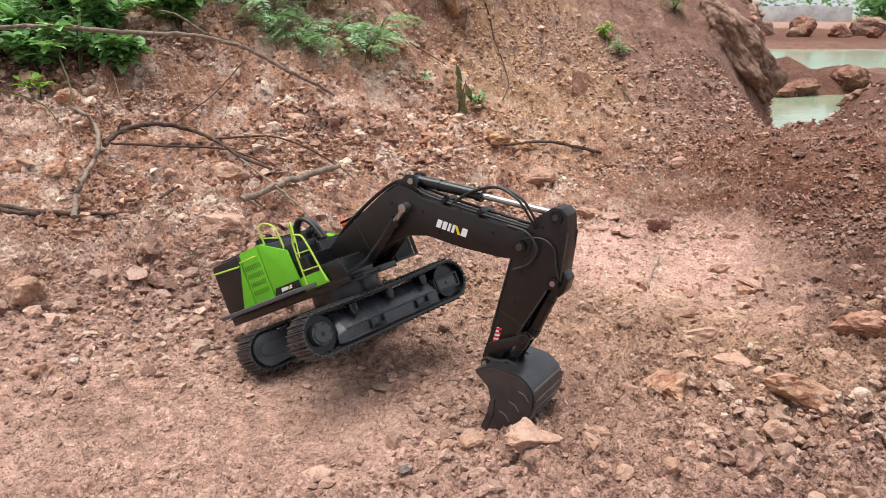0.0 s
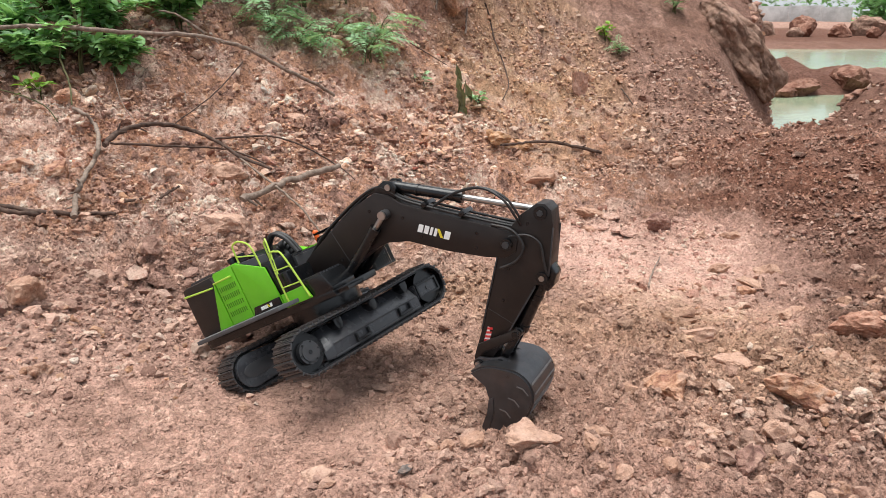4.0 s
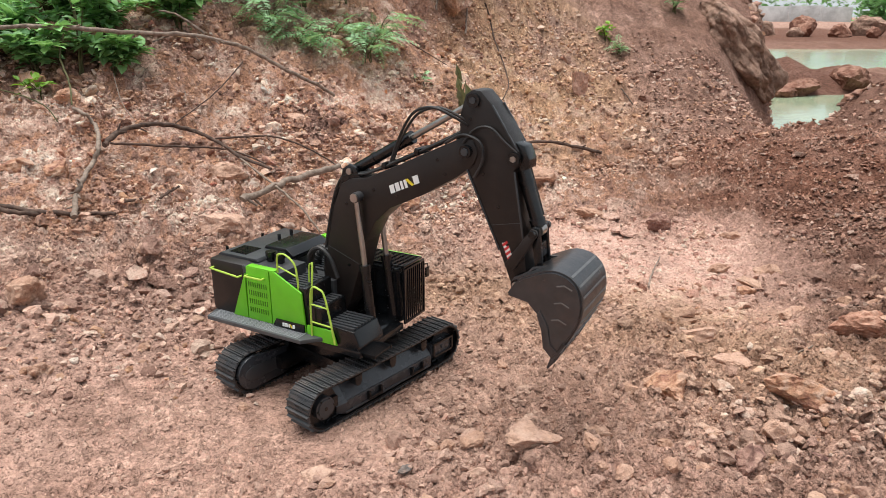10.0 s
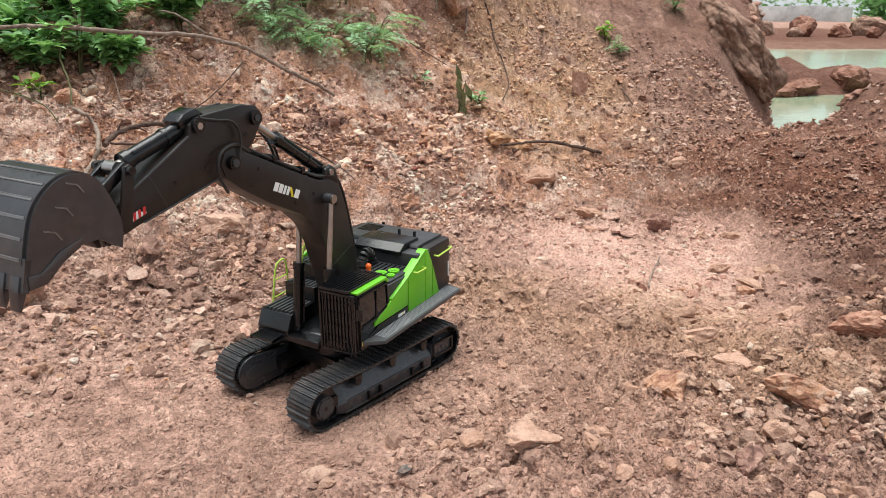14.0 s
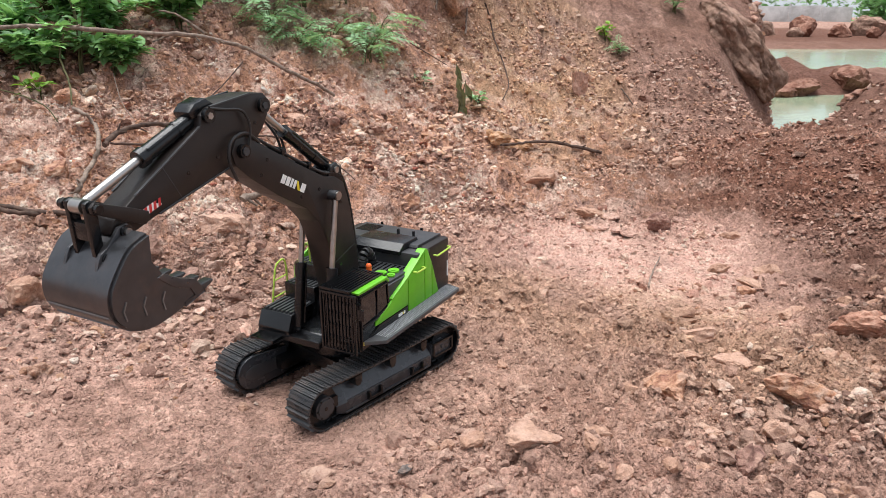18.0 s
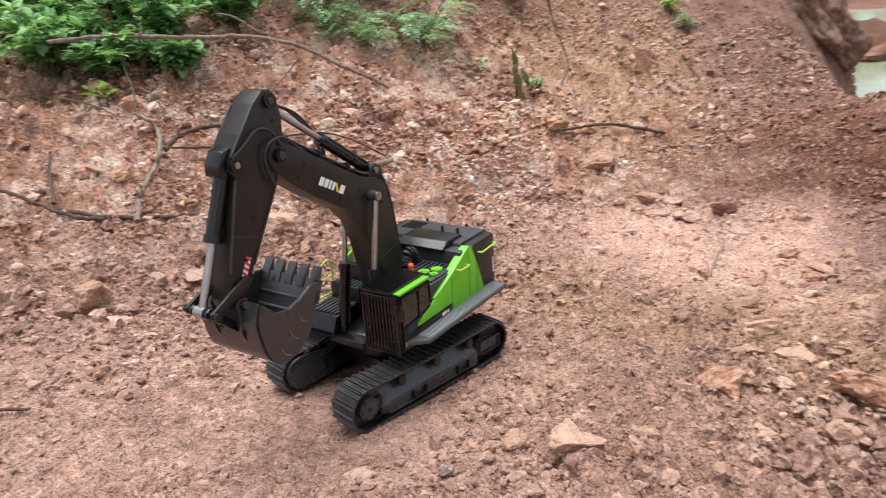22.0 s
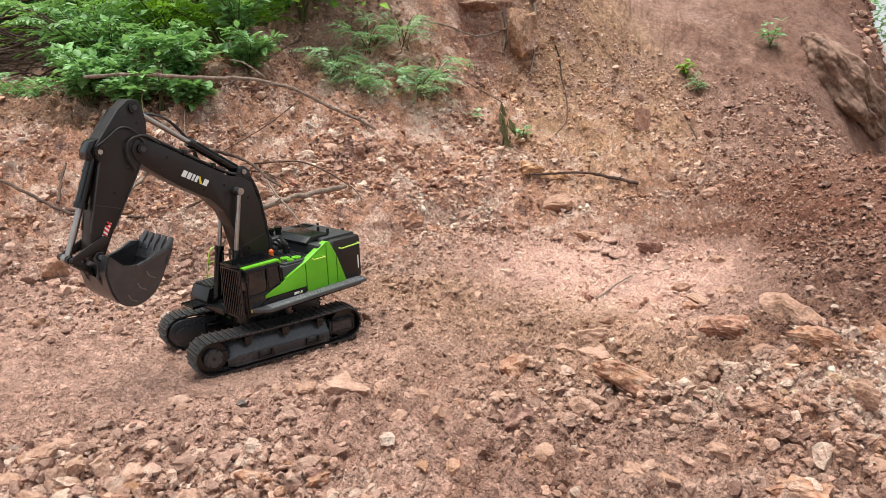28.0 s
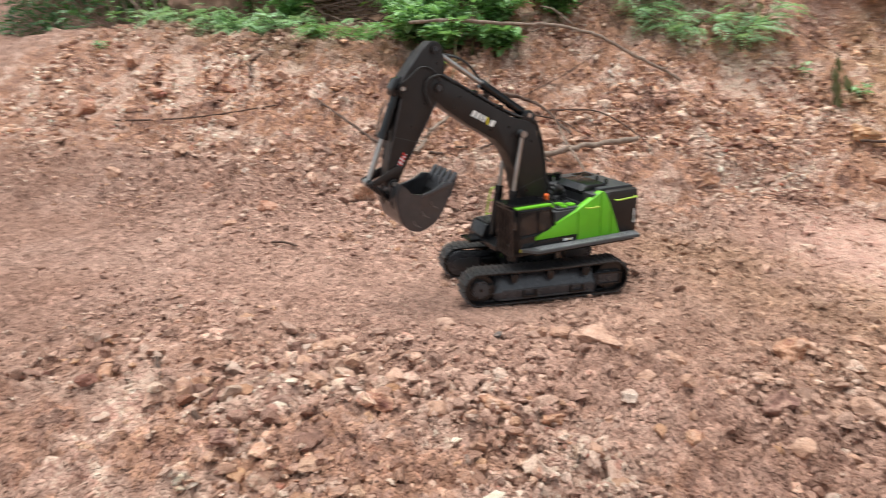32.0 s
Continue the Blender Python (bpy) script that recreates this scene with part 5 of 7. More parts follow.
def pond():
    m = material("milky_green_water", (0.42, 0.56, 0.42), 0.12, 0, 0.5)
    n = Net(m)
    pos = n.add("ShaderNodeNewGeometry").outputs["Position"]
    n.to("Base Color", n.ramp(n.noise(pos, 0.35, 4), (0.35, (0.22, 0.31, 0.225)), (0.65, (0.33, 0.385, 0.255))))
    n.to("Normal", n.bump(n.noise(pos, 5, 4), 0.12, 0.02))
    bm = bmesh.new()
    bmesh.ops.create_grid(bm, x_segments=12, y_segments=12, size=1)
    for v in bm.verts:
        v.co = Vector((16.5 + 14.3 * v.co.x, 14.5 + 10.2 * v.co.y, -0.36))
    return tagged(mesh_object("water", bm, m, smooth=180), "milky pale green pond water", "water", kind="structure")


pond()


def far_wall():
    m = material("weathered_white_wall", (0.5, 0.52, 0.53), 0.8)
    n = Net(m)
    pos = n.add("ShaderNodeNewGeometry").outputs["Position"]
    n.to("Base Color", n.ramp(n.noise(pos, 0.5, 6, 0.7), (0.35, (0.34, 0.35, 0.35)), (0.6, (0.6, 0.62, 0.62))))
    a, b = Vector((23.0, 66.3, 0)), Vector((33.9, 61.3, 0))
    root = new("perimeter_wall")
    tagged(root, "long weathered white boundary wall beyond the pond", "wall")
    d = (b - a).normalized()
    a = a - d * 9.6
    k = int((b - a).length / 2.4)
    ang = math.atan2(d.y, d.x)
    for i in range(k + 1):
        p = a + d * 2.4 * i
        g = float(ground_z(p.x, p.y))
        bm = bmesh.new()
        box(bm, (0.1, -0.08, g - 0.3), (2.3, 0.08, g + 1.24), 0.02, Matrix.Translation((p.x, p.y, 0)) @ Matrix.Rotation(ang, 4, "Z"))
        part("wall_panel", bm, m, root)
        bm = bmesh.new()
        box(bm, (-0.11, -0.14, g - 0.3), (0.11, 0.14, g + 1.36), 0.02, Matrix.Translation((p.x, p.y, 0)) @ Matrix.Rotation(ang, 4, "Z"))
        part("post", bm, m, root)


far_wall()


def far_trees():
    rng = random.Random(12)
    fol = Foliage()
    for k in range(10500):
        if k % 3:
            x = rng.uniform(10, 64)
            p = Vector((x, 70 - 0.4 * (x - 30) + rng.uniform(0, 5), rng.uniform(0, 6.5)))
        else:
            x = rng.uniform(34.2, 44)
            p = Vector((x, 60.5 - 0.5 * (x - 34) + rng.uniform(-2, 1.5), rng.uniform(-0.3, 2.2)))
        fol.leaf(p, Vector((rng.gauss(0, 1), rng.gauss(0, 1) - 0.8, rng.uniform(-0.6, 0.4))), Vector((0, -0.4, 1)), rng.uniform(0.4, 0.9), rng.uniform(0.2, 0.45))
    tagged(fol.mesh("far_trees", LEAF), "distant green trees and scrub behind the wall", "trees", kind="stuff")


far_trees()


# ---- toy excavator ----
# pins in the side view: x ahead and z up of the turntable; the boom, arm and bucket are drawn in their rest pose
FOOT = (-0.001, 0.141)
ROD, ELBOW, TOP = (0.0475, 0.2192), (0.2392, 0.3278), (0.022, 0.256)
ARM_T, ARM_C, ARM_Q, ARM_P = (0.003, 0.0764), (0.077, 0.0026), (0.0941, -0.1583), (0.1077, -0.1849)
BKT_L = (0.0071, -0.038)
CYL_BASE = (0.088, 0.118)
LEVER, LINK = 0.064, 0.06


def pin(bm, x, z, half, r, seg=12):
    return cyl(bm, (x, -half, z), (x, half, z), r, seg)


def logo(parent, x, z, size, tilt, y, side):
    """A plain white mark with a yellow slash."""
    c, s = math.cos(tilt), math.sin(tilt)

    def quad(u0, u1, lean, lo=0.0, hi=1.0):
        bm = bmesh.new()
        pts = [((u0 + lean * lo) * size, lo * size), ((u1 + lean * lo) * size, lo * size), ((u1 + lean * hi) * size, hi * size), ((u0 + lean * hi) * size, hi * size)]
        prism(bm, [(x + side * (u * c) - v * s, z + side * (u * s) * 1 + v * c) for u, v in pts], y - 0.0006, y + 0.0006)
        return bm

    for u0, u1 in ((-2.4, -1.75), (-1.55, -0.95), (-0.75, -0.4), (-0.18, 0.2), (1.2, 1.95)):
        part("mark", quad(u0, u1, 0.12), WHITE, parent, "plain white mark", None)
    part("mark", quad(0.78, 1.15, -0.6), YELLOW, parent, "plain yellow slash", None)


def track_shoe_mesh():
    bm = bmesh.new()
    box(bm, (-0.0064, -0.0275, -0.0012), (0.0058, 0.0275, 0.0012), 0.0005)
    prism(bm, [(-0.0062, 0.0008), (-0.0026, 0.0008), (-0.0032, 0.0048), (-0.0052, 0.0048)], -0.0273, 0.0273, 0.0004)
    prism(bm, [(0.0008, 0.0008), (0.0034, 0.0008), (0.0029, 0.0026), (0.0014, 0.0026)], -0.0265, 0.0265, 0.0003)
    for y in (-0.009, 0.009):
        box(bm, (-0.0012, y - 0.004, 0.0008), (0.0006, y + 0.004, 0.0031), 0.0003)
    box(bm, (-0.0055, -0.012, -0.006), (0.0055, -0.006, -0.001))
    box(bm, (-0.0055, 0.006, -0.006), (0.0055, 0.012, -0.001))
    me = bpy.data.meshes.new("track_shoe")
    bmesh.ops.recalc_face_normals(bm, faces=bm.faces)
    bm.to_mesh(me)
    bm.free()
    me.materials.append(RUBBER)
    return me


X_REAR, X_FRONT, R_TRACK = -0.148, 0.158, 0.0365


def around(s):
    """The place and slope at the length s along a track's loop."""
    L = X_FRONT - X_REAR
    half = math.pi * R_TRACK
    s %= 2 * (L + half)
    zc = R_TRACK + 0.0045
    if s < L:
        sag = 0.0025 * math.sin(math.pi * s / L)
        return X_REAR + s, zc + R_TRACK - sag, 0.0
    s -= L
    if s < half:
        a = s / R_TRACK
        return X_FRONT + R_TRACK * math.sin(a), zc + R_TRACK * math.cos(a), a
    s -= half
    if s < L:
        return X_FRONT - s, zc - R_TRACK, math.pi
    a = (s - L) / R_TRACK
    return X_REAR - R_TRACK * math.sin(a), zc - R_TRACK * math.cos(a), math.pi + a


def undercarriage(root):
    shoe = track_shoe_mesh()
    total, n = 2 * (X_FRONT - X_REAR) + 2 * math.pi * R_TRACK, 62
    zc = R_TRACK + 0.0045
    for side in (1, -1):
        yc = side * 0.099
        for k in range(n):
            x, z, a = around(total * k / n)
            ob = new("track_shoe", shoe)
            ob.parent = root
            ob.matrix_basis = Matrix.Translation((x, yc, z)) @ Matrix.Rotation(a, 4, "Y")
        bm = bmesh.new()
        loop = []
        for k in range(2 * n):
            x, z, a = around(total * k / (2 * n))
            ring = []
            for y, h in ((-0.026, -0.0016), (0.026, -0.0016), (0.026, -0.0036), (-0.026, -0.0036)):
                ring.append(bm.verts.new((x + h * math.sin(a), yc + y, z + h * math.cos(a))))
            loop.append(ring)
        for r, t in zip(loop, loop[1:] + loop[:1]):
            for i in range(4):
                bm.faces.new((r[i], r[(i + 1) % 4], t[(i + 1) % 4], t[i]))
        part("track_belt", bm, BLACK, root, "black track belt under the shoes")
        # side frame: an upright lower face and a broad sloping upper face
        bm = bmesh.new()
        section = [(0.08, 0.0095), (0.1215, 0.0095), (0.1225, 0.013), (0.1225, 0.031), (0.1212, 0.034), (0.096, 0.066), (0.08, 0.066)]
        rings = []
        for x, cut in ((-0.112, 0.006), (-0.104, 0.0), (0.112, 0.0), (0.128, 0.008)):
            rings.append([bm.verts.new((x, side * (y - cut * (y > 0.09)), z + cut * (0.4 if z < 0.03 else -0.6))) for y, z in section])
        for r, t in zip(rings, rings[1:]):
            for i in range(len(section)):
                bm.faces.new((r[i], r[(i + 1) % len(section)], t[(i + 1) % len(section)], t[i]))
        bm.faces.new(rings[0])
        bm.faces.new(rings[-1][::-1])
        frame_ob = part("track_frame", bm, FRAME, root, "black plastic track side frame", 20)
        for x in (-0.085, -0.002, 0.082):
            bm = bmesh.new()
            lo, hi = sorted((side * 0.1, side * 0.1225))
            prism(bm, [(x - 0.008, 0.058), (x - 0.004, 0.05), (x + 0.004, 0.05), (x + 0.008, 0.058), (x + 0.008, 0.069), (x - 0.008, 0.069)], lo, hi, 0.001)
            part("bracket", bm, BLACK, frame_ob)
        for x in (0.048, -0.062):
            bm = bmesh.new()
            lo, hi = sorted((side * 0.1215, side * 0.1285))
            for dx in (-0.014, 0.014):
                box(bm, (x + dx - 0.002, lo, 0.018), (x + dx + 0.002, hi, 0.031), 0.0006)
            box(bm, (x - 0.017, lo, 0.016), (x + 0.017, hi, 0.0205), 0.0006)
            part("step", bm, BLACK, frame_ob, "small black step")
        bm = bmesh.new()
        box(bm, *(lambda v: ((-0.1, v[0], 0.0325), (0.11, v[1], 0.0342)))(sorted((side * 0.1195, side * 0.1232))), 0.0006)
        part("edge_strip", bm, GREY, frame_ob)
        bm = bmesh.new()
        box(bm, *(lambda v: ((-0.1, v[0], 0.0115), (0.115, v[1], 0.0145)))(sorted((side * 0.119, side * 0.1242))), 0.0006)
        part("edge_strip", bm, GREY, frame_ob)
        # rounded inner caps over the wheels
        for xc, sx in ((X_FRONT, 1), (X_REAR, -1)):
            outline = [(xc + sx * 0.031 * math.sin(t), zc + 0.031 * math.cos(t)) for t in (math.pi * k / 12 for k in range(13))]
            outline += [(xc - sx * 0.075, zc - 0.026), (xc - sx * 0.075, zc + 0.026)]
            lo, hi = sorted((side * 0.066, side * 0.078))
            bm = bmesh.new()
            prism(bm, outline, lo, hi, 0.0012)
            cap = part("wheel_cap", bm, FRAME, frame_ob)
            lo, hi = sorted((side * 0.0645, side * 0.067))
            bm = bmesh.new()
            inner = [(xc + (x - xc) * 0.72 - sx * 0.004, zc + (z - zc) * 0.42) for x, z in outline]
            prism(bm, inner, lo, hi, 0.0008)
            part("rib", bm, GREY, cap)
        # idler yoke at the back
        bm = bmesh.new()
        lo, hi = sorted((side * 0.1, side * 0.1215))
        box(bm, (-0.168, lo, 0.024), (-0.108, hi, 0.053), 0.0015)
        part("yoke", bm, FRAME, frame_ob)
        bm = bmesh.new()
        lo, hi = sorted((side * 0.12, side * 0.1245))
        for x0, x1, z0, z1 in ((-0.168, -0.11, 0.049, 0.053), (-0.168, -0.11, 0.024, 0.028), (-0.168, -0.164, 0.024, 0.053), (-0.114, -0.11, 0.024, 0.053)):
            box(bm, (x0, lo, z0), (x1, hi, z1), 0.0006)
        part("yoke_rim", bm, BLACK, frame_ob)
        bm = bmesh.new()
        cyl(bm, (-0.139, side * 0.121, 0.0385), (-0.139, side * 0.1235, 0.0385), 0.004, 12)
        part("bolt", bm, GREY, frame_ob)
        bm = bmesh.new()
        lo, hi = sorted((side * 0.086, side * 0.118))
        box(bm, (0.126, lo, 0.03), (0.142, hi, 0.05), 0.002)
        part("front_block", bm, BLACK, frame_ob)
        # wheels
        for x, nm in ((X_FRONT, "sprocket"), (X_REAR, "idler")):
            bm = bmesh.new()
            cyl(bm, (x, side * 0.077, zc), (x, side * 0.113, zc), R_TRACK - 0.004, 24)
            wheel = part(nm, bm, BLACK, root)
            if nm == "sprocket":
                bm = bmesh.new()
                cyl(bm, (x, side * 0.11, zc), (x, side * 0.1225, zc), 0.0195, 24)
                cyl(bm, (x, side * 0.12, zc), (x, side * 0.1245, zc), 0.015, 20)
                hub = part("hub", bm, GREY, wheel, "round grey hub cap")
                for k in range(6):
                    a = k * math.pi / 3
                    bm = bmesh.new()
                    px, pz = x + 0.0172 * math.cos(a), zc + 0.0172 * math.sin(a)
                    cyl(bm, (px, side * 0.122, pz), (px, side * 0.1238, pz), 0.0016, 6)
                    part("bolt", bm, BLACK, wheel)
                bm = bmesh.new()
                cyl(bm, (x, side * 0.124, zc), (x, side * 0.1254, zc), 0.0035, 10)
                part("bolt", bm, BLACK, wheel)
        for k in range(7):
            bm = bmesh.new()
            x = -0.1 + k * 0.035
            cyl(bm, (x, side * 0.08, 0.0165), (x, side * 0.116, 0.0165), 0.0105, 14)
            part("roller", bm, BLACK, root)
    bm = bmesh.new()
    box(bm, (-0.07, -0.08, 0.038), (0.07, 0.08, 0.066), 0.006)
    for sx in (1, -1):
        for sy in (1, -1):
            lo, hi = sorted((sy * 0.05, sy * 0.082))
            x0, x1 = sorted((sx * 0.04, sx * 0.11))
            box(bm, (x0, lo, 0.03), (x1, hi, 0.055), 0.005)
    part("cross_frame", bm, BLACK, root, "black plastic carbody between the tracks")
    bm = bmesh.new()
    cyl(bm, (0, 0, 0.06), (0, 0, 0.102), 0.068, 40)
    part("turntable", bm, BLACK, root)


def handle(bm, p, q, out, r=0.0018):
    p, q, out = Vector(p), Vector(q), Vector(out)
    return tube(bm, [p, p + out, p + out + (q - p) * 0.04, q + out - (q - p) * 0.04, q + out, q], r, 8)


def house(root):
    bm = bmesh.new()
    box(bm, (-0.216, -0.104, 0.102), (0.055, 0.104, 0.122), 0.003)
    box(bm, (0.03, -0.106, 0.102), (0.112, 0.03, 0.114), 0.002)
    h = part("house", bm, BLACK, root, "black plastic upper deck frame")
    # counterweight and hood
    bm = bmesh.new()
    box(bm, (-0.23, -0.108, 0.124), (-0.128, 0.108, 0.226), 0.009)
    for v in bm.verts:
        if v.co.x < -0.19:
            v.co.x += 0.014 * (abs(v.co.y) / 0.107) ** 2
    part("counterweight", bm, BROWN, h, "dark brown rounded counterweight")
    bm = bmesh.new()
    box(bm, (-0.14, -0.107, 0.118), (-0.05, -0.035, 0.224), 0.004)
    box(bm, (-0.14, -0.04, 0.118), (-0.09, 0.107, 0.224), 0.004)
    part("engine_cover", bm, GREY, h, "charcoal engine cover")
    bm = bmesh.new()
    prism(bm, [(-0.216, 0.2255), (-0.208, 0.231), (-0.122, 0.231), (-0.118, 0.2255)], -0.085, 0.09, 0.001)
    part("hood", bm, GREY, h, "textured charcoal hood")
    bm = bmesh.new()
    prism(bm, [(-0.155, 0.229), (-0.149, 0.2375), (-0.1, 0.2375), (-0.084, 0.226), (-0.084, 0.218)], -0.03, 0.072, 0.0015)
    part("hood_box", bm, BLACK, h, "raised black hood box")
    for k in range(10):
        bm = bmesh.new()
        x = -0.196 + k * 0.0042
        box(bm, (x, -0.075, 0.2308), (x + 0.0022, -0.035, 0.2322))
        part("louvre", bm, BLACK, h)
    for y in (0.02, 0.055):
        bm = bmesh.new()
        box(bm, (-0.165, y, 0.2305), (-0.159, y + 0.004, 0.243), 0.001)
        part("latch", bm, BLACK, h)
    for y in (-0.055, 0.04):
        bm = bmesh.new()
        cyl(bm, (-0.222, y, 0.222), (-0.222, y, 0.231), 0.003, 10)
        part("lifting_eye", bm, BLACK, h)
    # sloping deck ahead of the hood
    bm = bmesh.new()
    box(bm, (-0.092, -0.032, 0.118), (0.006, 0.104, 0.196), 0.002)
    box(bm, (-0.086, 0.0, 0.194), (-0.004, 0.1, 0.2), 0.001)
    part("deck", bm, GREY, h, "grey tread deck behind the cab")
    for k in range(9):
        bm = bmesh.new()
        box(bm, (-0.08, 0.006 + k * 0.0098, 0.1995), (-0.01, 0.0092 + k * 0.0098, 0.2008))
        part("tread", bm, BLACK, h)
    for x, y, r in ((-0.03, 0.066, 0.0105), (-0.05, 0.08, 0.0105), (-0.028, 0.088, 0.0075)):
        bm = bmesh.new()
        cyl(bm, (x, y, 0.199), (x, y, 0.2035), r, 20)
        cyl(bm, (x, y, 0.203), (x, y, 0.2045), r * 0.55, 16)
        part("cap", bm, GREEN, h, "round lime green cap")
    # black ribbed air hose and filter bowls
    bm = bmesh.new()
    for k in range(9):
        a = math.pi * (0.05 + 0.9 * k / 8)
        cyl(bm, (-0.052 - 0.018 * math.cos(a), 0.02, 0.198 + 0.03 * math.sin(a)), (-0.0515 - 0.018 * math.cos(a + 0.22), 0.02, 0.198 + 0.03 * math.sin(a + 0.22)), 0.0085, 12)
    part("air_hose", bm, HOSE, h, "ribbed black air hose")
    for x in (-0.108, -0.086):
        bm = bmesh.new()
        cyl(bm, (x, -0.062, 0.222), (x, -0.062, 0.236), 0.0075, 16)
        cyl(bm, (x, -0.062, 0.234), (x, -0.062, 0.242), 0.0095, 18)
        part("filter_bowl", bm, BLACK, h, "round black filter cap")
    # walkways
    bm = bmesh.new()
    prism(bm, [(-0.214, 0.119), (0.048, 0.119), (0.048, 0.126), (-0.214, 0.126)], -0.138, -0.1, 0.001)
    for v in bm.verts:
        if v.co.y < -0.12 and v.co.x > 0.03:
            v.co.x -= 0.035
        if v.co.y < -0.12 and v.co.x < -0.18:
            v.co.x += 0.012
    right = part("walkway", bm, PLATE, h, "grey tread plate walkway")
    bm = bmesh.new()
    prism(bm, [(-0.214, 0.119), (0.098, 0.119), (0.098, 0.126), (-0.214, 0.126)], 0.1, 0.138, 0.001)
    for v in bm.verts:
        if v.co.y > 0.12 and v.co.x > 0.08:
            v.co.x -= 0.03
        if v.co.y > 0.12 and v.co.x < -0.18:
            v.co.x += 0.012
    left = part("walkway", bm, PLATE, h, "grey tread plate walkway")
    for walk_ob, y0, x1 in ((right, -0.134, 0.008), (left, 0.106, 0.062)):
        bm = bmesh.new()
        for k in range(int((x1 + 0.2) / 0.0042)):
            for j in range(7):
                x, y = -0.2 + k * 0.0042, y0 + j * 0.0042
                box(bm, (x, y, 0.1255), (x + 0.0027, y + 0.0026, 0.1268))
        part("tread_studs", bm, TREAD, walk_ob)
    # green side panels
    def panel(name, prof, y, mat=GREEN, label="", thick=0.004, sub=None):
        bm = bmesh.new()
        s = 1 if y > 0 else -1
        lo, hi = sorted((y, y + s * thick))
        prism(bm, prof, lo, hi, 0.0012)
        return part(name, bm, mat, sub or h, label)

    y = -0.1065
    panel("side_panel", [(-0.163, 0.127), (-0.128, 0.127), (-0.128, 0.213)], y, label="lime green side panel")
    panel("side_panel", [(-0.126, 0.127), (-0.072, 0.127), (-0.072, 0.225), (-0.124, 0.225)], y, label="lime green louvred side door")
    panel("side_panel", [(-0.07, 0.127), (0.004, 0.127), (-0.002, 0.198), (-0.058, 0.225), (-0.07, 0.226)], y, label="lime green side panel")
    panel("side_panel", [(0.006, 0.117), (0.068, 0.117), (0.06, 0.142), (0.006, 0.142)], y, label="lime green step panel")
    panel("sill", [(-0.068, 0.1265), (0.002, 0.1265), (0.002, 0.141), (-0.06, 0.141)], y - 0.003, BLACK, "black name strip")
    logo(h, -0.03, 0.131, 0.0062, 0.0, y - 0.0075, 1)
    for k in range(4):
        for j in range(9):
            bm = bmesh.new()
            x, z = -0.12 + j * 0.005, 0.142 + k * 0.016
            box(bm, (x, y - 0.0048, z), (x + 0.0016, y - 0.0035, z + 0.009))
            part("slot", bm, SLIT, h)
    y = 0.1065
    panel("side_panel", [(-0.165, 0.127), (-0.14, 0.127), (-0.14, 0.192)], y, label="lime green side panel")
    panel("side_panel", [(-0.138, 0.127), (-0.112, 0.127), (-0.112, 0.226), (-0.122, 0.226), (-0.138, 0.196)], y, label="lime green side door")
    panel("side_panel", [(-0.11, 0.127), (-0.052, 0.127), (-0.052, 0.193), (-0.104, 0.222), (-0.11, 0.224)], y, label="lime green side door")
    panel("side_panel", [(-0.05, 0.141), (0.058, 0.141), (0.056, 0.148), (0.02, 0.162), (0.0, 0.171), (-0.05, 0.192)], y, label="lime green side panel")
    panel("sill", [(-0.048, 0.1265), (0.075, 0.1265), (0.045, 0.1395), (-0.048, 0.1395)], y + 0.0, BLACK, "black name strip")
    logo(h, -0.026, 0.1302, 0.005, 0.0, y + 0.0047, -1)
    # small stickers
    bm = bmesh.new()
    box(bm, (-0.2065, 0.1072, 0.146), (-0.2035, 0.1088, 0.178))
    part("sticker", bm, WHITE, h, "narrow white sticker of unreadable marks", None)
    bm = bmesh.new()
    box(bm, (0.089, 0.1055, 0.119), (0.097, 0.1085, 0.1255))
    part("sticker", bm, YELLOW, h, "small yellow warning sticker", None)
    # the green wrap over the top edge
    bm = bmesh.new()
    box(bm, (-0.122, -0.11, 0.2235), (-0.06, -0.096, 0.2275), 0.0012)
    part("panel_edge", bm, GREEN, h)
    bm = bmesh.new()
    prism(bm, [(-0.122, 0.227), (-0.112, 0.229), (-0.052, 0.196), (0.004, 0.172), (0.004, 0.168), (-0.052, 0.19), (-0.112, 0.222)], 0.094, 0.1105, 0.001)
    part("panel_edge", bm, GREEN, h)
    # grab rails
    for p, q, out, mat in (((-0.205, -0.107, 0.21), (-0.138, -0.108, 0.205), (0, -0.009, 0), LIME), ((-0.121, -0.11, 0.21), (-0.083, -0.11, 0.21), (0, -0.008, 0), LIME),
                           ((-0.205, 0.107, 0.208), (-0.15, 0.108, 0.206), (0, 0.009, 0), LIME), ((-0.1, 0.11, 0.198), (-0.07, 0.11, 0.198), (0, 0.009, 0), LIME)):
        bm = bmesh.new()
        handle(bm, p, q, out)
        part("grab_rail", bm, mat, h, "lime green grab rail")

    def ladder(pts, rungs):
        bm = bmesh.new()
        tube(bm, curve(pts, 5), 0.0018, 8)
        for a, b in rungs:
            tube(bm, [a, b], 0.0014, 7)
        part("ladder_rail", bm, LIME, h, "yellow-green tubular hand rail")

    y = -0.112
    ladder([(0.018, y, 0.118), (0.019, y, 0.19), (0.024, y, 0.214), (0.038, y, 0.214), (0.05, y, 0.2), (0.066, y, 0.12)], [((0.018, y, 0.152), (0.06, y, 0.15)), ((0.019, y, 0.184), (0.054, y, 0.182))])
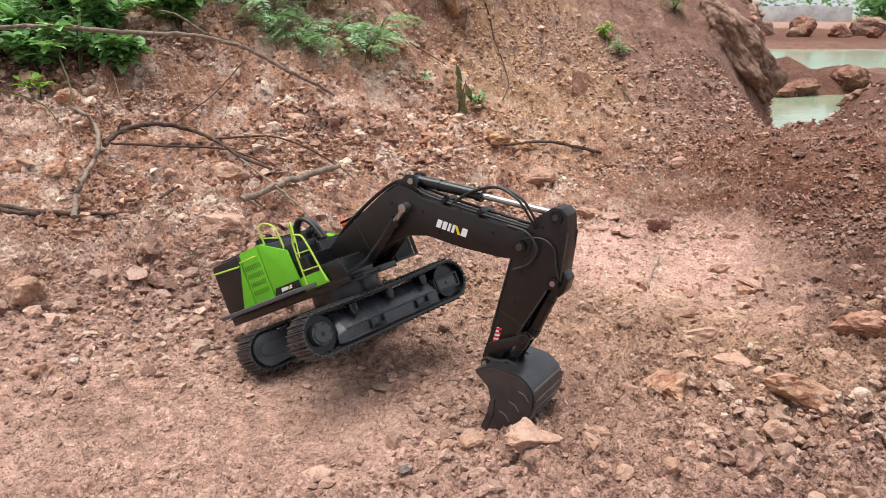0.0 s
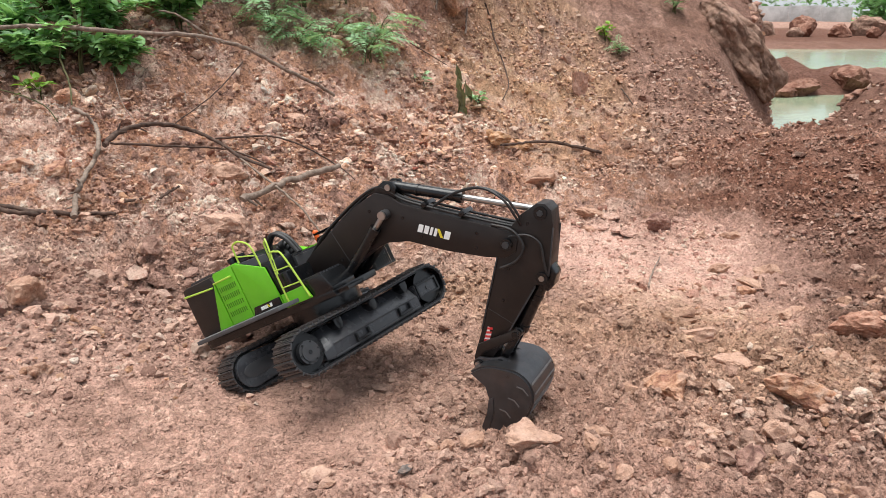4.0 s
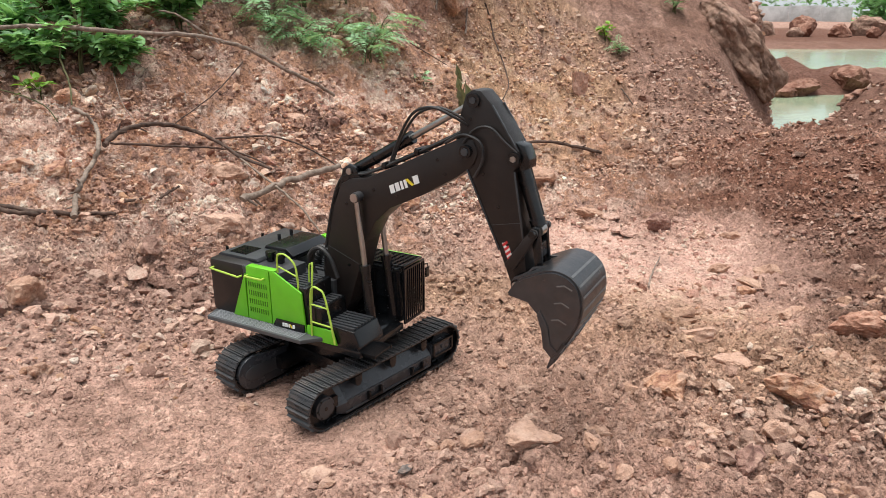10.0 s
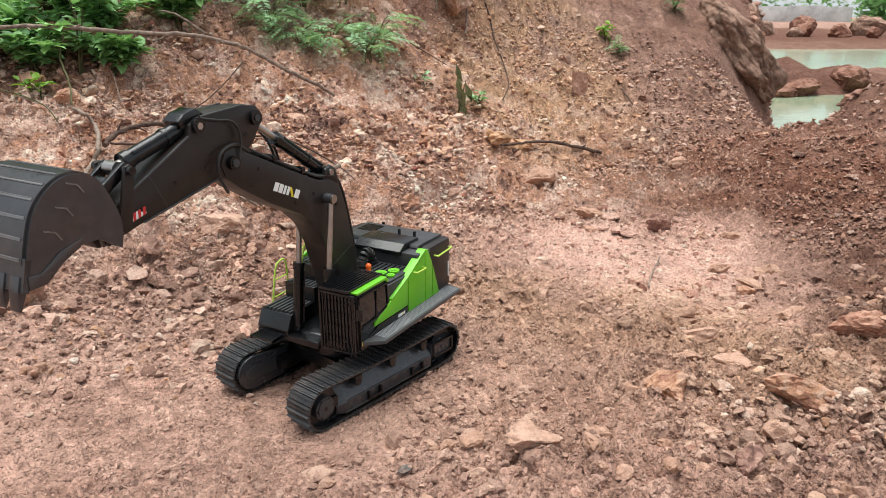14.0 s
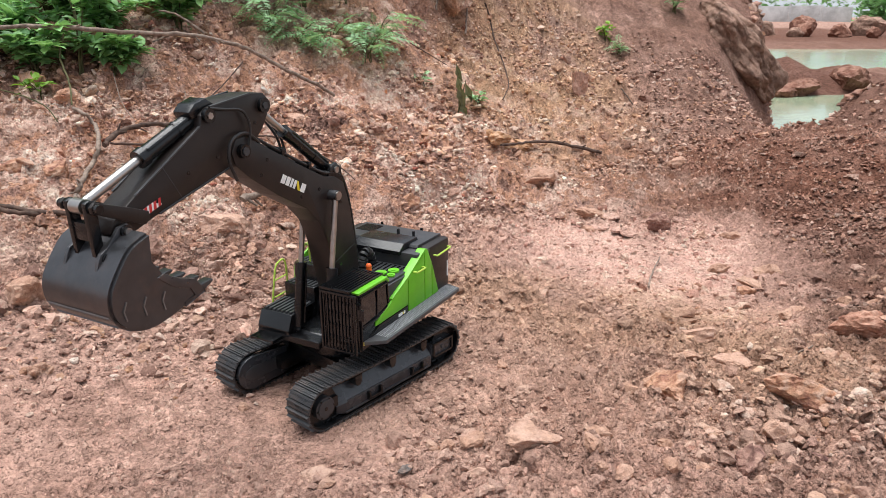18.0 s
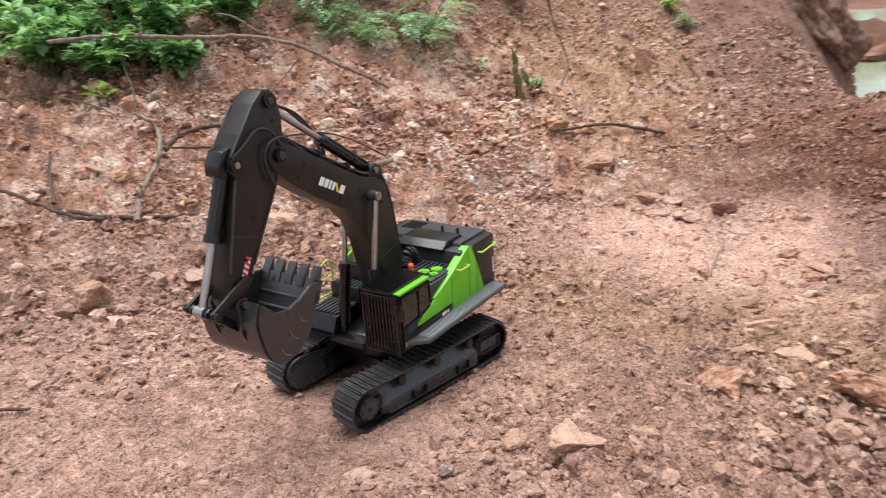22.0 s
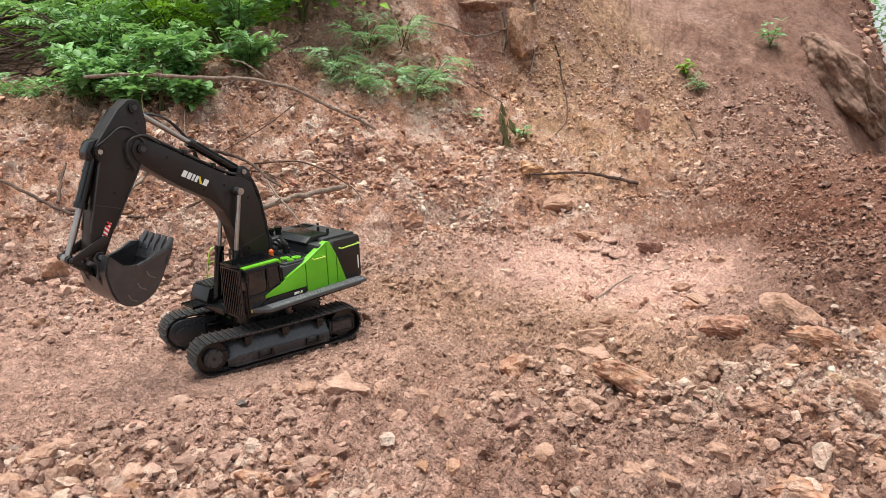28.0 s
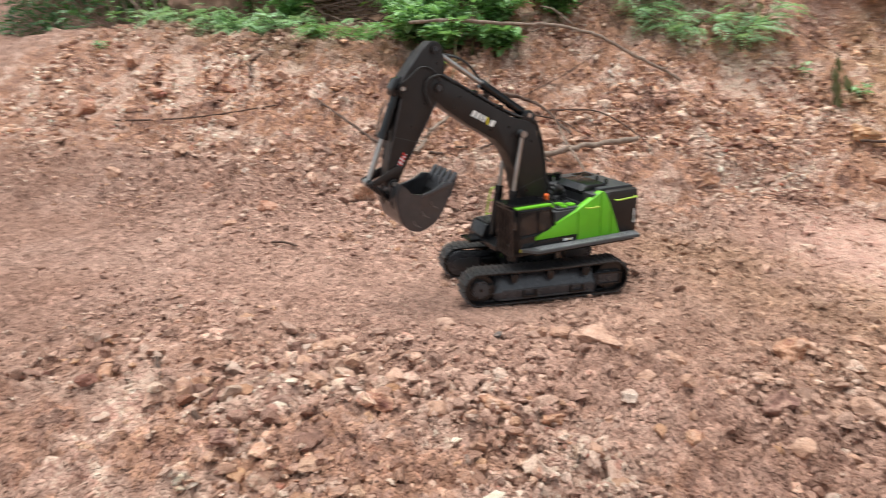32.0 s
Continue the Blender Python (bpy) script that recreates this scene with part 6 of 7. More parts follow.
    ladder([(-0.056, y + 0.008, 0.224), (-0.055, y + 0.008, 0.252), (-0.048, y + 0.008, 0.259), (-0.034, y + 0.008, 0.258), (-0.016, y + 0.008, 0.242), (-0.012, y + 0.008, 0.2)], [((-0.055, y + 0.008, 0.236), (-0.014, y + 0.008, 0.224))])
    ladder([(-0.01, -0.078, 0.2), (-0.008, -0.078, 0.235), (-0.004, -0.078, 0.24), (0.002, -0.082, 0.236), (0.006, -0.098, 0.15)], [])
    # steps at the right front
    bm = bmesh.new()
    box(bm, (-0.05, -0.105, 0.12), (0.005, -0.036, 0.206), 0.003)
    box(bm, (0.0, -0.105, 0.112), (0.035, -0.036, 0.176), 0.003)
    part("step_box", bm, BLACK, h, "black stepped tool box")
    bm = bmesh.new()
    prism(bm, [(0.03, 0.106), (0.11, 0.106), (0.112, 0.12), (0.1, 0.147), (0.03, 0.15)], -0.105, -0.036, 0.002)
    part("step_box", bm, BLACK, h, "black stepped tool box")
    for x0, x1, z in ((-0.046, -0.004, 0.206), (0.007, 0.031, 0.176), (0.04, 0.096, 0.149)):
        for k in range(7):
            bm = bmesh.new()
            yy = -0.1 + k * 0.009
            box(bm, (x0, yy, z - 0.002), (x1, yy + 0.005, z + 0.0012))
            part("tread", bm, GREY, h)
    bm = bmesh.new()
    for k in range(6):
        box(bm, (0.112 + k * 0.0045, -0.1, 0.107), (0.1146 + k * 0.0045, -0.05, 0.11))
    box(bm, (0.108, -0.1, 0.105), (0.138, -0.097, 0.111))
    box(bm, (0.108, -0.053, 0.105), (0.138, -0.05, 0.111))
    part("foot_grate", bm, BLACK, h, "black foot grate")
    # boom bracket, floor pan
    for s in (1, -1):
        bm = bmesh.new()
        lo, hi = sorted((s * 0.03, s * 0.037))
        prism(bm, [(-0.045, 0.115), (0.04, 0.115), (0.022, 0.16), (0.008, 0.172), (-0.014, 0.17), (-0.03, 0.15)], lo, hi, 0.0015)
        part("boom_bracket", bm, BLACK, h)
    bm = bmesh.new()
    pin(bm, FOOT[0], FOOT[1], 0.041, 0.011, 18)
    part("foot_pin", bm, GREY, h)
    bm = bmesh.new()
    prism(bm, [(0.03, 0.106), (0.1, 0.106), (0.09, 0.119), (0.05, 0.124), (0.03, 0.124)], -0.034, 0.03, 0.003)
    part("front_cover", bm, BLACK, h, "black front floor cover")
    # thick hose loop beside the boom foot
    for dy, r in ((-0.012, 0.0042), (-0.003, 0.0042)):
        bm = bmesh.new()
        tube(bm, curve([(0.01, dy - 0.012, 0.2), (-0.005, dy - 0.012, 0.235), (-0.028, dy - 0.012, 0.25), (-0.05, dy - 0.012, 0.235), (-0.052, dy - 0.012, 0.205), (-0.04, dy - 0.012, 0.185)], 6), r, 9)
        part("hose", bm, HOSE, h, "thick black hydraulic hose loop")
    cab(h)
    return h


def cab(h):
    x0, x1, y0, y1, z0, z1 = 0.008, 0.1, 0.037, 0.106, 0.108, 0.212
    bm = bmesh.new()
    prism(bm, [(x0, z0), (x1, z0), (x1 + 0.004, z0 + 0.03), (x1 - 0.001, z1), (x0 + 0.006, z1), (x0, z1 - 0.04)], y0, y1, 0.004)
    c = part("cab", bm, BLACK, h, "black cab with guard bars")
    for prof in ([(0.05, 0.156), (0.094, 0.156), (0.092, 0.203), (0.054, 0.203)], [(0.017, 0.166), (0.044, 0.158), (0.048, 0.203), (0.02, 0.203)], [(0.054, 0.118), (0.095, 0.118), (0.095, 0.15), (0.052, 0.15)]):
        for y in (y1, y0):
            bm = bmesh.new()
            s = 1 if y == y1 else -1
            lo, hi = sorted((y + s * 0.0002, y + s * 0.0016))
            prism(bm, prof, lo, hi)
            part("side_window", bm, GLASS, h, "dark side window", None)
    for a, b, w in (((0.05, 0.155), (0.047, 0.208), 0.0035), ((0.014, 0.168), (0.017, 0.208), 0.003), ((0.096, 0.112), (0.0965, 0.208), 0.0035), ((0.016, 0.206), (0.096, 0.206), 0.003), ((0.05, 0.153), (0.096, 0.153), 0.003), ((0.016, 0.163), (0.05, 0.155), 0.003)):
        for y, sgn in ((y1, 1), (y0, -1)):
            bm = bmesh.new()
            d = Vector((b[0] - a[0], b[1] - a[1])).normalized() * w / 2
            lo, hi = sorted((y - sgn * 0.001, y + sgn * 0.0035))
            prism(bm, [(a[0] - d.y, a[1] + d.x), (a[0] + d.y, a[1] - d.x), (b[0] + d.y, b[1] - d.x), (b[0] - d.y, b[1] + d.x)], lo, hi, 0.0006)
            part("pillar", bm, BLACK, h)
    bm = bmesh.new()
    tube(bm, [(0.094, y1 + 0.004, 0.15), (0.047, y1 + 0.004, 0.156)], 0.0016, 6)
    part("door_bar", bm, BLACK, h)
    bm = bmesh.new()
    box(bm, (x1 + 0.002, y0 + 0.006, 0.125), (x1 + 0.005, y1 - 0.006, 0.205))
    part("windscreen", bm, GLASS, h, "dark windscreen", None)
    # front guard
    bm = bmesh.new()
    xf = 0.11
    box(bm, (xf - 0.002, y0 - 0.001, 0.108), (xf + 0.002, y0 + 0.003, 0.214), 0.0008)
    box(bm, (xf - 0.002, y1 - 0.003, 0.108), (xf + 0.002, y1 + 0.001, 0.214), 0.0008)
    box(bm, (xf - 0.002, y0, 0.21), (xf + 0.002, y1, 0.214), 0.0008)
    box(bm, (xf - 0.002, y0, 0.108), (xf + 0.002, y1, 0.112), 0.0008)
    guard = part("front_guard", bm, BLACK, h, "black front guard grille")
    for k in range(1, 10):
        bm = bmesh.new()
        y = y0 + (y1 - y0) * k / 10
        box(bm, (xf - 0.001, y - 0.0011, 0.111), (xf + 0.0014, y + 0.0011, 0.211))
        part("bar", bm, BLACK, guard)
    for z in (0.13, 0.152, 0.174, 0.194):
        bm = bmesh.new()
        box(bm, (xf - 0.0022, y0 + 0.002, z), (xf - 0.0004, y1 - 0.002, z + 0.002))
        part("bar", bm, BLACK, guard)
    # roof guard
    bm = bmesh.new()
    for y in (y0 - 0.001, y1 - 0.012):
        box(bm, (x0 + 0.004, y, 0.2165), (xf + 0.002, y + 0.003, 0.2205), 0.0006)
    box(bm, (xf - 0.002, y0, 0.2165), (xf + 0.002, y1 - 0.01, 0.2205), 0.0006)
    box(bm, (x0 + 0.004, y0, 0.2165), (x0 + 0.007, y1 - 0.01, 0.2205), 0.0006)
    roof = part("roof_guard", bm, BLACK, h, "black roof guard grille")
    for k in range(1, 9):
        bm = bmesh.new()
        y = y0 + (y1 - 0.01 - y0) * k / 9
        box(bm, (x0 + 0.006, y - 0.0012, 0.2175), (xf, y + 0.0012, 0.2203))
        part("bar", bm, BLACK, roof)
    for k in range(1, 7):
        bm = bmesh.new()
        x = x0 + 0.006 + (xf - x0 - 0.006) * k / 7
        box(bm, (x - 0.001, y0 + 0.001, 0.2168), (x + 0.001, y1 - 0.011, 0.2178))
        part("bar", bm, BLACK, roof)
    bm = bmesh.new()
    prism(bm, [(0.012, 0.206), (0.02, 0.2125), (0.102, 0.2125), (0.104, 0.2165), (0.016, 0.2175), (0.009, 0.21)], y1 - 0.011, y1 + 0.003, 0.0012)
    part("roof_trim", bm, GREEN, h, "lime green roof edge")
    bm = bmesh.new()
    cyl(bm, (0.0, 0.06, 0.199), (0.0, 0.06, 0.222), 0.005, 14)
    bmesh.ops.create_uvsphere(bm, u_segments=14, v_segments=8, radius=0.0055, matrix=Matrix.Translation((0.0, 0.06, 0.223)))
    part("beacon", bm, ORANGE, h, "orange warning beacon")
    bm = bmesh.new()
    tube(bm, [(0.1, y1, 0.2), (0.112, y1 + 0.012, 0.2), (0.112, y1 + 0.012, 0.192)], 0.0012, 6)
    box(bm, (0.109, y1 + 0.006, 0.174), (0.1125, y1 + 0.018, 0.193), 0.0012)
    part("mirror", bm, BLACK, h, "black wing mirror")


def boom(root):
    prof = [(-0.016, -0.016), (0.014, -0.016), (0.034, 0.02), (0.05, 0.085), (0.062, 0.14), (0.08, 0.18), (0.108, 0.21), (0.17, 0.246), (0.226, 0.285), (0.252, 0.308), (0.258, 0.328), (0.248, 0.345), (0.23, 0.347),
            (0.19, 0.325), (0.12, 0.285), (0.058, 0.252), (0.03, 0.246), (0.008, 0.232), (-0.006, 0.19), (-0.02, 0.1), (-0.026, 0.04), (-0.026, 0.0)]
    bm = bmesh.new()
    prism(bm, prof, -0.0225, 0.0225, 0.0022)
    b = part("boom", bm, BROWN, root, "dark brown bent boom", 30)
    for s in (1, -1):
        bm = bmesh.new()
        cyl(bm, (ROD[0], s * 0.022, ROD[1]), (ROD[0], s * 0.038, ROD[1]), 0.0085, 18)
        p = part("rod_pin", bm, GREY, b)
        bm = bmesh.new()
        cyl(bm, (ROD[0], s * 0.038, ROD[1]), (ROD[0], s * 0.0395, ROD[1]), 0.0045, 6)
        part("bolt", bm, STEEL, p)
        bm = bmesh.new()
        cyl(bm, (ELBOW[0], s * 0.022, ELBOW[1]), (ELBOW[0], s * 0.0305, ELBOW[1]), 0.0098, 22)
        p = part("elbow_pin", bm, BLACK, b)
        bm = bmesh.new()
        cyl(bm, (ELBOW[0], s * 0.03, ELBOW[1]), (ELBOW[0], s * 0.0325, ELBOW[1]), 0.006, 8)
        part("bolt", bm, GREY, p)
        for x, z in ((0.02, 0.2), (0.075, 0.235), (0.12, 0.233), (0.19, 0.306), (0.205, 0.286), (0.03, 0.09)):
            bm = bmesh.new()
            cyl(bm, (x, s * 0.0215, z), (x, s * 0.0232, z), 0.0028, 10)
            part("screw", bm, BLACK, b)
        # seam
        bm = bmesh.new()
        lo, hi = sorted((s * 0.022, s * 0.0229))
        prism(bm, [(-0.016, 0.115), (0.05, 0.096), (0.0502, 0.0972), (-0.0158, 0.1162)], lo, hi)
        part("seam", bm, GREY, b)
        logo(b, 0.138, 0.251, 0.0135, 0.5, s * 0.0228, -s)
    # cylinder mount on the back
    for s in (1, -1):
        bm = bmesh.new()
        lo, hi = sorted((s * 0.012, s * 0.018))
        prism(bm, [(0.0, 0.22), (0.045, 0.246), (0.034, 0.264), (0.02, 0.268), (0.008, 0.258)], lo, hi, 0.001)
        part("lug", bm, BLACK, b)
    bm = bmesh.new()
    pin(bm, TOP[0], TOP[1], 0.021, 0.0055)
    part("mount_pin", bm, STEEL, b)
    # pipes along the back
    for y in (-0.016, -0.009, 0.009, 0.016):
        bm = bmesh.new()
        up = 0.007 + 0.002 * (abs(y) < 0.01)
        pts = [(-0.022, y, 0.02), (-0.028, y, 0.09), (-0.014, y, 0.19), (0.004, y, 0.24), (0.03, y, 0.252), (0.058, y, 0.252 + up), (0.12, y, 0.285 + up), (0.19, y, 0.325 + up), (0.228, y, 0.348 + up)]
        tube(bm, curve(pts, 4), 0.0023, 7)
        part("hose", bm, HOSE, b, "black hydraulic hose")
    for y in (-0.019, 0.019):
        bm = bmesh.new()
        pts = [(0.2, y, 0.333), (0.232, y * 1.35, 0.352), (0.262, y * 1.45, 0.345), (0.268, y * 1.4, 0.318), (0.256, y * 1.35, 0.29)]
        tube(bm, curve(pts, 5), 0.0024, 7)
        part("hose", bm, HOSE, b, "black hydraulic hose round the elbow")
    for y, k in ((-0.014, 1.0), (-0.022, 1.15)):
        bm = bmesh.new()
        pts = [(0.105, y, 0.288), (0.118, y, 0.318 + 0.008 * k), (0.15, y * 1.7, 0.35 + 0.02 * k), (0.19, y * 2.2, 0.372 + 0.015 * k), (0.222, y * 1.7, 0.378), (0.236, y, 0.366)]
        tube(bm, curve(pts, 5), 0.0022, 7)
        part("hose", bm, HOSE, b, "looped black hydraulic hose")
    for x, z in ((0.09, 0.276), (0.15, 0.31)):
        bm = bmesh.new()
        box(bm, (x - 0.004, -0.02, z - 0.004), (x + 0.004, 0.02, z + 0.006), 0.001)
        part("clamp", bm, BLACK, b)
    return b


def arm(root):
    prof = [(-0.014, 0.004), (-0.018, 0.05), (-0.012, 0.082), (-0.002, 0.091), (0.012, 0.091), (0.03, 0.076), (0.062, 0.04), (0.082, 0.012), (0.086, -0.004), (0.078, -0.016),
            (0.096, -0.075), (0.112, -0.14), (0.121, -0.18), (0.116, -0.195), (0.104, -0.198), (0.094, -0.188), (0.07, -0.142), (0.022, -0.06), (0.0, -0.026), (-0.012, -0.012)]
    bm = bmesh.new()
    prism(bm, prof, -0.0205, 0.0205, 0.0022)
    a = part("arm", bm, BROWN, root, "dark brown dipper arm", 30)
    # raised cap on the front
    bm = bmesh.new()
    prism(bm, [(0.07, 0.026), (0.088, 0.022), (0.098, 0.004), (0.099, -0.01), (0.09, -0.014), (0.072, 0.006)], -0.0145, 0.0145, 0.002)
    part("shield", bm, BLACK, a, "black cylinder shield")
    for s in (1, -1):
        for (x, z), r in ((ARM_T, 0.0105), (ARM_C, 0.0098), (ARM_Q, 0.0085)):
            bm = bmesh.new()
            cyl(bm, (x, s * 0.0195, z), (x, s * 0.026, z), r, 20)
            p = part("pin_boss", bm, BLACK, a)
            bm = bmesh.new()
            cyl(bm, (x, s * 0.0255, z), (x, s * 0.0275, z), r * 0.5, 6)
            part("bolt", bm, STEEL if r < 0.01 else GREY, p)
        for x, z in ((0.0, 0.048), (0.03, -0.03), (0.06, -0.075), (0.082, -0.13)):
            bm = bmesh.new()
            cyl(bm, (x, s * 0.0195, z), (x, s * 0.0211, z), 0.0027, 10)
            part("screw", bm, BLACK, a)
        # warning stripes
        bm = bmesh.new()
        lo, hi = sorted((s * 0.0202, s * 0.0209))
        c, d = Vector((0.0835, -0.14)), Vector((0.0118, -0.0225)).normalized()
        e = Vector((-d.y, d.x))

        def spot(u, v):
            p = c + d * u + e * v
            return (p.x, p.y)

        prism(bm, [spot(-0.014, -0.004), spot(0.014, -0.004), spot(0.014, 0.005), spot(-0.014, 0.005)], lo, hi)
        plate = part("warning_plate", bm, WHITE, a, "white plate with red stripes", None)
        for k in range(4):
            u = -0.0125 + k * 0.0075
            bm = bmesh.new()
            lo, hi = sorted((s * 0.0205, s * 0.0213))
            prism(bm, [spot(u, -0.004), spot(u + 0.004, -0.004), spot(u + 0.0008, 0.005), spot(u - 0.0032, 0.005)], lo, hi)
            part("stripe", bm, RED, plate, "red diagonal stripe", None)
        bm = bmesh.new()
        lo, hi = sorted((s * 0.02, s * 0.0208))
        prism(bm, [(0.052, -0.105), (0.102, -0.09), (0.1022, -0.0908), (0.0522, -0.106)], lo, hi)
        part("seam", bm, GREY, a)
        bm = bmesh.new()
        for p, q in (((0.0795, -0.017), (0.1125, -0.14)), ((0.002, -0.027), (0.07, -0.141)), ((0.033, 0.0735), (0.081, 0.0135))):
            p, q = Vector(p), Vector(q)
            e = (q - p).normalized()
            e = Vector((-e.y, e.x)) * 0.0011
            flange = bmesh.new()
            lo, hi = sorted((s * 0.0185, s * 0.0222))
            prism(flange, [tuple(p + e), tuple(q + e), tuple(q - e), tuple(p - e)], lo, hi, 0.0004)
            part("edge_flange", flange, GREY, a)
        tube(bm, curve([(-0.006, s * 0.026, 0.012), (0.012, s * 0.0262, 0.036), (0.036, s * 0.0262, 0.042), (0.06, s * 0.026, 0.026), (0.08, s * 0.022, 0.012)], 5), 0.0019, 7)
        part("hose", bm, HOSE, a, "black hose on the arm side")
    return a


def bucket(root):
    # curved shell: back sheet between two side walls; drawn in its rest pose with the mouth behind
    back = [(-0.006, 0.002), (0.008, -0.022), (0.0105, -0.049), (0.008, -0.076), (-0.005, -0.095), (-0.024, -0.1035), (-0.046, -0.101), (-0.068, -0.09), (-0.087, -0.07), (-0.102, -0.05)]
    wide = 0.0575
    line = [(p.x, p.y) for p in curve([(x, z, 0) for x, z in back], 4)]
    bm = bmesh.new()
    rows = []
    for i, (x, z) in enumerate(line):
        dx, dz = (line[min(i + 1, len(line) - 1)][k] - line[max(i - 1, 0)][k] for k in (0, 1))
        ln = math.hypot(dx, dz)
        nx, nz = dz / ln * 0.003, -dx / ln * 0.003
        rows.append([bm.verts.new((x, -wide, z)), bm.verts.new((x, wide, z)), bm.verts.new((x - nx, wide, z - nz)), bm.verts.new((x - nx, -wide, z - nz))])
    for r, s in zip(rows, rows[1:]):
        for k in range(4):
            bm.faces.new((r[k], r[(k + 1) % 4], s[(k + 1) % 4], s[k]))
    bm.faces.new(rows[0])
    bm.faces.new(rows[-1][::-1])
    b = part("bucket", bm, BUCKET, root, "gunmetal digging bucket shell", 40)
    for s in (1, -1):
        bm = bmesh.new()
        lo, hi = sorted((s * wide, s * (wide + 0.004)))
        side = line + [(-0.114, -0.028), (-0.096, -0.022), (-0.07, -0.03), (-0.046, -0.032), (-0.024, -0.024)]
        prism(bm, side, lo, hi)
        cheek = part("side_wall", bm, BUCKET, b, "gunmetal bucket side wall", 30)
        for k in range(3):
            bm = bmesh.new()
            x, z = -0.012 - 0.023 * k, -0.078 + 0.014 * k
            lo, hi = sorted((s * (wide + 0.0035), s * (wide + 0.0055)))
            prism(bm, [(x, z), (x - 0.002, z - 0.011), (x - 0.012, z - 0.02), (x - 0.013, z - 0.0185), (x - 0.0036, z - 0.0105), (x - 0.0016, z + 0.0005)], lo, hi)
            part("wear_rib", bm, WORN, cheek)
        bm = bmesh.new()
        lo, hi = sorted((s * (wide - 0.001), s * (wide + 0.006)))
        prism(bm, [(-0.114, -0.027), (-0.096, -0.021), (-0.07, -0.029), (-0.046, -0.031), (-0.04, -0.039), (-0.068, -0.041), (-0.094, -0.034), (-0.108, -0.04)], lo, hi, 0.0008)
        part("side_cutter", bm, BUCKET, cheek)
        # ears
        bm = bmesh.new()
        lo, hi = sorted((s * 0.025, s * 0.03))
        prism(bm, [(-0.009, 0.006), (0.003, 0.009), (0.011, 0.0), (0.013, -0.025), (0.018, -0.036), (0.0165, -0.046), (0.009, -0.07), (0.004, -0.05), (-0.002, -0.03)], lo, hi, 0.001)
        ear = part("ear", bm, BUCKET, b, "bucket hinge ear")
        for x, z in ((0.0, 0.0), BKT_L):
            bm = bmesh.new()
            cyl(bm, (x, s * 0.03, z), (x, s * 0.0335, z), 0.0078, 18)
            boss = part("boss", bm, BLACK, ear)
            bm = bmesh.new()
            cyl(bm, (x, s * 0.033, z), (x, s * 0.0362, z), 0.0048, 12)
            part("bolt", bm, STEEL, ear)
    for x, z in ((0.0, 0.0), BKT_L):
        bm = bmesh.new()
        pin(bm, x, z, 0.03, 0.0045)
        part("hinge_pin", bm, STEEL, b)
    # wear strips across the back
    for i in range(17, len(line) - 1, 3):
        x, z = line[i]
        dx, dz = line[i + 1][0] - line[i - 1][0], line[i + 1][1] - line[i - 1][1]
        ln = math.hypot(dx, dz)
        bm = bmesh.new()
        m = Matrix.Translation((x, 0, z)) @ Matrix.Rotation(-math.atan2(dz, dx), 4, "Y")
        box(bm, (-0.0013, -wide + 0.004, -0.0035), (0.0013, wide - 0.004, 0.0035), 0.0006, m)
        part("wear_strip", bm, WORN, b, "thin scuffed wear strip")
    # lip and teeth
    x, z = back[-1]
    dx, dz = back[-1][0] - back[-2][0], back[-1][1] - back[-2][1]
    ang = math.atan2(dz, dx)
    m = Matrix.Translation((x, 0, z)) @ Matrix.Rotation(-ang, 4, "Y")
    bm = bmesh.new()
    box(bm, (-0.006, -wide - 0.004, -0.0035), (0.027, wide + 0.004, 0.0025), 0.001, m)
    part("lip", bm, BUCKET, b, "thick bucket lip")
    for k in range(5):
        y = -wide + 0.008 + k * (2 * wide - 0.016) / 4
        bm = bmesh.new()
        pts = [(0.012, -0.0052), (0.028, -0.0055), (0.048, -0.0014), (0.048, 0.0014), (0.028, 0.0045), (0.012, 0.004)]
        prism(bm, pts, y - 0.0075, y + 0.0075, 0.0008)
        bm.transform(m)
        t = part("tooth", bm, BUCKET, b, "steel bucket tooth")
    return b


def ram(root, barrel, r, rod_r, reach, name):
    """A hydraulic cylinder: barrel from its foot along x, and rod from its eye back along x."""
    bm = bmesh.new()
    cyl(bm, (0.006, 0, 0), (barrel, 0, 0), r, 18)
    cyl(bm, (barrel - 0.008, 0, 0), (barrel + 0.003, 0, 0), r * 1.16, 18)
    cyl(bm, (barrel * 0.35, 0, 0), (barrel * 0.35 + 0.005, 0, 0), r * 1.12, 18)
    cyl(bm, (0, -r * 0.9, 0), (0, r * 0.9, 0), r * 0.95, 16)
    tube(bm, [(0.012, r * 0.8, r * 0.7), (barrel - 0.01, r * 0.8, r * 0.7)], r * 0.25, 6)
    a = part(name + "_cylinder", bm, BLACK, root, "black hydraulic cylinder barrel")
    bm = bmesh.new()
    cyl(bm, (-reach, 0, 0), (-0.004, 0, 0), rod_r, 14)
    cyl(bm, (0, -r * 0.9, 0), (0, r * 0.9, 0), r * 0.85, 16)
    b = part(name + "_rod", bm, STEEL, root, "shiny steel piston rod")
    return a, b


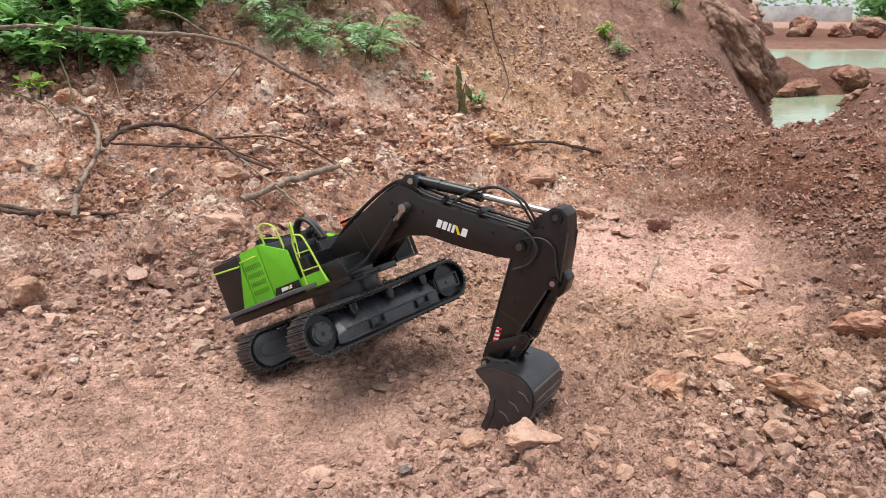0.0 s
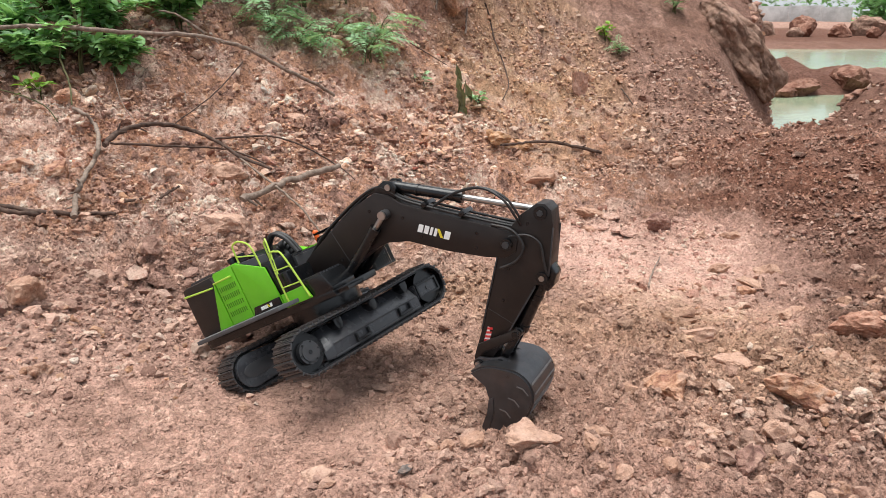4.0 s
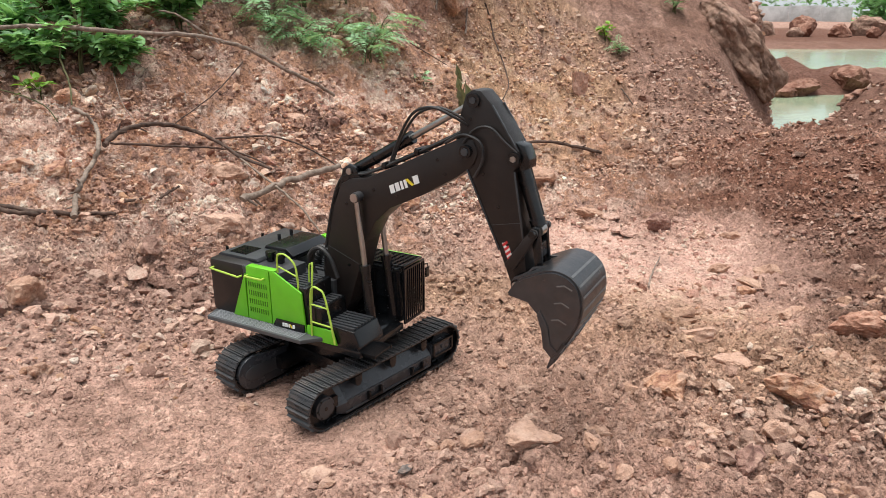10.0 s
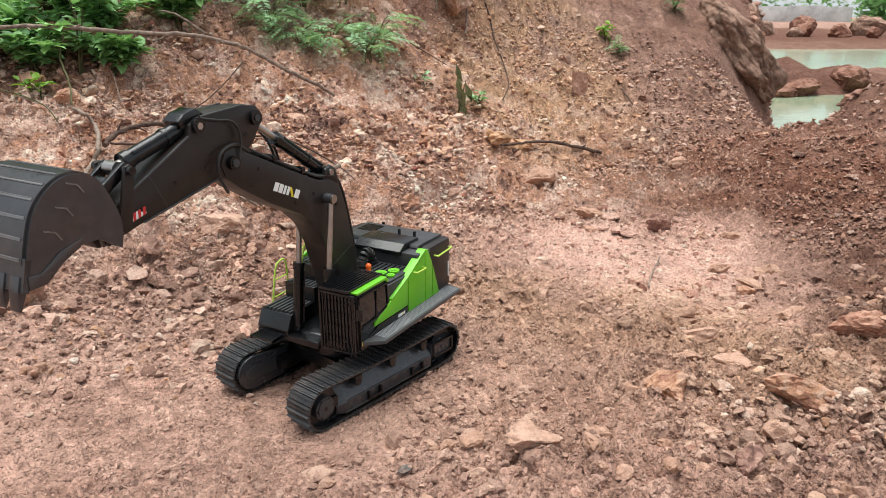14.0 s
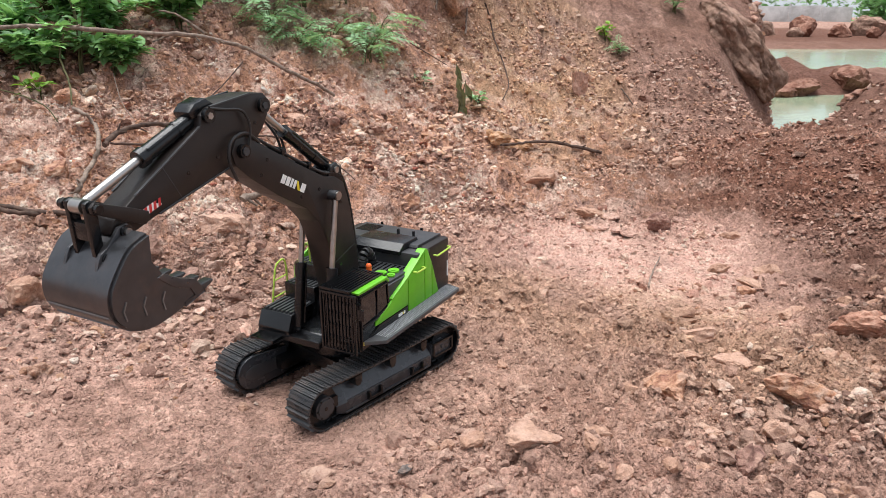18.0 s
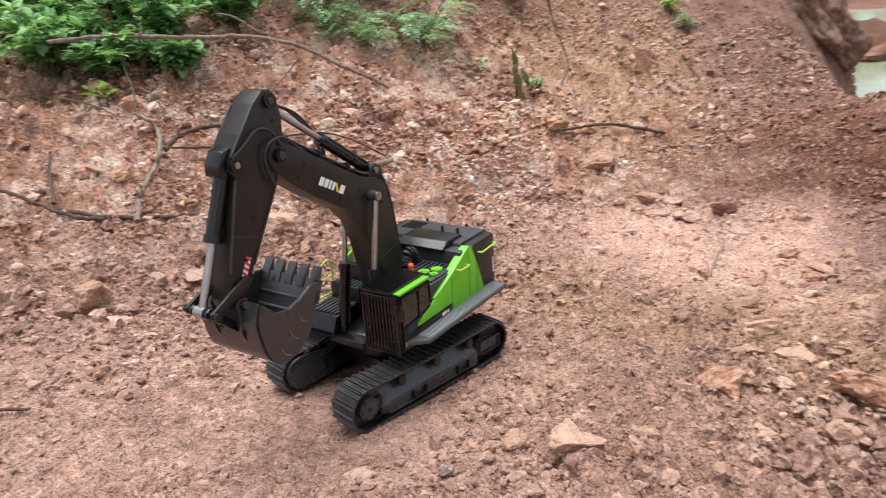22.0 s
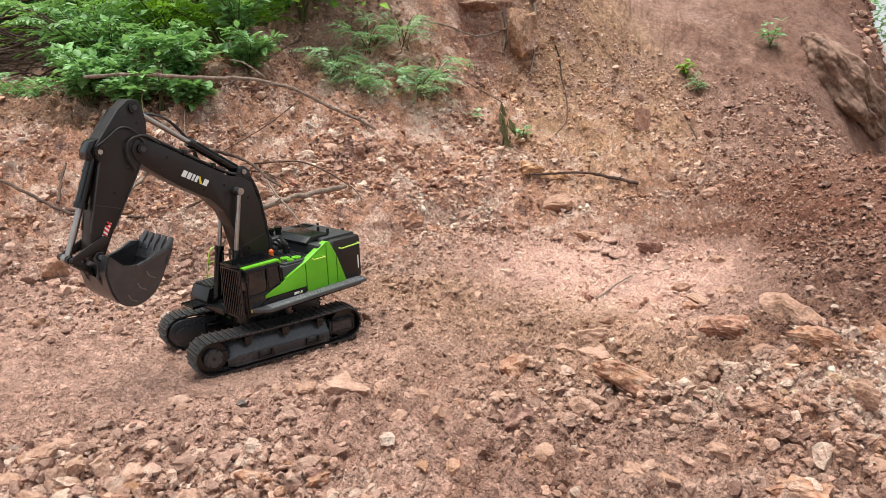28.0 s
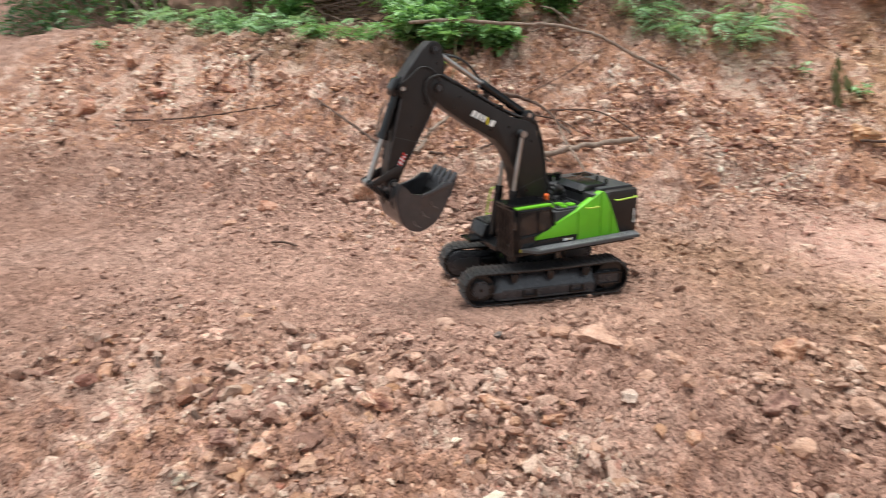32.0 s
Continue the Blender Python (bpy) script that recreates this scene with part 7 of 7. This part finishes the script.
def excavator():
    root = new("toy_excavator")
    root.empty_display_size = 0.05
    tagged(root, "black and lime green toy tracked excavator on reddish soil", "toy excavator")
    undercarriage(root)
    moving = {"root": root, "house": house(root), "boom": boom(root), "arm": arm(root), "bucket": bucket(root)}
    for s in (1, -1):
        moving["lift%d" % s] = ram(root, 0.118, 0.0088, 0.0048, 0.135, "lift")
    moving["crowd"] = ram(root, 0.128, 0.0092, 0.0052, 0.14, "arm")
    moving["curl"] = ram(root, 0.104, 0.0106, 0.006, 0.12, "bucket")
    for s in (1, -1):
        bm = bmesh.new()
        lo, hi = sorted((s * 0.0235, s * 0.0285))
        prism(bm, [(-0.006, -0.0085), (0.02, -0.0085), (LEVER + 0.004, -0.0065), (LEVER + 0.0075, 0), (LEVER + 0.004, 0.0065), (0.02, 0.0085), (-0.006, 0.0085), (-0.0105, 0)], lo, hi, 0.0012)
        cyl(bm, (LEVER, s * 0.028, 0), (LEVER, s * 0.031, 0), 0.0055, 12)
        moving["lever%d" % s] = part("lever", bm, BROWN, root, "dark brown bucket lever")
    bm = bmesh.new()
    for s in (1, -1):
        lo, hi = sorted((s * 0.012, s * 0.019))
        prism(bm, [(-0.006, -0.007), (LINK + 0.006, -0.006), (LINK + 0.008, 0), (LINK + 0.006, 0.006), (-0.006, 0.007), (-0.009, 0)], lo, hi, 0.0012)
    box(bm, (0.018, -0.014, -0.005), (0.04, 0.014, 0.005), 0.002)
    pin(bm, 0, 0, 0.034, 0.0055)
    moving["link"] = part("bucket_link", bm, BLACK, root, "black bucket link with cross pin")
    return moving


MACHINE = excavator()


# ---- what moves ----
# seconds; degrees of swing, boom, arm, bucket
LOWERED = [
    (0.0, 103.8, -65.1, -69.9, 58.9), (0.3, 104.6, -64.6, -69.2, 61.0), (0.55, 105.1, -64.3, -68.8, 62.3), (4.6, 105.1, -64.3, -68.8, 62.3),
    (5.5, 105.2, -57.3, -61.8, 63.4), (6.0, 105.8, -54.0, -58.9, 65.7), (7.0, 108.9, -42.8, -45.7, 70.1), (8.0, 110.6, -32.2, -33.2, 86.6),
    (9.0, 112.5, -18.9, -20.1, 96.0),
]
SWUNG = [
    (9.6, 108.0, -9.0, -11.0, 107.0), (10.0, 100.5, -4.5, -5.3, 115.0), (10.5, 83.9, -4.6, 4.2, 124.0), (11.0, 68.4, -5.2, 13.5, 134.0),
    (11.5, 52.2, -5.7, 19.6, 143.0), (12.0, 32.5, -6.1, 31.0, 151.5), (12.3, 21.2, -5.9, 41.0, 154.0), (12.7, 11.2, -5.2, 44.8, 158.0),
    (13.0, 10.4, -4.9, 45.3, 160.0), (13.9, 10.4, -4.6, 45.6, 160.0),
]
CURLED = [
    (14.5, 10.8, -2.0, 48.5, 148.0), (15.6, 11.0, -1.0, 49.9, 100.0), (16.5, 11.1, -1.0, 49.9, 56.7), (17.0, 11.2, -1.0, 49.9, 41.5),
    (17.5, 11.2, -1.0, 49.7, 40.5), (18.0, 11.3, -1.1, 43.6, 37.0), (18.5, 11.3, -0.9, 34.0, 27.0), (19.0, 11.3, -0.8, 23.3, 12.0),
    (19.5, 11.4, -0.5, 12.5, 0.0), (20.0, 11.4, -0.3, 4.0, -10.0), (20.5, 11.4, -0.1, 0.4, -11.0), (21.0, 11.4, 0.0, 0.0, -11.0),
    (32.0, 11.4, 0.0, 0.0, -11.0),
]
ACTS = LOWERED + SWUNG + CURLED
# seconds; how the whole machine is heaved up: a turn vector in degrees and a shift in millimetres
HEAVE = [
    (0.0, 27.3, 1.0, -4.6, -47.3, 2.7, 60.1), (0.25, 28.0, 3.0, -2.0, -26.0, -1.5, 53.0), (0.5, 28.4, 4.6, 0.2, -8.9, -4.7, 46.9), (4.6, 28.4, 4.6, 0.2, -8.9, -4.7, 46.9), (5.5, 20.0, 4.9, 0.6, -8.5, -5.5, 42.0),
    (6.0, 17.4, 5.4, 0.5, -6.5, -1.5, 35.5), (7.0, 8.1, 6.3, -0.2, -7.5, -3.0, 19.0), (8.0, 1.3, 3.2, -0.2, 0.0, 0.0, 8.0), (8.6, 0.0, 0.0, 0.0, 0.0, 0.0, 0.0), (32.0, 0.0, 0.0, 0.0, 0.0, 0.0, 0.0),
]
STAND = Matrix(((-0.63473, 0.77273, 0, -0.18381), (-0.77273, -0.63473, 0, 1.19461), (0, 0, 1, 0.0), (0, 0, 0, 1)))


def between(table, t):
    """The values of a table at a time, eased between its rows."""
    ts = [r[0] for r in table]
    i = max(0, min(len(ts) - 2, int(np.searchsorted(ts, t, "right")) - 1))
    a, b = table[i], table[i + 1]
    u = (t - a[0]) / (b[0] - a[0])
    return [p + (q - p) * u for p, q in zip(a[1:], b[1:])]


def turned(p, a):
    return Vector((math.cos(a) * p[0] - math.sin(a) * p[1], math.sin(a) * p[0] + math.cos(a) * p[1]))


def meet(p, q, a, b):
    """The far corner of a triangle with the sides a at p and b at q, on the outer side."""
    d = q - p
    ln = min(max(d.length, abs(a - b) + 1e-4), a + b - 1e-4)
    u = d.normalized()
    x = (a * a - b * b + ln * ln) / (2 * ln)
    y = math.sqrt(max(a * a - x * x, 0))
    return p + u * x + Vector((-u.y, u.x)) * y


def flat(phi, at, ang, y=0.0):
    """A pose in the machine's space of a part that lies in the boom's plane."""
    return Matrix.Rotation(phi, 4, "Z") @ Matrix.Translation((at[0], y, at[1])) @ Matrix.Rotation(-ang, 4, "Y")


def aim(p, q):
    return math.atan2(q[1] - p[1], q[0] - p[0])


def motions():
    times = sorted({round(k * 0.25, 2) for k in range(0, 86)} | {r[0] for r in ACTS} | {r[0] for r in HEAVE})
    rows = {k: [] for k in MACHINE}
    for t in times:
        phi, be, ga, de = (radians(v) for v in between(ACTS, t))
        hv = between(HEAVE, t)
        turn = Vector([radians(v) for v in hv[:3]])
        m = Matrix.Rotation(turn.length, 4, turn.normalized()) if turn.length > 1e-6 else Matrix()
        rows["root"].append((t, STAND @ Matrix.Translation([v / 1000 for v in hv[3:]]) @ m))
        rows["house"].append((t, Matrix.Rotation(phi, 4, "Z")))
        foot = Vector(FOOT)
        elbow, rod, top = foot + turned(ELBOW, be), foot + turned(ROD, be), foot + turned(TOP, be)
        tip, at, ac, aq = (elbow + turned(p, ga) for p in (ARM_P, ARM_T, ARM_C, ARM_Q))
        bl = tip + turned(BKT_L, de)
        joint = meet(aq, bl, LEVER, LINK)
        rows["boom"].append((t, flat(phi, foot, be)))
        rows["arm"].append((t, flat(phi, elbow, ga)))
        rows["bucket"].append((t, flat(phi, tip, de)))
        base = Vector(CYL_BASE)
        for s in (1, -1):
            a = aim(base, rod)
            rows["lift%d" % s].append((t, flat(phi, base, a, s * 0.033), flat(phi, rod, a, s * 0.033)))
            rows["lever%d" % s].append((t, flat(phi, aq, aim(aq, joint))))
        a = aim(top, at)
        rows["crowd"].append((t, flat(phi, top, a), flat(phi, at, a)))
        a = aim(ac, joint)
        rows["curl"].append((t, flat(phi, ac, a), flat(phi, joint, a)))
        rows["link"].append((t, flat(phi, joint, aim(joint, bl))))
    for k, thing in MACHINE.items():
        if isinstance(thing, tuple):
            for i in (0, 1):
                walk(thing[i], [(r[0], r[1 + i]) for r in rows[k]])
        else:
            walk(thing, rows[k])


motions()
